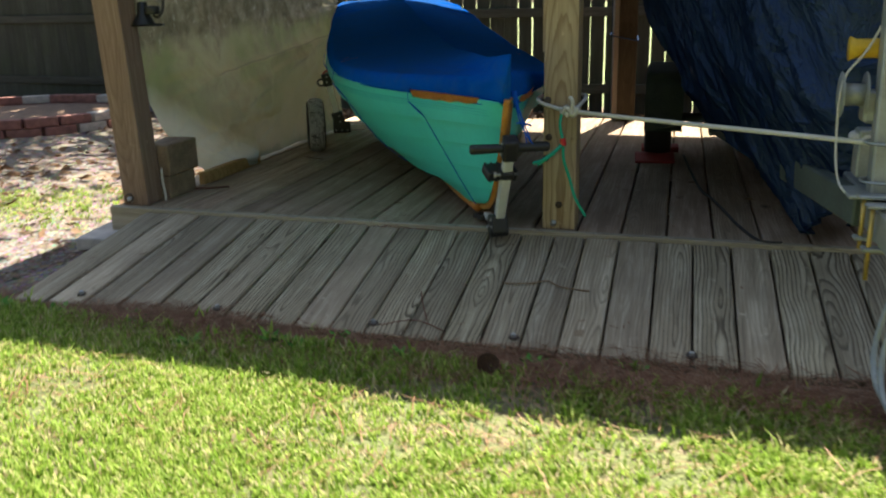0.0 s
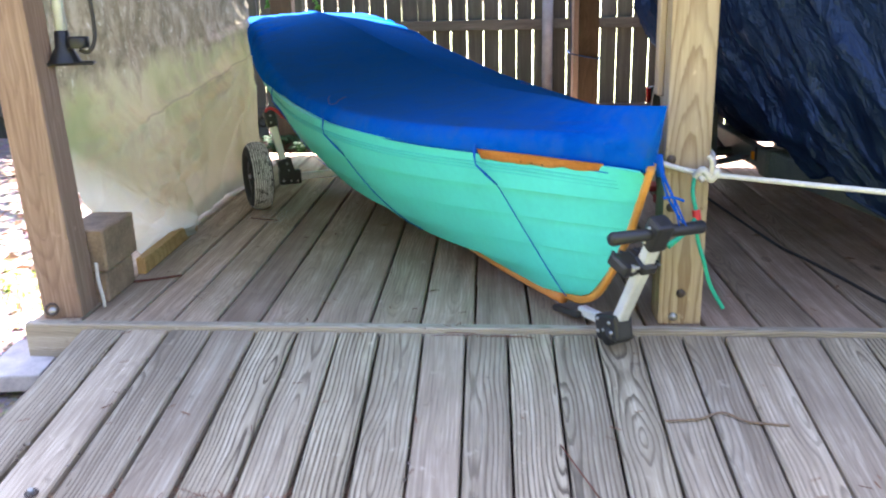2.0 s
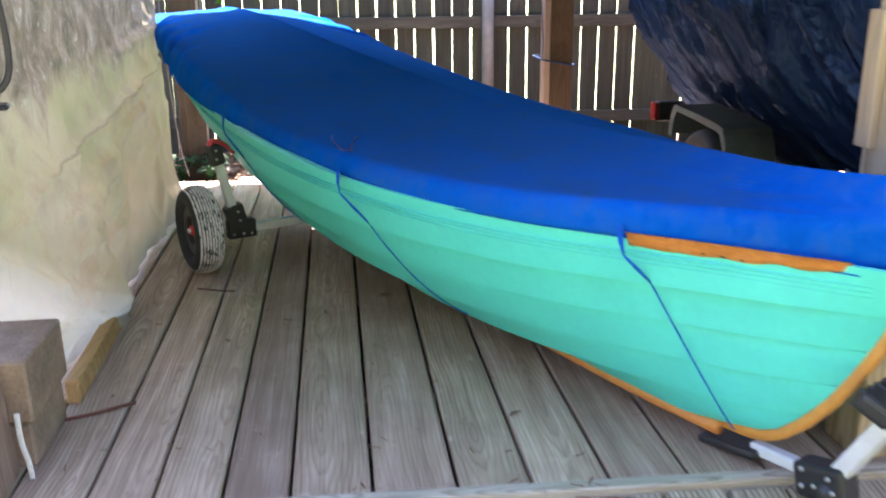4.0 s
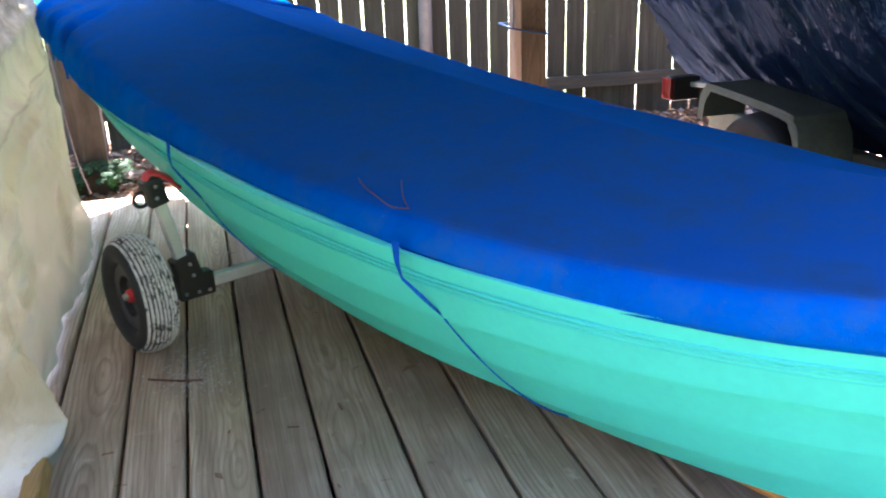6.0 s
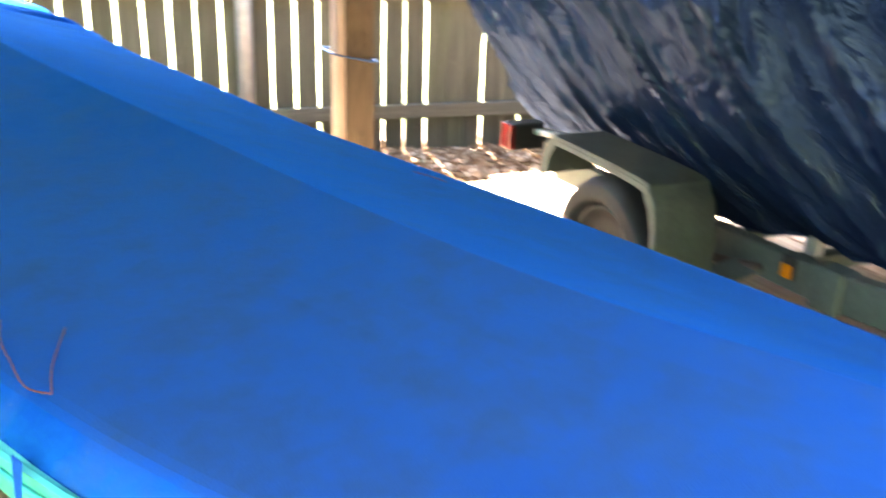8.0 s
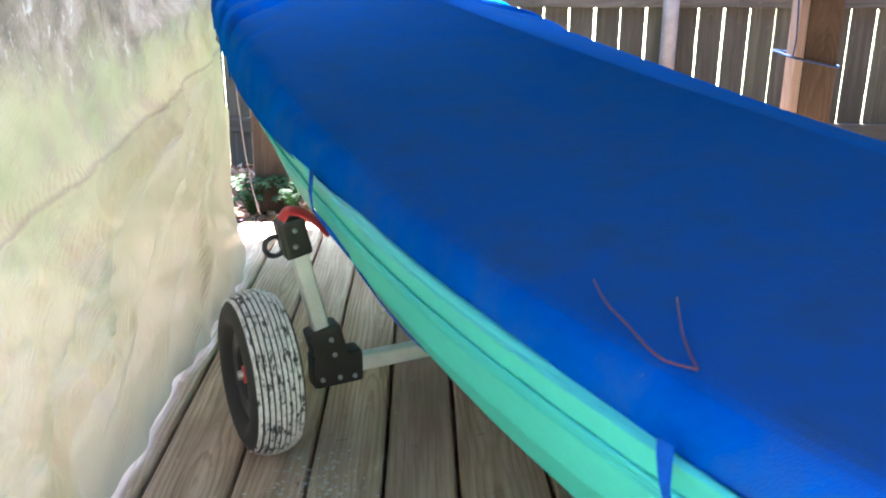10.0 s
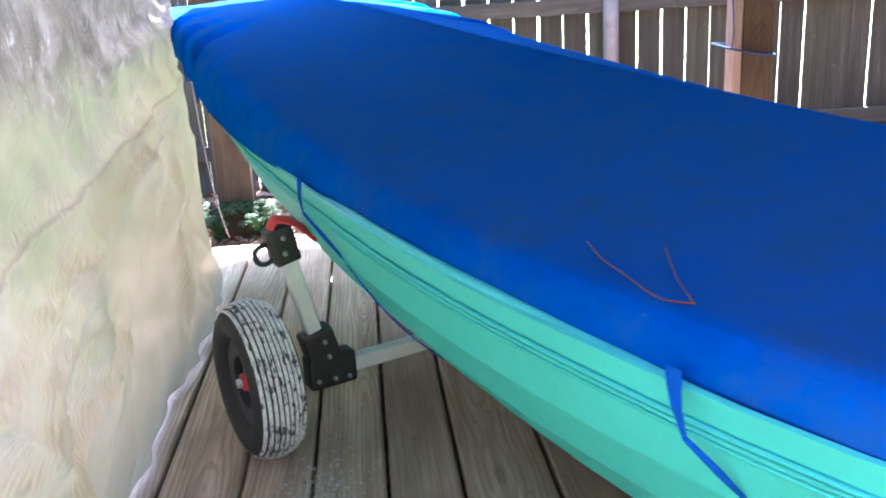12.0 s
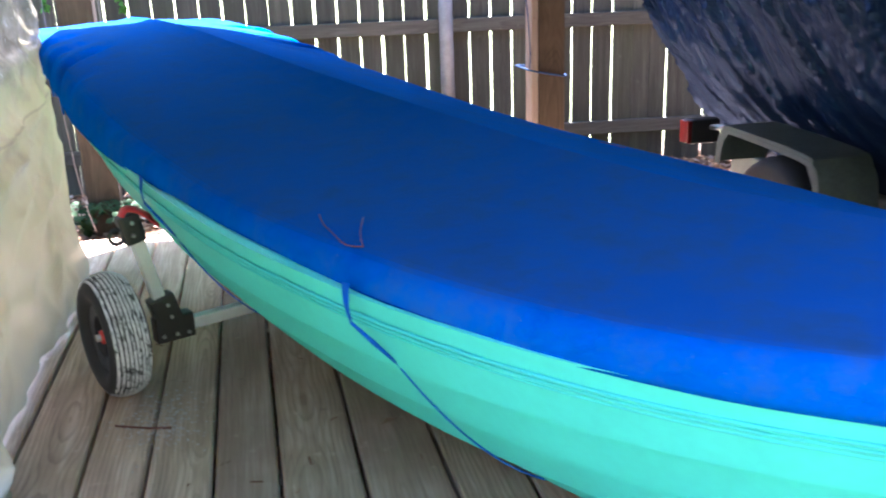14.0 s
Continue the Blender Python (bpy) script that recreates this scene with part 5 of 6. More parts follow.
    part("jack_leg", tube([(0.10, -2.95, -0.14), (0.10, -2.95, 0.1)], 0.02, 12), M_GALVL, tr, "", True)
    for k in range(2):
        part("safety_chain", tube(curve([(0.05, -2.9 - 0.1 * k, 0.28), (-0.03, -2.95 - 0.1 * k, 0.02), (-0.04, -3.05 - 0.1 * k, -0.10), (0.0, -3.2 - 0.1 * k, -0.13)], 5), 0.009, 6), M_GALVL, tr, "", True)
    return tr


M_YELLOWZ = plain("yellow zinc plate", (0.60, 0.42, 0.12), 0.4, 0.5, 0.15)
trailer = build_trailer()
for i, (x, y, yaw) in enumerate(((-0.255, 5.82, 8), (-0.27, 6.22, 188), (1.17, 5.93, 8), (1.15, 6.33, 188))):
    bm = bmesh.new()
    prof = [(-0.085, 0.0), (0.085, 0.0), (0.085, 0.03), (0.02, 0.045), (-0.085, 0.018)]
    if i % 2 == 0:
        prof = [(-0.09, 0.0), (0.07, 0.0), (0.07, 0.045), (0.02, 0.042), (-0.07, 0.018), (-0.09, 0.014)]
    a = [bm.verts.new((-0.115, p, q)) for p, q in prof]
    b = [bm.verts.new((0.115, p, q)) for p, q in prof]
    bm.faces.new(a), bm.faces.new(b[::-1])
    for k in range(len(prof)):
        bm.faces.new((a[k], a[(k + 1) % len(prof)], b[(k + 1) % len(prof)], b[k]))
    bmesh.ops.recalc_face_normals(bm, faces=bm.faces)
    bmesh.ops.bevel(bm, geom=list(bm.edges), offset=0.005, segments=1, affect="EDGES")
    tagged(part("wheel_chock", bm, M_REDDARK, m=pose(x, y, ZD, 0, 0, yaw)), "dull red plastic wheel chock on the deck by the tyre", "wheel chock", "wheel chocks")

# ---- plastic sheet hung along the side of the deck ----
def plastic_material():
    m, n, l, b = material("cloudy plastic sheet", 0.4)
    v = coords(n, l)
    sep = n.new("ShaderNodeSeparateXYZ")
    l.new(v, sep.inputs[0])
    big, mid, blot = noise_tex(n, l, v, 1.1, 4, 0.55, 0.3), noise_tex(n, l, v, 7, 6, 0.65, 0.3), noise_tex(n, l, coords(n, l, (1, 1, 0.75)), 11, 6, 0.68, 0.3)
    spark = noise_tex(n, l, coords(n, l, (1, 1, 0.6)), 32, 5, 0.7, 0.3)
    up = n.new("ShaderNodeMapRange")
    up.inputs["From Min"].default_value, up.inputs["From Max"].default_value = 0.93, 1.04
    line = math_node(n, l, "ADD", sep.outputs[2], math_node(n, l, "MULTIPLY", math_node(n, l, "SUBTRACT", sep.outputs[1], 5.4), -0.05))
    l.new(math_node(n, l, "ADD", line, math_node(n, l, "MULTIPLY", math_node(n, l, "SUBTRACT", mid, 0.5), 0.22)), up.inputs["Value"])
    base = ramp(n, l, big, [(0.38, (0.42, 0.41, 0.26)), (0.50, (0.35, 0.36, 0.19)), (0.61, (0.23, 0.28, 0.12))])
    base = mix(n, l, base, (0.26, 0.22, 0.155), ramp(n, l, mid, [(0.49, G), (0.66, (0.6, 0.6, 0.6))]))
    # greyer towards the deck, with an uneven edge
    low = n.new("ShaderNodeMapRange")
    low.inputs["From Min"].default_value, low.inputs["From Max"].default_value = 0.85, 0.25
    l.new(math_node(n, l, "ADD", sep.outputs[2], math_node(n, l, "MULTIPLY", math_node(n, l, "SUBTRACT", mid, 0.5), 0.5)), low.inputs["Value"])
    base = mix(n, l, base, (0.235, 0.23, 0.175), math_node(n, l, "MULTIPLY", low.outputs[0], 0.75))
    mould = ramp(n, l, blot, [(0.34, (0.10, 0.088, 0.050)), (0.50, (0.21, 0.188, 0.125)), (0.66, (0.36, 0.33, 0.245))])
    mould = mix(n, l, mould, (0.62, 0.61, 0.55), ramp(n, l, spark, [(0.58, G), (0.68, (0.7, 0.7, 0.7))]))
    # where the film lies doubled it is browner: past an upright fold, and below a slanting one
    py, pz = sep.outputs[1], math_node(n, l, "ADD", sep.outputs[2], math_node(n, l, "MULTIPLY", math_node(n, l, "SUBTRACT", mid, 0.5), 0.03))
    top = math_node(n, l, "ADD", math_node(n, l, "MULTIPLY", math_node(n, l, "SUBTRACT", py, 4.87), 0.085), 0.74)
    below = math_node(n, l, "MULTIPLY", math_node(n, l, "SUBTRACT", top, pz), 70.0, True)
    past = math_node(n, l, "MULTIPLY", math_node(n, l, "SUBTRACT", math_node(n, l, "SUBTRACT", py, 5.60), math_node(n, l, "MULTIPLY", math_node(n, l, "SUBTRACT", pz, 0.73), 0.40)), 18.0, True)
    slant = math_node(n, l, "ADD", math_node(n, l, "MULTIPLY", math_node(n, l, "SUBTRACT", py, 5.09), -0.23), 0.55)
    under = math_node(n, l, "MULTIPLY", math_node(n, l, "SUBTRACT", slant, pz), 30.0, True)
    base = mix(n, l, base, (0.29, 0.265, 0.16), math_node(n, l, "MULTIPLY", math_node(n, l, "MULTIPLY", below, math_node(n, l, "MAXIMUM", past, under)), 0.4))
    # a narrow darker line in the colour follows the upper crease
    crease_line = math_node(n, l, "SUBTRACT", 1.0, math_node(n, l, "MULTIPLY", math_node(n, l, "ABSOLUTE", math_node(n, l, "SUBTRACT", top, pz)), 140.0), True)
    base = mix(n, l, base, (0.16, 0.14, 0.10), math_node(n, l, "MULTIPLY", math_node(n, l, "MULTIPLY", crease_line, math_node(n, l, "MULTIPLY", math_node(n, l, "SUBTRACT", py, 4.87), 12.0, True)), 0.55))
    col = mix(n, l, base, mould, math_node(n, l, "MULTIPLY", up.outputs[0], 0.9))
    # paler front foot: cleaner film, with sunlight from outside put into its colour
    clean_backlit = n.new("ShaderNodeMapRange")
    clean_backlit.inputs["From Min"].default_value, clean_backlit.inputs["From Max"].default_value = 0.74, 0.56
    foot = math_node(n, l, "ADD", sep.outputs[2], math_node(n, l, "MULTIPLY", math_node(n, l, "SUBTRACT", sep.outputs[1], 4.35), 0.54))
    l.new(math_node(n, l, "ADD", foot, math_node(n, l, "MULTIPLY", math_node(n, l, "SUBTRACT", mid, 0.5), 0.08)), clean_backlit.inputs["Value"])
    col = mix(n, l, col, (0.56, 0.57, 0.48), math_node(n, l, "MULTIPLY", clean_backlit.outputs[0], 0.8))
    tr, gl, tp = n.new("ShaderNodeBsdfTranslucent"), n.new("ShaderNodeBsdfDiffuse"), n.new("ShaderNodeBsdfTransparent")
    gs = n.new("ShaderNodeBsdfGlossy")
    gs.inputs["Roughness"].default_value = 0.35
    for x in (tr, gl):
        l.new(col, x.inputs["Color"])
    m1, m2, m3 = n.new("ShaderNodeMixShader"), n.new("ShaderNodeMixShader"), n.new("ShaderNodeMixShader")
    m1.inputs[0].default_value, m2.inputs[0].default_value, m3.inputs[0].default_value = 0.52, 0.02, 0.06
    l.new(tr.outputs[0], m1.inputs[1]), l.new(gl.outputs[0], m1.inputs[2])
    l.new(m1.outputs[0], m2.inputs[1]), l.new(tp.outputs[0], m2.inputs[2])
    l.new(m2.outputs[0], m3.inputs[1]), l.new(gs.outputs[0], m3.inputs[2])
    l.new(m3.outputs[0], n["Material Output"].inputs["Surface"])
    # the film's woven ripple runs slantwise
    rip = n.new("ShaderNodeTexWave")
    rip.inputs["Scale"].default_value, rip.inputs["Distortion"].default_value, rip.inputs["Detail"].default_value = 34.0, 2.0, 2.0
    mp = n.new("ShaderNodeMapping")
    mp.inputs["Rotation"].default_value = (radians(60), 0, radians(90))
    l.new(v, mp.inputs["Vector"])
    l.new(mp.outputs[0], rip.inputs["Vector"])
    bp = n.new("ShaderNodeBump")
    bp.inputs["Strength"].default_value, bp.inputs["Distance"].default_value = 0.45, 0.02
    l.new(math_node(n, l, "ADD", mid, math_node(n, l, "ADD", math_node(n, l, "MULTIPLY", rip.outputs["Fac"], 0.10), math_node(n, l, "MULTIPLY", spark, 0.25))), bp.inputs["Height"])
    for x in (tr, gl, gs):
        l.new(bp.outputs[0], x.inputs["Normal"])
    return m


CREASES = [((4.87, 0.74), (6.34, 0.865), 0.016), ((4.47, 0.64), (4.87, 0.74), 0.014), ((5.60, 0.73), (5.52, 0.46), 0.014), ((5.0, 0.40), (5.63, 0.44), 0.012), ((4.48, 0.75), (4.85, 0.78), 0.012), ((4.9, 0.58), (6.3, 0.80), 0.012), ((4.75, 0.28), (5.3, 0.62), 0.015), ((6.0, 1.02), (6.95, 1.10), 0.012), ((6.2, 0.3), (6.55, 0.75), 0.010), ((4.42, 0.632), (5.12, 0.255), 0.009), ((6.75, 0.90), (4.75, 0.42), 0.010), ((6.80, 0.86), (5.25, 0.27), 0.010), ((6.75, 0.78), (5.75, 0.24), 0.009), ((6.6, 0.62), (6.15, 0.22), 0.008), ((5.7, 0.50), (4.9, 0.47), 0.007)]


def crease(y, z):
    """Sharp-backed folds along a few straight lines of the sheet."""
    x = 0.0
    for (ya, za), (yb, zb), h in CREASES:
        ln = math.hypot(yb - ya, zb - za)
        uy, uz = (yb - ya) / ln, (zb - za) / ln
        t, d = (y - ya) * uy + (z - za) * uz, -(y - ya) * uz + (z - za) * uy
        ends = max(0.0, min(1.0, (t + 0.1) / 0.2)) * max(0.0, min(1.0, (ln + 0.1 - t) / 0.2))
        x += 2.2 * h * ends * (math.exp(-abs(d) / 0.016) if d > 0 else math.exp(-abs(d) / 0.08))
    return x


def sheet_x(y, z):
    """How far the hanging sheet stands off at a height and a length along the deck."""
    foot = lerp([(4.0, -2.62), (4.8, -2.655), (5.1, -2.615), (5.25, -2.69), (5.63, -2.71), (5.96, -2.745), (6.4, -2.78), (6.8, -2.82), (7.0, -2.86)], y)
    head = -2.72 - 0.075 * (y - 4.2)
    k = min(1.0, max(0.0, (z - 0.19) / 0.85))
    x = foot + (head - foot) * k ** 0.8
    # soft folds pulled towards the front foot and the back edge
    d1 = math.atan2(z - 0.25, y - 4.9)
    d2 = math.atan2(z - 1.0, y - 7.1)
    x += 0.014 * noise.noise(Vector((d1 * 5.0, 0.6 * (y - 4.9), 1.0))) + 0.012 * noise.noise(Vector((d2 * 7.0, (y - 7) * 0.5, 4.0)))
    x += 0.014 * noise.noise(Vector((y * 2.4, z * 2.0, 9.0))) + 0.005 * noise.noise(Vector((y * 9, z * 9, 2.0))) + crease(y, z)
    x += 0.016 * (1 - abs(noise.noise(Vector((y * 3.2 + z * 1.5, z * 1.1 - y * 0.5, 15.0))))) ** 9 + 0.012 * (1 - abs(noise.noise(Vector((y * 2.0 - z * 4.0, z * 1.5 + y, 25.0))))) ** 9
    # the front foot billows out over the plank
    x += 0.065 * math.exp(-((y - 5.06) / 0.15) ** 2 - ((z - 0.32) / 0.10) ** 2)
    # the foot crumples on the planks
    x += 0.022 * max(0.0, 1 - (z - 0.19) / 0.16) * noise.noise(Vector((y * 9.0, z * 3, 6.0)))
    return x


def build_plastic():
    """A cloudy sheet hung from the roof edge; its front corner is drawn up, its foot trails on the deck."""
    rows = []
    ny, nz = 200, 130
    for i in range(ny + 1):
        a = i / ny
        row = []
        for j in range(nz + 1):
            f = j / nz
            # front hem runs slantwise from the deck up to the post
            z = 0.192 + (1.96 - 0.192) * f ** 1.35
            y0 = lerp([(0.19, 4.72), (0.32, 4.52), (0.70, 4.26), (1.0, 4.17), (2.5, 4.14)], z)
            y1 = lerp([(0.19, 6.80), (0.6, 6.9), (1.25, 6.98), (2.5, 7.0)], z)
            y = y0 + (y1 - y0) * a
            x = sheet_x(y, z)
            row.append((x, y, z))
        rows.append(row)
    ob = part("plastic_sheet", grid_mesh(rows), M_PLASTIC, soft=True)
    tagged(ob, "cloudy plastic sheet with brown mould hung along the deck side", "plastic sheet")


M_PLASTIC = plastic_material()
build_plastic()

# ---- odds and ends by the front post ----
blk = thing("timber_block", "stacked weathered timber offcuts beside the post", "wood block", pose(-2.595, 4.28, ZD, 0, 0, YAW))
part("upper_block", box(0.165, 0.285, 0.16, 0.006, 1, (0, 0, 0.20)), M_BLOCK, blk)
part("lower_block", box(0.155, 0.25, 0.117, 0.006, 1, (-0.004, -0.012, 0.0588)), M_BLOCK, blk)
tagged(part("loose_plank", bar((-2.535, 4.46, ZD + 0.045), (-2.625, 5.18, ZD + 0.03), 0.038, 0.07, 0.004), M_ORANGEWOOD), "amber plank lying on edge along the sheet's hem", "plank")
tagged(part("white_rag", tube(curve([(-2.515, 4.10, ZD + 0.17), (-2.512, 4.095, ZD + 0.10), (-2.50, 4.09, ZD + 0.045), (-2.495, 4.085, ZD + 0.005)], 4), 0.007, 8, flat=0.4), M_ROPE, soft=True), "scrap of white cloth tape on the post's foot", "cloth")


def build_pump():
    pm = thing("floor_pump", "black and silver floor pump hung beside the post", "pump", pose(-2.525, 4.105, 1.05, 0, 0, 20))
    part("barrel", tube([(0, 0, 0.06), (0, 0, 0.62)], 0.019, 18), M_ALU, pm, "silver pump barrel", True)
    part("foot", box(0.19, 0.055, 0.012, 0.005, 1, (0, 0, 0.006)), M_BLACK, pm, "black foot plate")
    part("base", lathe([(0.055, 0.010), (0.045, 0.03), (0.028, 0.06), (0.024, 0.11), (0.02, 0.115)], 24), M_BLACK, pm, "black tapered base", True)
    part("gauge", lathe([(0.001, 0.0), (0.034, 0.002), (0.036, 0.006), (0.036, 0.034), (0.033, 0.04), (0.001, 0.041)], 24), M_BLACK, pm, "round black gauge", True, m=pose(0.052, -0.02, 0.055))
    part("hose", tube(curve([(0.055, -0.02, 0.05), (0.085, -0.03, 0.045), (0.108, -0.02, 0.10), (0.10, -0.01, 0.25), (0.055, 0, 0.36), (0.02, 0, 0.45)], 6), 0.007, 8), M_HOSE, pm, "black rubber hose", True)
    part("hook_strap", box(0.02, 0.10, 0.012, 0.003, 1, (0, 0, 0.6)), M_BLACK, pm)


build_pump()

# ---- small loose things ----
def twig(name, label, pts, r, mat=None, group=""):
    tagged(part(name, tube(curve(pts, 5), r, 6, radii=None), mat or M_TWIG, soft=True), label, "twig", group)


def ramp_z(x, y):
    return 0.172 + (y - front_y(x)) * 0.180 + 0.006


twig("twig", "thin brown twig lying across the ramp planks", [(-0.555, 3.55, ramp_z(-0.55, 3.55)), (-0.46, 3.565, ramp_z(-0.46, 3.565)), (-0.39, 3.60, ramp_z(-0.39, 3.60)), (-0.33, 3.565, ramp_z(-0.33, 3.565)), (-0.22, 3.555, ramp_z(-0.22, 3.555))], 0.0032)
twig("twig", "reddish stick lying on the deck planks", [(-2.55, 4.37, ZD + 0.006), (-2.46, 4.41, ZD + 0.007), (-2.37, 4.47, ZD + 0.006)], 0.005, M_NEEDLE)
twig("twig", "thin needle fallen near the dolly's tyre", [(-2.42, 5.42, ZD + 0.004), (-2.33, 5.39, ZD + 0.004), (-2.27, 5.38, ZD + 0.004)], 0.003, M_NEEDLE)
for line in ([(-1.757, 4.713), (-1.787, 4.743), (-1.809, 4.808), (-1.825, 4.863), (-1.832, 4.923)], [(-1.757, 4.713), (-1.759, 4.773), (-1.749, 4.863)], [(-1.01, 5.50), (-1.03, 5.54), (-1.06, 5.57)]):
    twig("pine_needle", "rusty pine needle lying on the blue cover", [tuple(on_cover(*p)) for p in line], 0.0010, M_NEEDLE, "pine needles on the cover")
for x, y, a in ((-1.05, 3.93, 10), (-1.16, 3.95, 160), (-1.2, 3.93, 15), (-1.0, 3.935, 170)):
    d = Vector((math.cos(radians(a)) * 0.07, math.sin(radians(a)) * 0.02, 0))
    twig("pine_needle", "rusty pine needles caught at the deck edge", [tuple(Vector((x, y, ZD - 0.003)) - d), (x, y, ZD - 0.001), tuple(Vector((x, y, ZD - 0.003)) + d)], 0.0013, M_NEEDLE, "needles at the deck edge")
# a thin dark line laid along the planks
rope_thing("deck_line", "thin dark line trailing over the deck", [(-0.10, 6.0, ZD + 0.008), (0.0, 5.4, ZD + 0.008), (0.075, 5.0, ZD + 0.008), (0.13, 4.84, ZD + 0.008), (0.20, 4.6, ZD + 0.008), (0.27, 4.34, ZD + 0.008), (0.36, 4.1, ZD + 0.008), (0.45, 4.08, ZD + 0.008)], 0.0065, M_HOSE)
pb = pose(-0.70, 7.60, 0.84, 0, 0, 10)
M_STRING = plain("weathered string", (0.13, 0.105, 0.09), 0.9, 0.0, 0.2, 80, 0.2)
M_CORD = plain("dull navy cord", (0.015, 0.035, 0.085), 0.9, 0.0, 0.2, 80, 0.2, spec=0.1)
ring = [(-0.128, 0.086, 0.016), (-0.130, 0.0, 0.012), (-0.128, -0.084, 0.006), (-0.05, -0.085, -0.012), (0.03, -0.080, -0.028), (0.074, -0.075, -0.034), (0.076, 0.0, -0.02), (0.072, 0.076, -0.008), (-0.03, 0.078, 0.006), (-0.120, 0.080, 0.018)]
tail = [(-0.13, -0.06, 0.34), (-0.126, -0.08, 0.20), (-0.124, -0.09, 0.08), (-0.128, -0.088, 0.012)]
rope_thing("blue_cord", "thin blue cord tied round the back post", [tuple(pb @ Vector(p)) for p in tail], 0.003, M_CORD, extra=(("post_loop", [tuple(pb @ Vector(p)) for p in ring], 0.005, M_CORD, ""),))
rope_thing("hanging_string", "thin grey string hanging behind the deck", [(-3.02, 7.42, 1.5), (-3.0, 7.42, 0.8), (-2.97, 7.41, 0.4), (-2.93, 7.40, 0.2)], 0.0028, M_STRING)


# ---- plants, stones and litter ----
def stuff_mesh(name, verts, faces, mat, label, category):
    me = bpy.data.meshes.new(name)
    me.from_pydata(verts, [], faces)
    me.materials.append(mat)
    me.update()
    return tagged(new(name, me), label, category, kind="stuff")


def island_material(name, stops, rough=0.8, translucent=0.0):
    m, n, l, b = material(name, rough)
    geo = n.new("ShaderNodeNewGeometry")
    r = ramp(n, l, geo.outputs["Random Per Island"], stops)
    v = coords(n, l)
    c = mix(n, l, r, (0.5, 0.5, 0.5), noise_tex(n, l, v, 60, 3), "OVERLAY")
    l.new(c, b.inputs["Base Color"])
    b.inputs["Specular IOR Level"].default_value = 0.2
    if translucent:
        t, mx = n.new("ShaderNodeBsdfTranslucent"), n.new("ShaderNodeMixShader")
        mx.inputs[0].default_value = translucent
        l.new(c, t.inputs["Color"])
        l.new(b.outputs[0], mx.inputs[1]), l.new(t.outputs[0], mx.inputs[2])
        l.new(mx.outputs[0], n["Material Output"].inputs["Surface"])
    return m


M_GRASS = island_material("mixed lawn grass", [(0.0, (0.15, 0.25, 0.03)), (0.40, (0.27, 0.40, 0.065)), (0.70, (0.40, 0.53, 0.11)), (0.86, (0.54, 0.52, 0.22)), (1.0, (0.62, 0.52, 0.35))], 0.6, 0.5)
M_LEAF = island_material("dead leaves", [(0.0, (0.085, 0.045, 0.025)), (0.35, (0.18, 0.105, 0.06)), (0.75, (0.29, 0.19, 0.12)), (1.0, (0.48, 0.38, 0.29))], 0.85, 0.15)
M_PEBBLE = island_material("pale gravel", [(0.0, (0.09, 0.062, 0.046)), (0.4, (0.165, 0.122, 0.098)), (0.8, (0.235, 0.185, 0.155)), (1.0, (0.38, 0.33, 0.29))], 0.9)
M_STRAW = island_material("pine straw", [(0.0, (0.12, 0.055, 0.03)), (0.5, (0.22, 0.11, 0.065)), (1.0, (0.33, 0.21, 0.135))], 0.8)
M_FERN = island_material("fern leaves", [(0.0, (0.006, 0.020, 0.006)), (0.6, (0.012, 0.036, 0.010)), (1.0, (0.024, 0.056, 0.016))], 0.7, 0.12)


def blades(n, where, tall, mat, name, label, category, wide=0.004):
    """Grass: curved, tapering blades in small leaning tufts."""
    rng = np.random.default_rng(5)
    verts, faces = [], []
    made = 0
    while made < n:
        x, y = where(rng)
        d = noise.noise(Vector((x * 1.7, y * 1.7, 0.3))) + 0.6 * noise.noise(Vector((x * 6, y * 6, 2.0)))
        if rng.random() > max(0.17, 0.57 + 1.1 * d):
            made += 0.25
            continue
        for _ in range(int(rng.integers(2, 6))):
            bx, by = x + rng.normal(0, 0.012), y + rng.normal(0, 0.012)
            a, h = rng.uniform(0, 2 * math.pi), tall * rng.uniform(0.4, 1.25)
            lean = rng.uniform(0.3, 1.3) * h
            dx, dy = math.cos(a), math.sin(a)
            px, py = -dy * wide * rng.uniform(0.6, 1.4), dx * wide
            k = len(verts)
            verts += [(bx - px, by - py, -0.004), (bx + px, by + py, -0.004), (bx + dx * lean * 0.4 - px * 0.8, by + dy * lean * 0.4 - py * 0.8, h * 0.65), (bx + dx * lean * 0.4 + px * 0.8, by + dy * lean * 0.4 + py * 0.8, h * 0.65), (bx + dx * lean, by + dy * lean, h)]
            faces += [(k, k + 1, k + 3, k + 2), (k + 2, k + 3, k + 4)]
            made += 1
    stuff_mesh(name, verts, faces, mat, label, category)


blades(150000, lambda r: (r.uniform(-3.6, 1.6), 2.99 - 1.55 * r.random()), 0.026, M_GRASS, "lawn_grass", "short patchy lawn with dry tufts before the ramp", "grass", 0.0034)
blades(5200, lambda r: (r.uniform(-3.4, 1.5), 2.95 - 1.2 * r.random() ** 1.3), 0.050, M_GRASS, "tall_grass", "longer unmown blades standing in the lawn", "grass", 0.0030)
blades(2500, lambda r: (r.normal(-3.75, 0.35), r.normal(4.5, 0.28)), 0.03, M_GRASS, "grass_patch", "thin grass among the gravel", "grass")
blades(110, lambda r: (r.uniform(-2.5, 1.2), r.uniform(2.93, 3.08)), 0.05, M_GRASS, "weeds", "small weeds along the foot of the ramp", "weeds", 0.006)


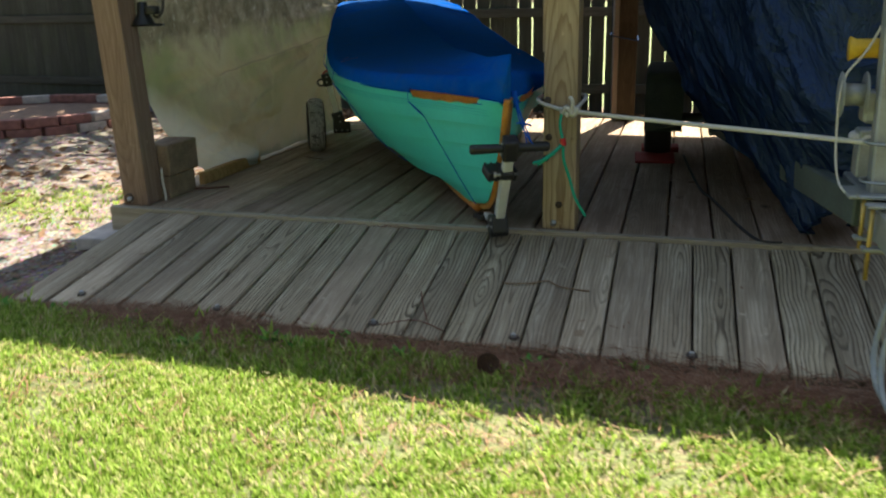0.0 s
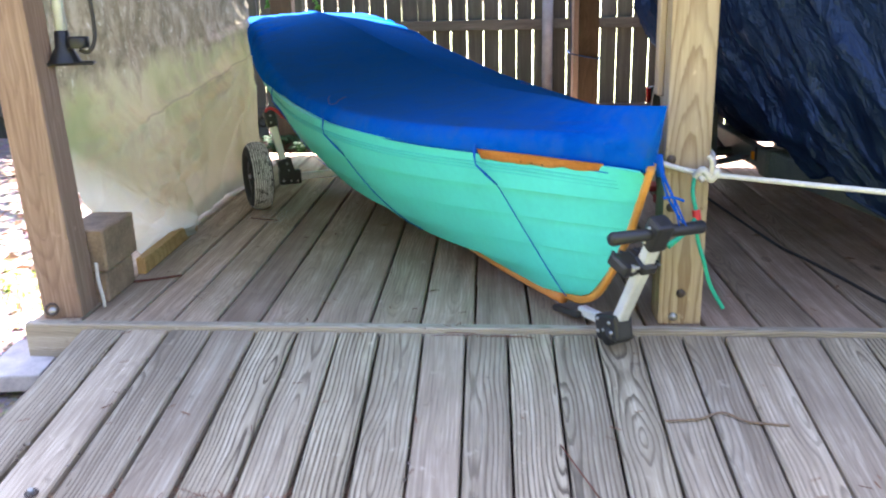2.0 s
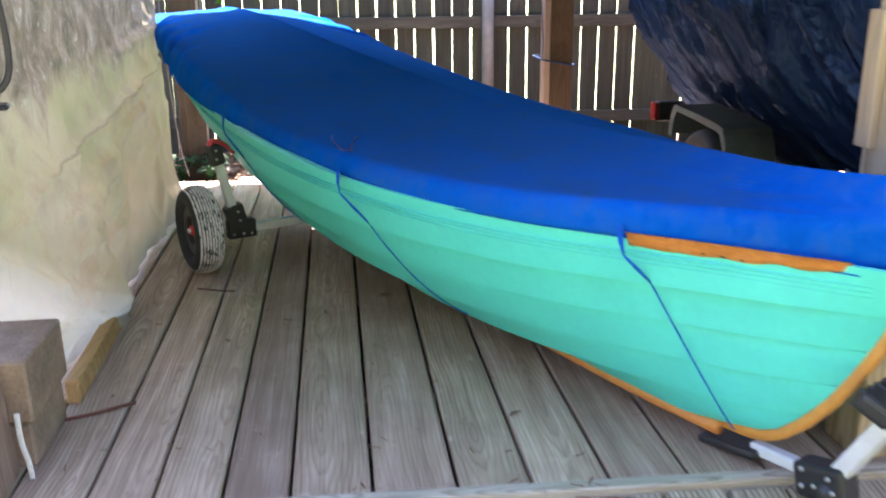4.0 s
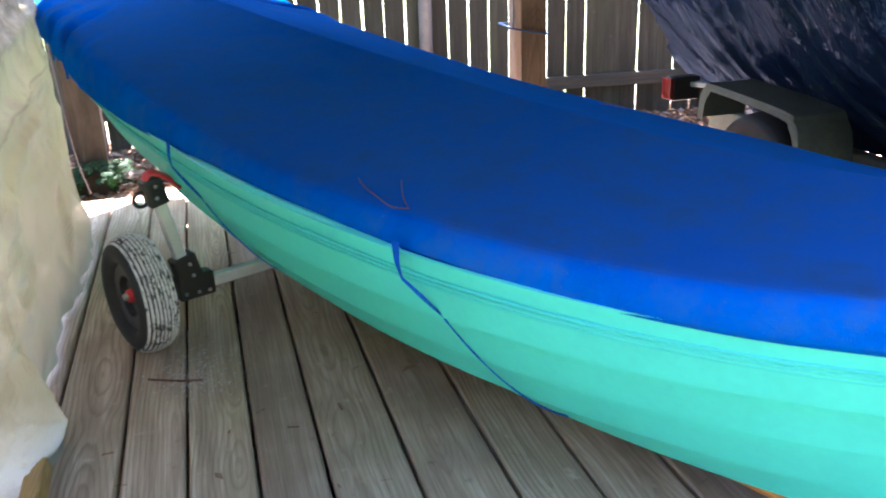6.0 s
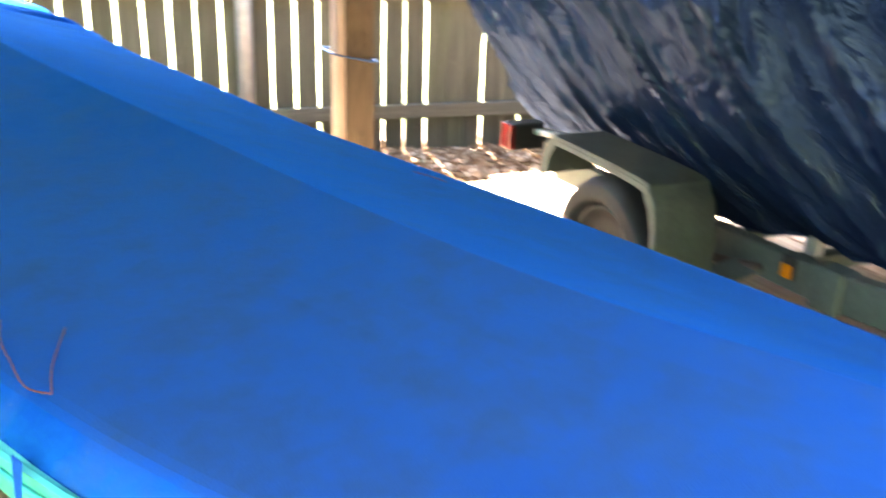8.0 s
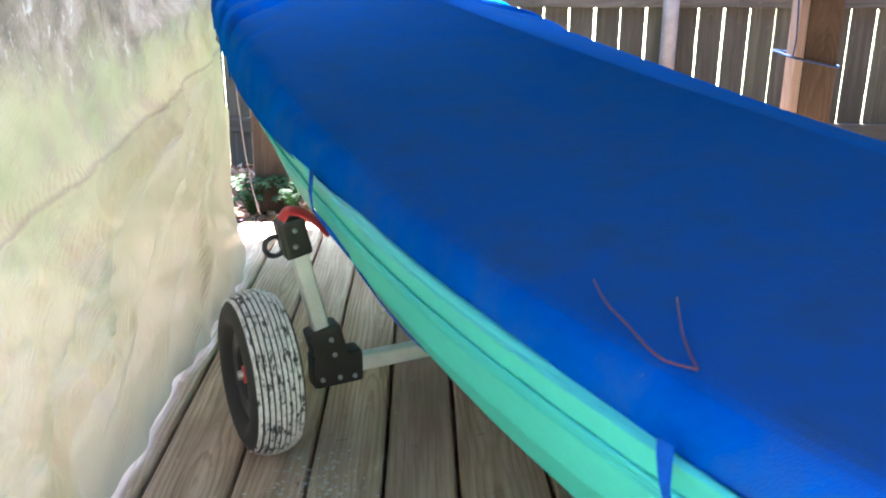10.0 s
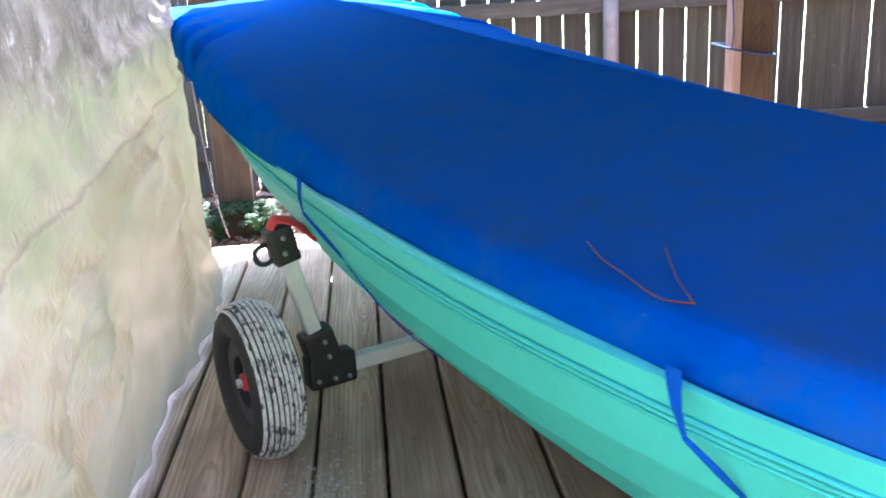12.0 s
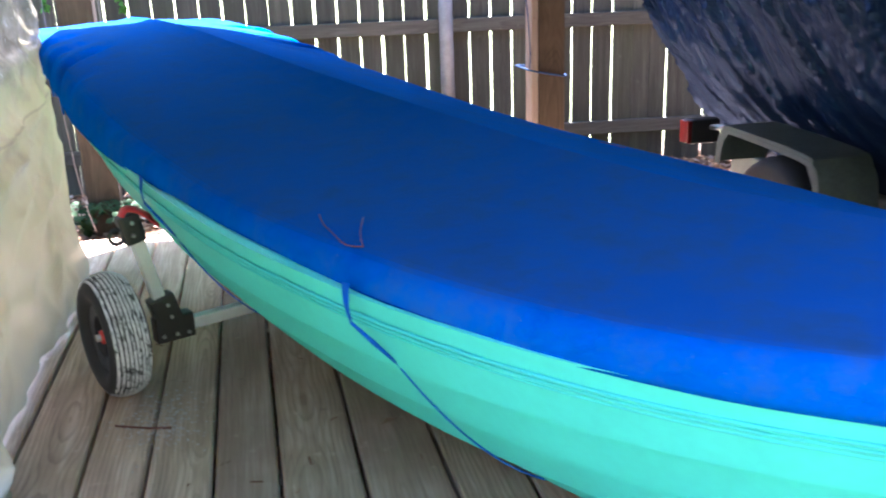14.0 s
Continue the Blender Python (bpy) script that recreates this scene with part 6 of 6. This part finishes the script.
def scatter(n, where, shape, mat, name, label, category, seed=3):
    rng = np.random.default_rng(seed)
    verts, faces = [], []
    for _ in range(n):
        x, y = where(rng)
        vs, fs = shape(rng)
        k = len(verts)
        a = rng.uniform(0, 2 * math.pi)
        c, s = math.cos(a), math.sin(a)
        zg = 0.03 * noise.noise(Vector((x * 0.9, y * 0.9, 0)))
        verts += [(x + c * u - s * v, y + s * u + c * v, zg + w) for u, v, w in vs]
        faces += [tuple(k + i for i in f) for f in fs]
    stuff_mesh(name, verts, faces, mat, label, category)


def pebble(r):
    a, b, c = r.uniform(0.006, 0.02), r.uniform(0.006, 0.015), r.uniform(0.003, 0.009)
    vs = [(a, 0, 0.2 * c), (0.3 * a, b, 0.3 * c), (-0.8 * a, 0.7 * b, 0.1 * c), (-a, -0.4 * b, 0.2 * c), (0.2 * a, -b, 0.3 * c), (0.1 * a, 0.1 * b, c)]
    return vs, [(0, 1, 5), (1, 2, 5), (2, 3, 5), (3, 4, 5), (4, 0, 5)]


def leaf(r):
    L, w = r.uniform(0.025, 0.06), r.uniform(0.010, 0.024)
    t, u, cup = r.uniform(-0.012, 0.02), r.uniform(-0.01, 0.015), r.uniform(-0.01, 0.012)
    z = r.uniform(0.006, 0.03)
    return [(-L, 0, z + u), (-0.2 * L, w, z + t + cup), (L, 0, z - u), (0.1 * L, -w, z - t + cup), (0, 0, z)], [(0, 4, 1), (1, 4, 2), (2, 4, 3), (3, 4, 0)]


def straw(r):
    L = r.uniform(0.04, 0.11)
    z, w = r.uniform(0.004, 0.022), 0.0016
    c = r.uniform(-0.02, 0.02)
    return [(-L, -w, z), (-L, w, z), (0, c + w, z + 0.004), (0, c - w, z + 0.004), (L, w, z - 0.002), (L, -w, z - 0.002)], [(0, 1, 2, 3), (3, 2, 4, 5)]


scatter(9000, lambda r: (-2.75 - 2.9 * r.random() ** 1.3, r.uniform(3.2, 8.6)), pebble, M_PEBBLE, "gravel", "pale shelly gravel beside the deck", "gravel")
scatter(12500, lambda r: (r.uniform(-4.6, 3.2), 7.62 + 1.7 * r.random() ** 0.9), leaf, M_LEAF, "leaf_litter", "dry brown leaves between deck and fence", "leaves")
scatter(900, lambda r: (r.uniform(-6.0, -2.8), r.uniform(3.4, 8.8)), leaf, M_LEAF, "fallen_leaves", "scattered dead leaves on the gravel", "leaves", 8)
scatter(4600, lambda r: (r.uniform(-3.0, 1.3), 3.02 + r.normal(0, 0.085)), straw, M_STRAW, "pine_straw", "reddish pine straw along the foot of the ramp", "pine straw")
scatter(900, lambda r: (r.uniform(-3.4, 1.5), 3.02 - 0.85 * r.random() ** 1.8), straw, M_STRAW, "loose_straw", "loose pine needles in the grass", "pine straw", 9)
scatter(700, lambda r: (-6.85 + r.normal(0, 0.45), 7.5 + r.normal(0, 0.45)), leaf, M_LEAF, "bed_mulch", "brown mulch inside the brick ring", "mulch", 12)

# ---- brick ring round the flower bed ----
M_BRICKR = plain("weathered red edging block", (0.27, 0.12, 0.10), 0.9, 0, 0.25, 18, 0.4)
M_BRICKP = plain("pale edging block", (0.46, 0.40, 0.36), 0.9, 0, 0.2, 18, 0.4)
bed = thing("edging_ring", "round flower bed edged with two courses of red and pale blocks", "flower bed", pose(-6.85, 7.5, 0))
me_r, me_p = mesh_of(box(0.29, 0.13, 0.085, 0.012, 2), "block"), mesh_of(box(0.29, 0.13, 0.085, 0.012, 2), "block")
me_r.materials.append(M_BRICKR), me_p.materials.append(M_BRICKP)
for course in range(2):
    for k in range(24):
        a = 2 * math.pi * (k + 0.5 * course) / 24
        part("block", me_p if random.random() < 0.3 else me_r, None, bed, m=pose(1.15 * math.cos(a), 1.15 * math.sin(a), 0.035 + 0.088 * course, 0, 0, math.degrees(a) + 90 + random.uniform(-3, 3)))
bm = bmesh.new()
bmesh.ops.create_cone(bm, cap_ends=True, segments=40, radius1=1.12, radius2=1.0, depth=0.1, matrix=Matrix.Translation((0, 0, 0.03)))
M_MULCH = plain("brown mulch soil", (0.24, 0.15, 0.105), 0.95, 0, 0.3, 30, 0.6)
part("soil", bm, M_MULCH, bed, "brown mulch")

# paving slab by the ramp
M_SLAB = plain("pale concrete slab", (0.50, 0.46, 0.43), 0.9, 0, 0.15, 14, 0.3)
tagged(part("paving_slab", box(0.20, 0.34, 0.06, 0.008, 2), M_SLAB, m=pose(-2.70, 3.90, 0.035, 0, 0, 12)), "pale concrete slab beside the ramp", "paving slab")

# ---- fern by the back post ----
def build_fern(x, y, label):
    fern = thing("fern", label, "plant", pose(x, y, 0.0))
    rng = np.random.default_rng(4)
    for k in range(11):
        a = 2 * math.pi * k / 11 + rng.uniform(-0.2, 0.2)
        L, hgt = rng.uniform(0.08, 0.15), rng.uniform(0.10, 0.19)
        verts, faces = [], []
        pts = [Vector((math.cos(a) * L * t, math.sin(a) * L * t, 0.02 + hgt * math.sin(t * 2.1))) for t in [i / 9 for i in range(10)]]
        side = Vector((-math.sin(a), math.cos(a), 0))
        verts = [tuple(p) for p in pts]
        for i in range(1, 10):
            for sg in (-1, 1):
                w = 0.038 * math.sin(math.pi * (0.1 + 0.85 * i / 10)) + 0.008
                p, f = pts[i], (pts[i] - pts[i - 1]).normalized()
                n0 = len(verts)
                verts += [tuple(p + side * sg * w - Vector((0, 0, 0.012))), tuple(p + side * sg * w * 0.5 - f * 0.014)]
                faces.append((i, n0, n0 + 1, i - 1))
        me = bpy.data.meshes.new("frond")
        me.from_pydata(verts, [], faces)
        me.materials.append(M_FERN)
        part("frond", me, None, fern)
    return fern


build_fern(-3.13, 7.98, "small green fern growing behind the deck")
build_fern(-2.94, 8.02, "low green fern beside the back post")


# ---- shade tree behind the fence, spreading over the gravel ----
M_BARK = plain("grey bark", (0.13, 0.10, 0.08), 0.95, 0, 0.3, 12, 0.6)
M_CROWN = island_material("oak leaves", [(0.0, (0.035, 0.075, 0.02)), (0.6, (0.06, 0.12, 0.03)), (1.0, (0.10, 0.16, 0.045))], 0.6, 0.35)


def build_tree(x, y, spread, low, high, leaves, seed):
    rng = np.random.default_rng(seed)
    tree = thing("shade_tree", "broad leafy tree behind the fence shading the gravel", "tree", pose(x, y, 0))
    trunk = curve([(0, 0, -0.1), (0.08, -0.05, 1.4), (-0.05, 0.05, 2.8), (0.1, -0.1, low + 0.3)], 5)
    part("trunk", tube(trunk, 0.2, 12, radii=[0.26 - 0.012 * i for i in range(len(trunk))]), M_BARK, tree, "", True)
    tips = []
    for k in range(9):
        cx, cy = spread[0] + rng.uniform(-1, 1) * spread[2], spread[1] + rng.uniform(-1, 1) * spread[3]
        end = Vector((cx - x, cy - y, rng.uniform(low + 0.5, high)))
        a = Vector((0.1, -0.1, low * rng.uniform(0.75, 1.0)))
        line = curve([a, a.lerp(end, 0.5) + Vector((0, 0, 0.5)), end], 6)
        part("limb", tube(line, 0.08, 8, radii=[0.11 - 0.0065 * i for i in range(len(line))]), M_BARK, tree, "", True)
        tips += line[4:]
    verts, faces = [], []
    for k in range(leaves):
        c = tips[int(rng.integers(len(tips)))] + Vector((rng.normal(0, 0.6), rng.normal(0, 0.6), rng.normal(0, 0.35)))
        u = Vector((rng.normal(), rng.normal(), rng.normal() * 0.5)).normalized()
        v = u.cross(Vector((rng.normal(), rng.normal(), rng.normal()))).normalized()
        s0 = rng.uniform(0.06, 0.13)
        n0 = len(verts)
        verts += [tuple(c - u * s0), tuple(c + v * s0 * 0.45), tuple(c + u * s0), tuple(c - v * s0 * 0.45)]
        faces.append((n0, n0 + 1, n0 + 2, n0 + 3))
    me = bpy.data.meshes.new("crown")
    me.from_pydata(verts, [], faces)
    me.materials.append(M_CROWN)
    tagged(part("crown", me, None, tree), kind="stuff")


build_tree(-7.6, 10.9, (-5.6, 7.6, 2.0, 2.4), 3.6, 5.6, 4800, 21)


# a tall dark wall far behind the lawn, unseen, added to cut low sky light
M_YARD = wood("dark boards of the added wall", (0.03, 0.03, 0.02), (0.06, 0.065, 0.04), (0.09, 0.095, 0.06), axis="Z", knots=False)
tagged(part("wall_south", box(40.0, 0.2, 9.0, 0.02, 1), M_YARD, m=pose(-1.0, -9.0, 4.5)), "tall dark wall, unseen, added to block low sky light", "wall", kind="structure")


# ---- fixings and small litter on the ramp and deck ----
def ramp_top(x, y):
    return 0.175 + (y - front_y(x)) * 0.1802


for x, y in ((-1.57, 3.14), (-0.93, 3.17), (-0.41, 3.19), (0.18, 3.21), (-2.20, 3.12)):
    m0 = Matrix.Translation((x, y, ramp_top(x, y))) @ pose(0, 0, 0, SLOPE, 0, random.uniform(0, 90))
    bl = part("bolt", lathe([(0.0005, 0.016), (0.006, 0.016), (0.009, 0.013), (0.0095, 0.004), (0.009, 0.001)], 6), M_METAL, ramp_floor, "rusty lag bolt with a washer", m=m0)
    part("washer", lathe([(0.008, 0.0035), (0.018, 0.0035), (0.0185, 0.002), (0.0185, 0.0)], 20), M_RUST, bl, soft=True)


def flat_leaf(r):
    L, w = r.uniform(0.016, 0.03), r.uniform(0.008, 0.014)
    t = r.uniform(0.0, 0.008)
    return [(-L, 0, 0.001), (-0.2 * L, w, 0.002 + t), (L, 0, 0.002), (0.1 * L, -w, 0.003 + t), (0, 0, 0.001)], [(0, 4, 1), (1, 4, 2), (2, 4, 3), (3, 4, 0)]


rng = np.random.default_rng(31)
for x, y in ((0.31, 4.86), (0.16, 4.50), (0.02, 5.2), (-1.32, 4.35), (-2.2, 4.9), (-1.7, 5.3)):
    vs, fs = flat_leaf(rng)
    me = bpy.data.meshes.new("dead_leaf")
    me.from_pydata(vs, [], fs)
    me.materials.append(M_LEAF)
    tagged(part("dead_leaf", me, None, m=pose(x, y, ZD + 0.003, 0, 0, rng.uniform(0, 360))), "small pale dead leaf on the deck planks", "leaf", "leaves on the deck")


def scatter_at(n, where, shape, mat, name, label, category, seed):
    """Small litter laid on the boards at given heights."""
    r = np.random.default_rng(seed)
    verts, faces = [], []
    for _ in range(n):
        x, y, z = where(r)
        vs, fs = shape(r)
        k, a = len(verts), r.uniform(0, 2 * math.pi)
        c, s = math.cos(a), math.sin(a)
        verts += [(x + c * u - s * v, y + s * u + c * v, z + w) for u, v, w in vs]
        faces += [tuple(k + i for i in f) for f in fs]
    stuff_mesh(name, verts, faces, mat, label, category)


def small_pebble(r):
    vs, fs = pebble(r)
    return [(u * 0.42, v * 0.42, w * 0.8) for u, v, w in vs], fs


def in_gap(r):
    x0 = RAMP_TOP[1 + int(8 * r.random() ** 1.8)]
    t = r.random()
    x, y = x0 + foot_shift(x0) * t, front_y(x0) - 0.84 * t
    return x + r.normal(0, 0.003), y, ramp_top(x, y) - 0.004


scatter_at(46, in_gap, small_pebble, M_PEBBLE, "gap_pebbles", "small white pebbles caught between the ramp planks", "pebbles", 41)


def flake(r):
    a, b = r.uniform(0.002, 0.007), r.uniform(0.002, 0.005)
    return [(-a, 0, 0.0008), (0, b, 0.001), (a, 0, 0.0008), (0, -b, 0.001)], [(0, 1, 2, 3)]


M_DUST = island_material("pale dried dust", [(0.0, (0.34, 0.29, 0.24)), (1.0, (0.60, 0.55, 0.49))], 0.95)
scatter_at(420, lambda r: (-2.30 + r.normal(0, 0.05), 5.42 + r.normal(0, 0.09), ZD + 0.002), flake, M_DUST, "dust", "pale dust crumbled off the dolly's tyre", "dust", 43)


def crumb(r):
    L, w = r.uniform(0.006, 0.02), r.uniform(0.0012, 0.003)
    return [(-L, -w, 0.001), (-L, w, 0.002), (L, w, 0.002), (L, -w, 0.001)], [(0, 1, 2, 3)]


def on_boards(r):
    x, y = r.uniform(-2.5, 1.6), r.uniform(3.2, 7.2)
    return x, y, (ramp_top(x, y) + 0.002 if y < front_y(x) - 0.02 else ZD + 0.003 if y > front_y(x) + 0.05 else ZD + 0.008)


scatter_at(420, on_boards, crumb, M_STRAW, "needle_litter", "bits of dry needles and bark on the boards", "litter", 47)
twig("twig", "reddish dry stalks lying on the foot of the ramp", [(-0.84, 3.42, ramp_top(-0.84, 3.42) + 0.004), (-0.80, 3.33, ramp_top(-0.8, 3.33) + 0.012), (-0.74, 3.22, ramp_top(-0.74, 3.22) + 0.006)], 0.0022, M_NEEDLE)
twig("twig", "reddish dry stalks lying on the foot of the ramp", [(-0.90, 3.16, ramp_top(-0.9, 3.16) + 0.003), (-0.78, 3.20, ramp_top(-0.78, 3.20) + 0.014), (-0.66, 3.17, ramp_top(-0.66, 3.17) + 0.004)], 0.0022, M_NEEDLE)

# ---- fresh weeds at the foot of the ramp ----
M_WEED = island_material("fresh weed leaves", [(0.0, (0.06, 0.20, 0.03)), (0.6, (0.12, 0.34, 0.06)), (1.0, (0.22, 0.44, 0.10))], 0.55, 0.3)


def build_weed(x, y, tall, seed):
    r = np.random.default_rng(seed)
    verts, faces = [], []
    for k in range(int(r.integers(12, 22))):
        a, L = r.uniform(0, 2 * math.pi), tall * r.uniform(0.6, 1.2)
        up = r.uniform(0.25, 1.1)
        d, side = Vector((math.cos(a), math.sin(a), up)).normalized(), Vector((-math.sin(a), math.cos(a), 0))
        w, n0 = L * r.uniform(0.14, 0.24), len(verts)
        p0 = Vector((r.normal(0, 0.014), r.normal(0, 0.014), 0))
        verts += [tuple(p0), tuple(p0 + d * L * 0.5 + side * w), tuple(p0 + d * L - Vector((0, 0, 0.15 * L))), tuple(p0 + d * L * 0.5 - side * w)]
        faces.append((n0, n0 + 1, n0 + 2, n0 + 3))
    me = bpy.data.meshes.new("weed")
    me.from_pydata(verts, [], faces)
    me.materials.append(M_WEED)
    tagged(part("weed", me, None, m=pose(x, y, 0.004)), "small bright green weed at the foot of the ramp", "weed", "weeds by the ramp", "stuff")


for k, (x, y, h) in enumerate(((-1.84, 3.03, 0.05), (-1.0, 3.06, 0.045), (-2.20, 3.0, 0.05), (-1.78, 2.93, 0.055), (-1.22, 2.95, 0.06), (-1.10, 2.93, 0.05), (-0.75, 2.98, 0.05), (-0.3, 3.04, 0.05), (0.02, 3.08, 0.055), (0.3, 3.06, 0.05), (-2.45, 2.95, 0.06), (-1.5, 2.85, 0.06))):
    build_weed(x, y, h, 60 + k)


def build_cone(x, y):
    """A fallen pine cone: an egg of open woody scales."""
    bm = bmesh.new()
    for k in range(70):
        h = (k + 0.5) / 70
        a, r = k * 2.39996, 0.030 * math.sin(math.pi * (0.12 + 0.80 * h)) ** 0.8
        c, sn = math.cos(a), math.sin(a)
        base, tip = Vector((c * r * 0.35, sn * r * 0.35, 0.075 * h)), Vector((c * r * 1.25, sn * r * 1.25, 0.075 * h + 0.010))
        side = Vector((-sn, c, 0)) * (0.0075 * (0.5 + r / 0.03))
        top = [bm.verts.new(p) for p in (base - side * 0.5, base.lerp(tip, 0.75) - side, tip, base.lerp(tip, 0.75) + side, base + side * 0.5)]
        low = bm.verts.new(base.lerp(tip, 0.8) - Vector((0, 0, 0.005)))
        bm.faces.new(top)
        for p, q in zip(top, top[1:]):
            bm.faces.new((q, p, low))
    M_CONE = plain("dark woody cone scales", (0.10, 0.055, 0.035), 0.9, 0, 0.3, 60, 0.3)
    tagged(part("pine_cone", bm, M_CONE, m=pose(x, y, 0.028, 78, 0, 40)), "dry brown pine cone on the soil below the ramp", "pine cone")


build_cone(-0.45, 2.96)


# ---- vine hanging over the fence by the corner post ----
def build_vine(x, y, z, n, seed):
    rng = random.Random(seed)
    vine = thing("vine", "small bright green vine sprig hanging by the corner post", "plant", pose(x, y, z), group="vine sprigs")
    line = curve([(0, 0, 0.75), (0.03, -0.01, 0.35), (-0.01, -0.015, 0.1), (0.02, -0.02, -0.04)], 6)
    part("stem", tube(line, 0.0025, 6), M_WEED, vine, soft=True)
    for k in range(n):
        p = line[min(len(line) - 1, int(len(line) * (0.25 + 0.75 * k / n)))]
        a, dip, ln = rng.uniform(0, 2 * math.pi), rng.uniform(0.3, 1.1), rng.uniform(0.045, 0.075)
        d = Vector((math.cos(a), 0.4 * math.sin(a) - 0.2, -dip)).normalized() * ln
        s = d.cross(Vector((0, 1, 0.3))).normalized() * ln * 0.36
        up = s.cross(d).normalized() * 0.008
        bm = bmesh.new()
        base, tip = bm.verts.new(p), bm.verts.new(p + d)
        l1, m1, r1 = bm.verts.new(p + d * 0.38 - s + up), bm.verts.new(p + d * 0.45 - up), bm.verts.new(p + d * 0.38 + s + up)
        for f in ((base, l1, m1), (base, m1, r1), (l1, tip, m1), (m1, tip, r1)):
            bm.faces.new(f)
        bmesh.ops.solidify(bm, geom=list(bm.faces), thickness=0.0006)
        part("leaf", bm, M_WEED, vine)


for k, (x, z) in enumerate(((-3.43, 1.24), (-3.36, 1.30), (-2.99, 1.22))):
    build_vine(x, 8.90, z, 13, 300 + k)
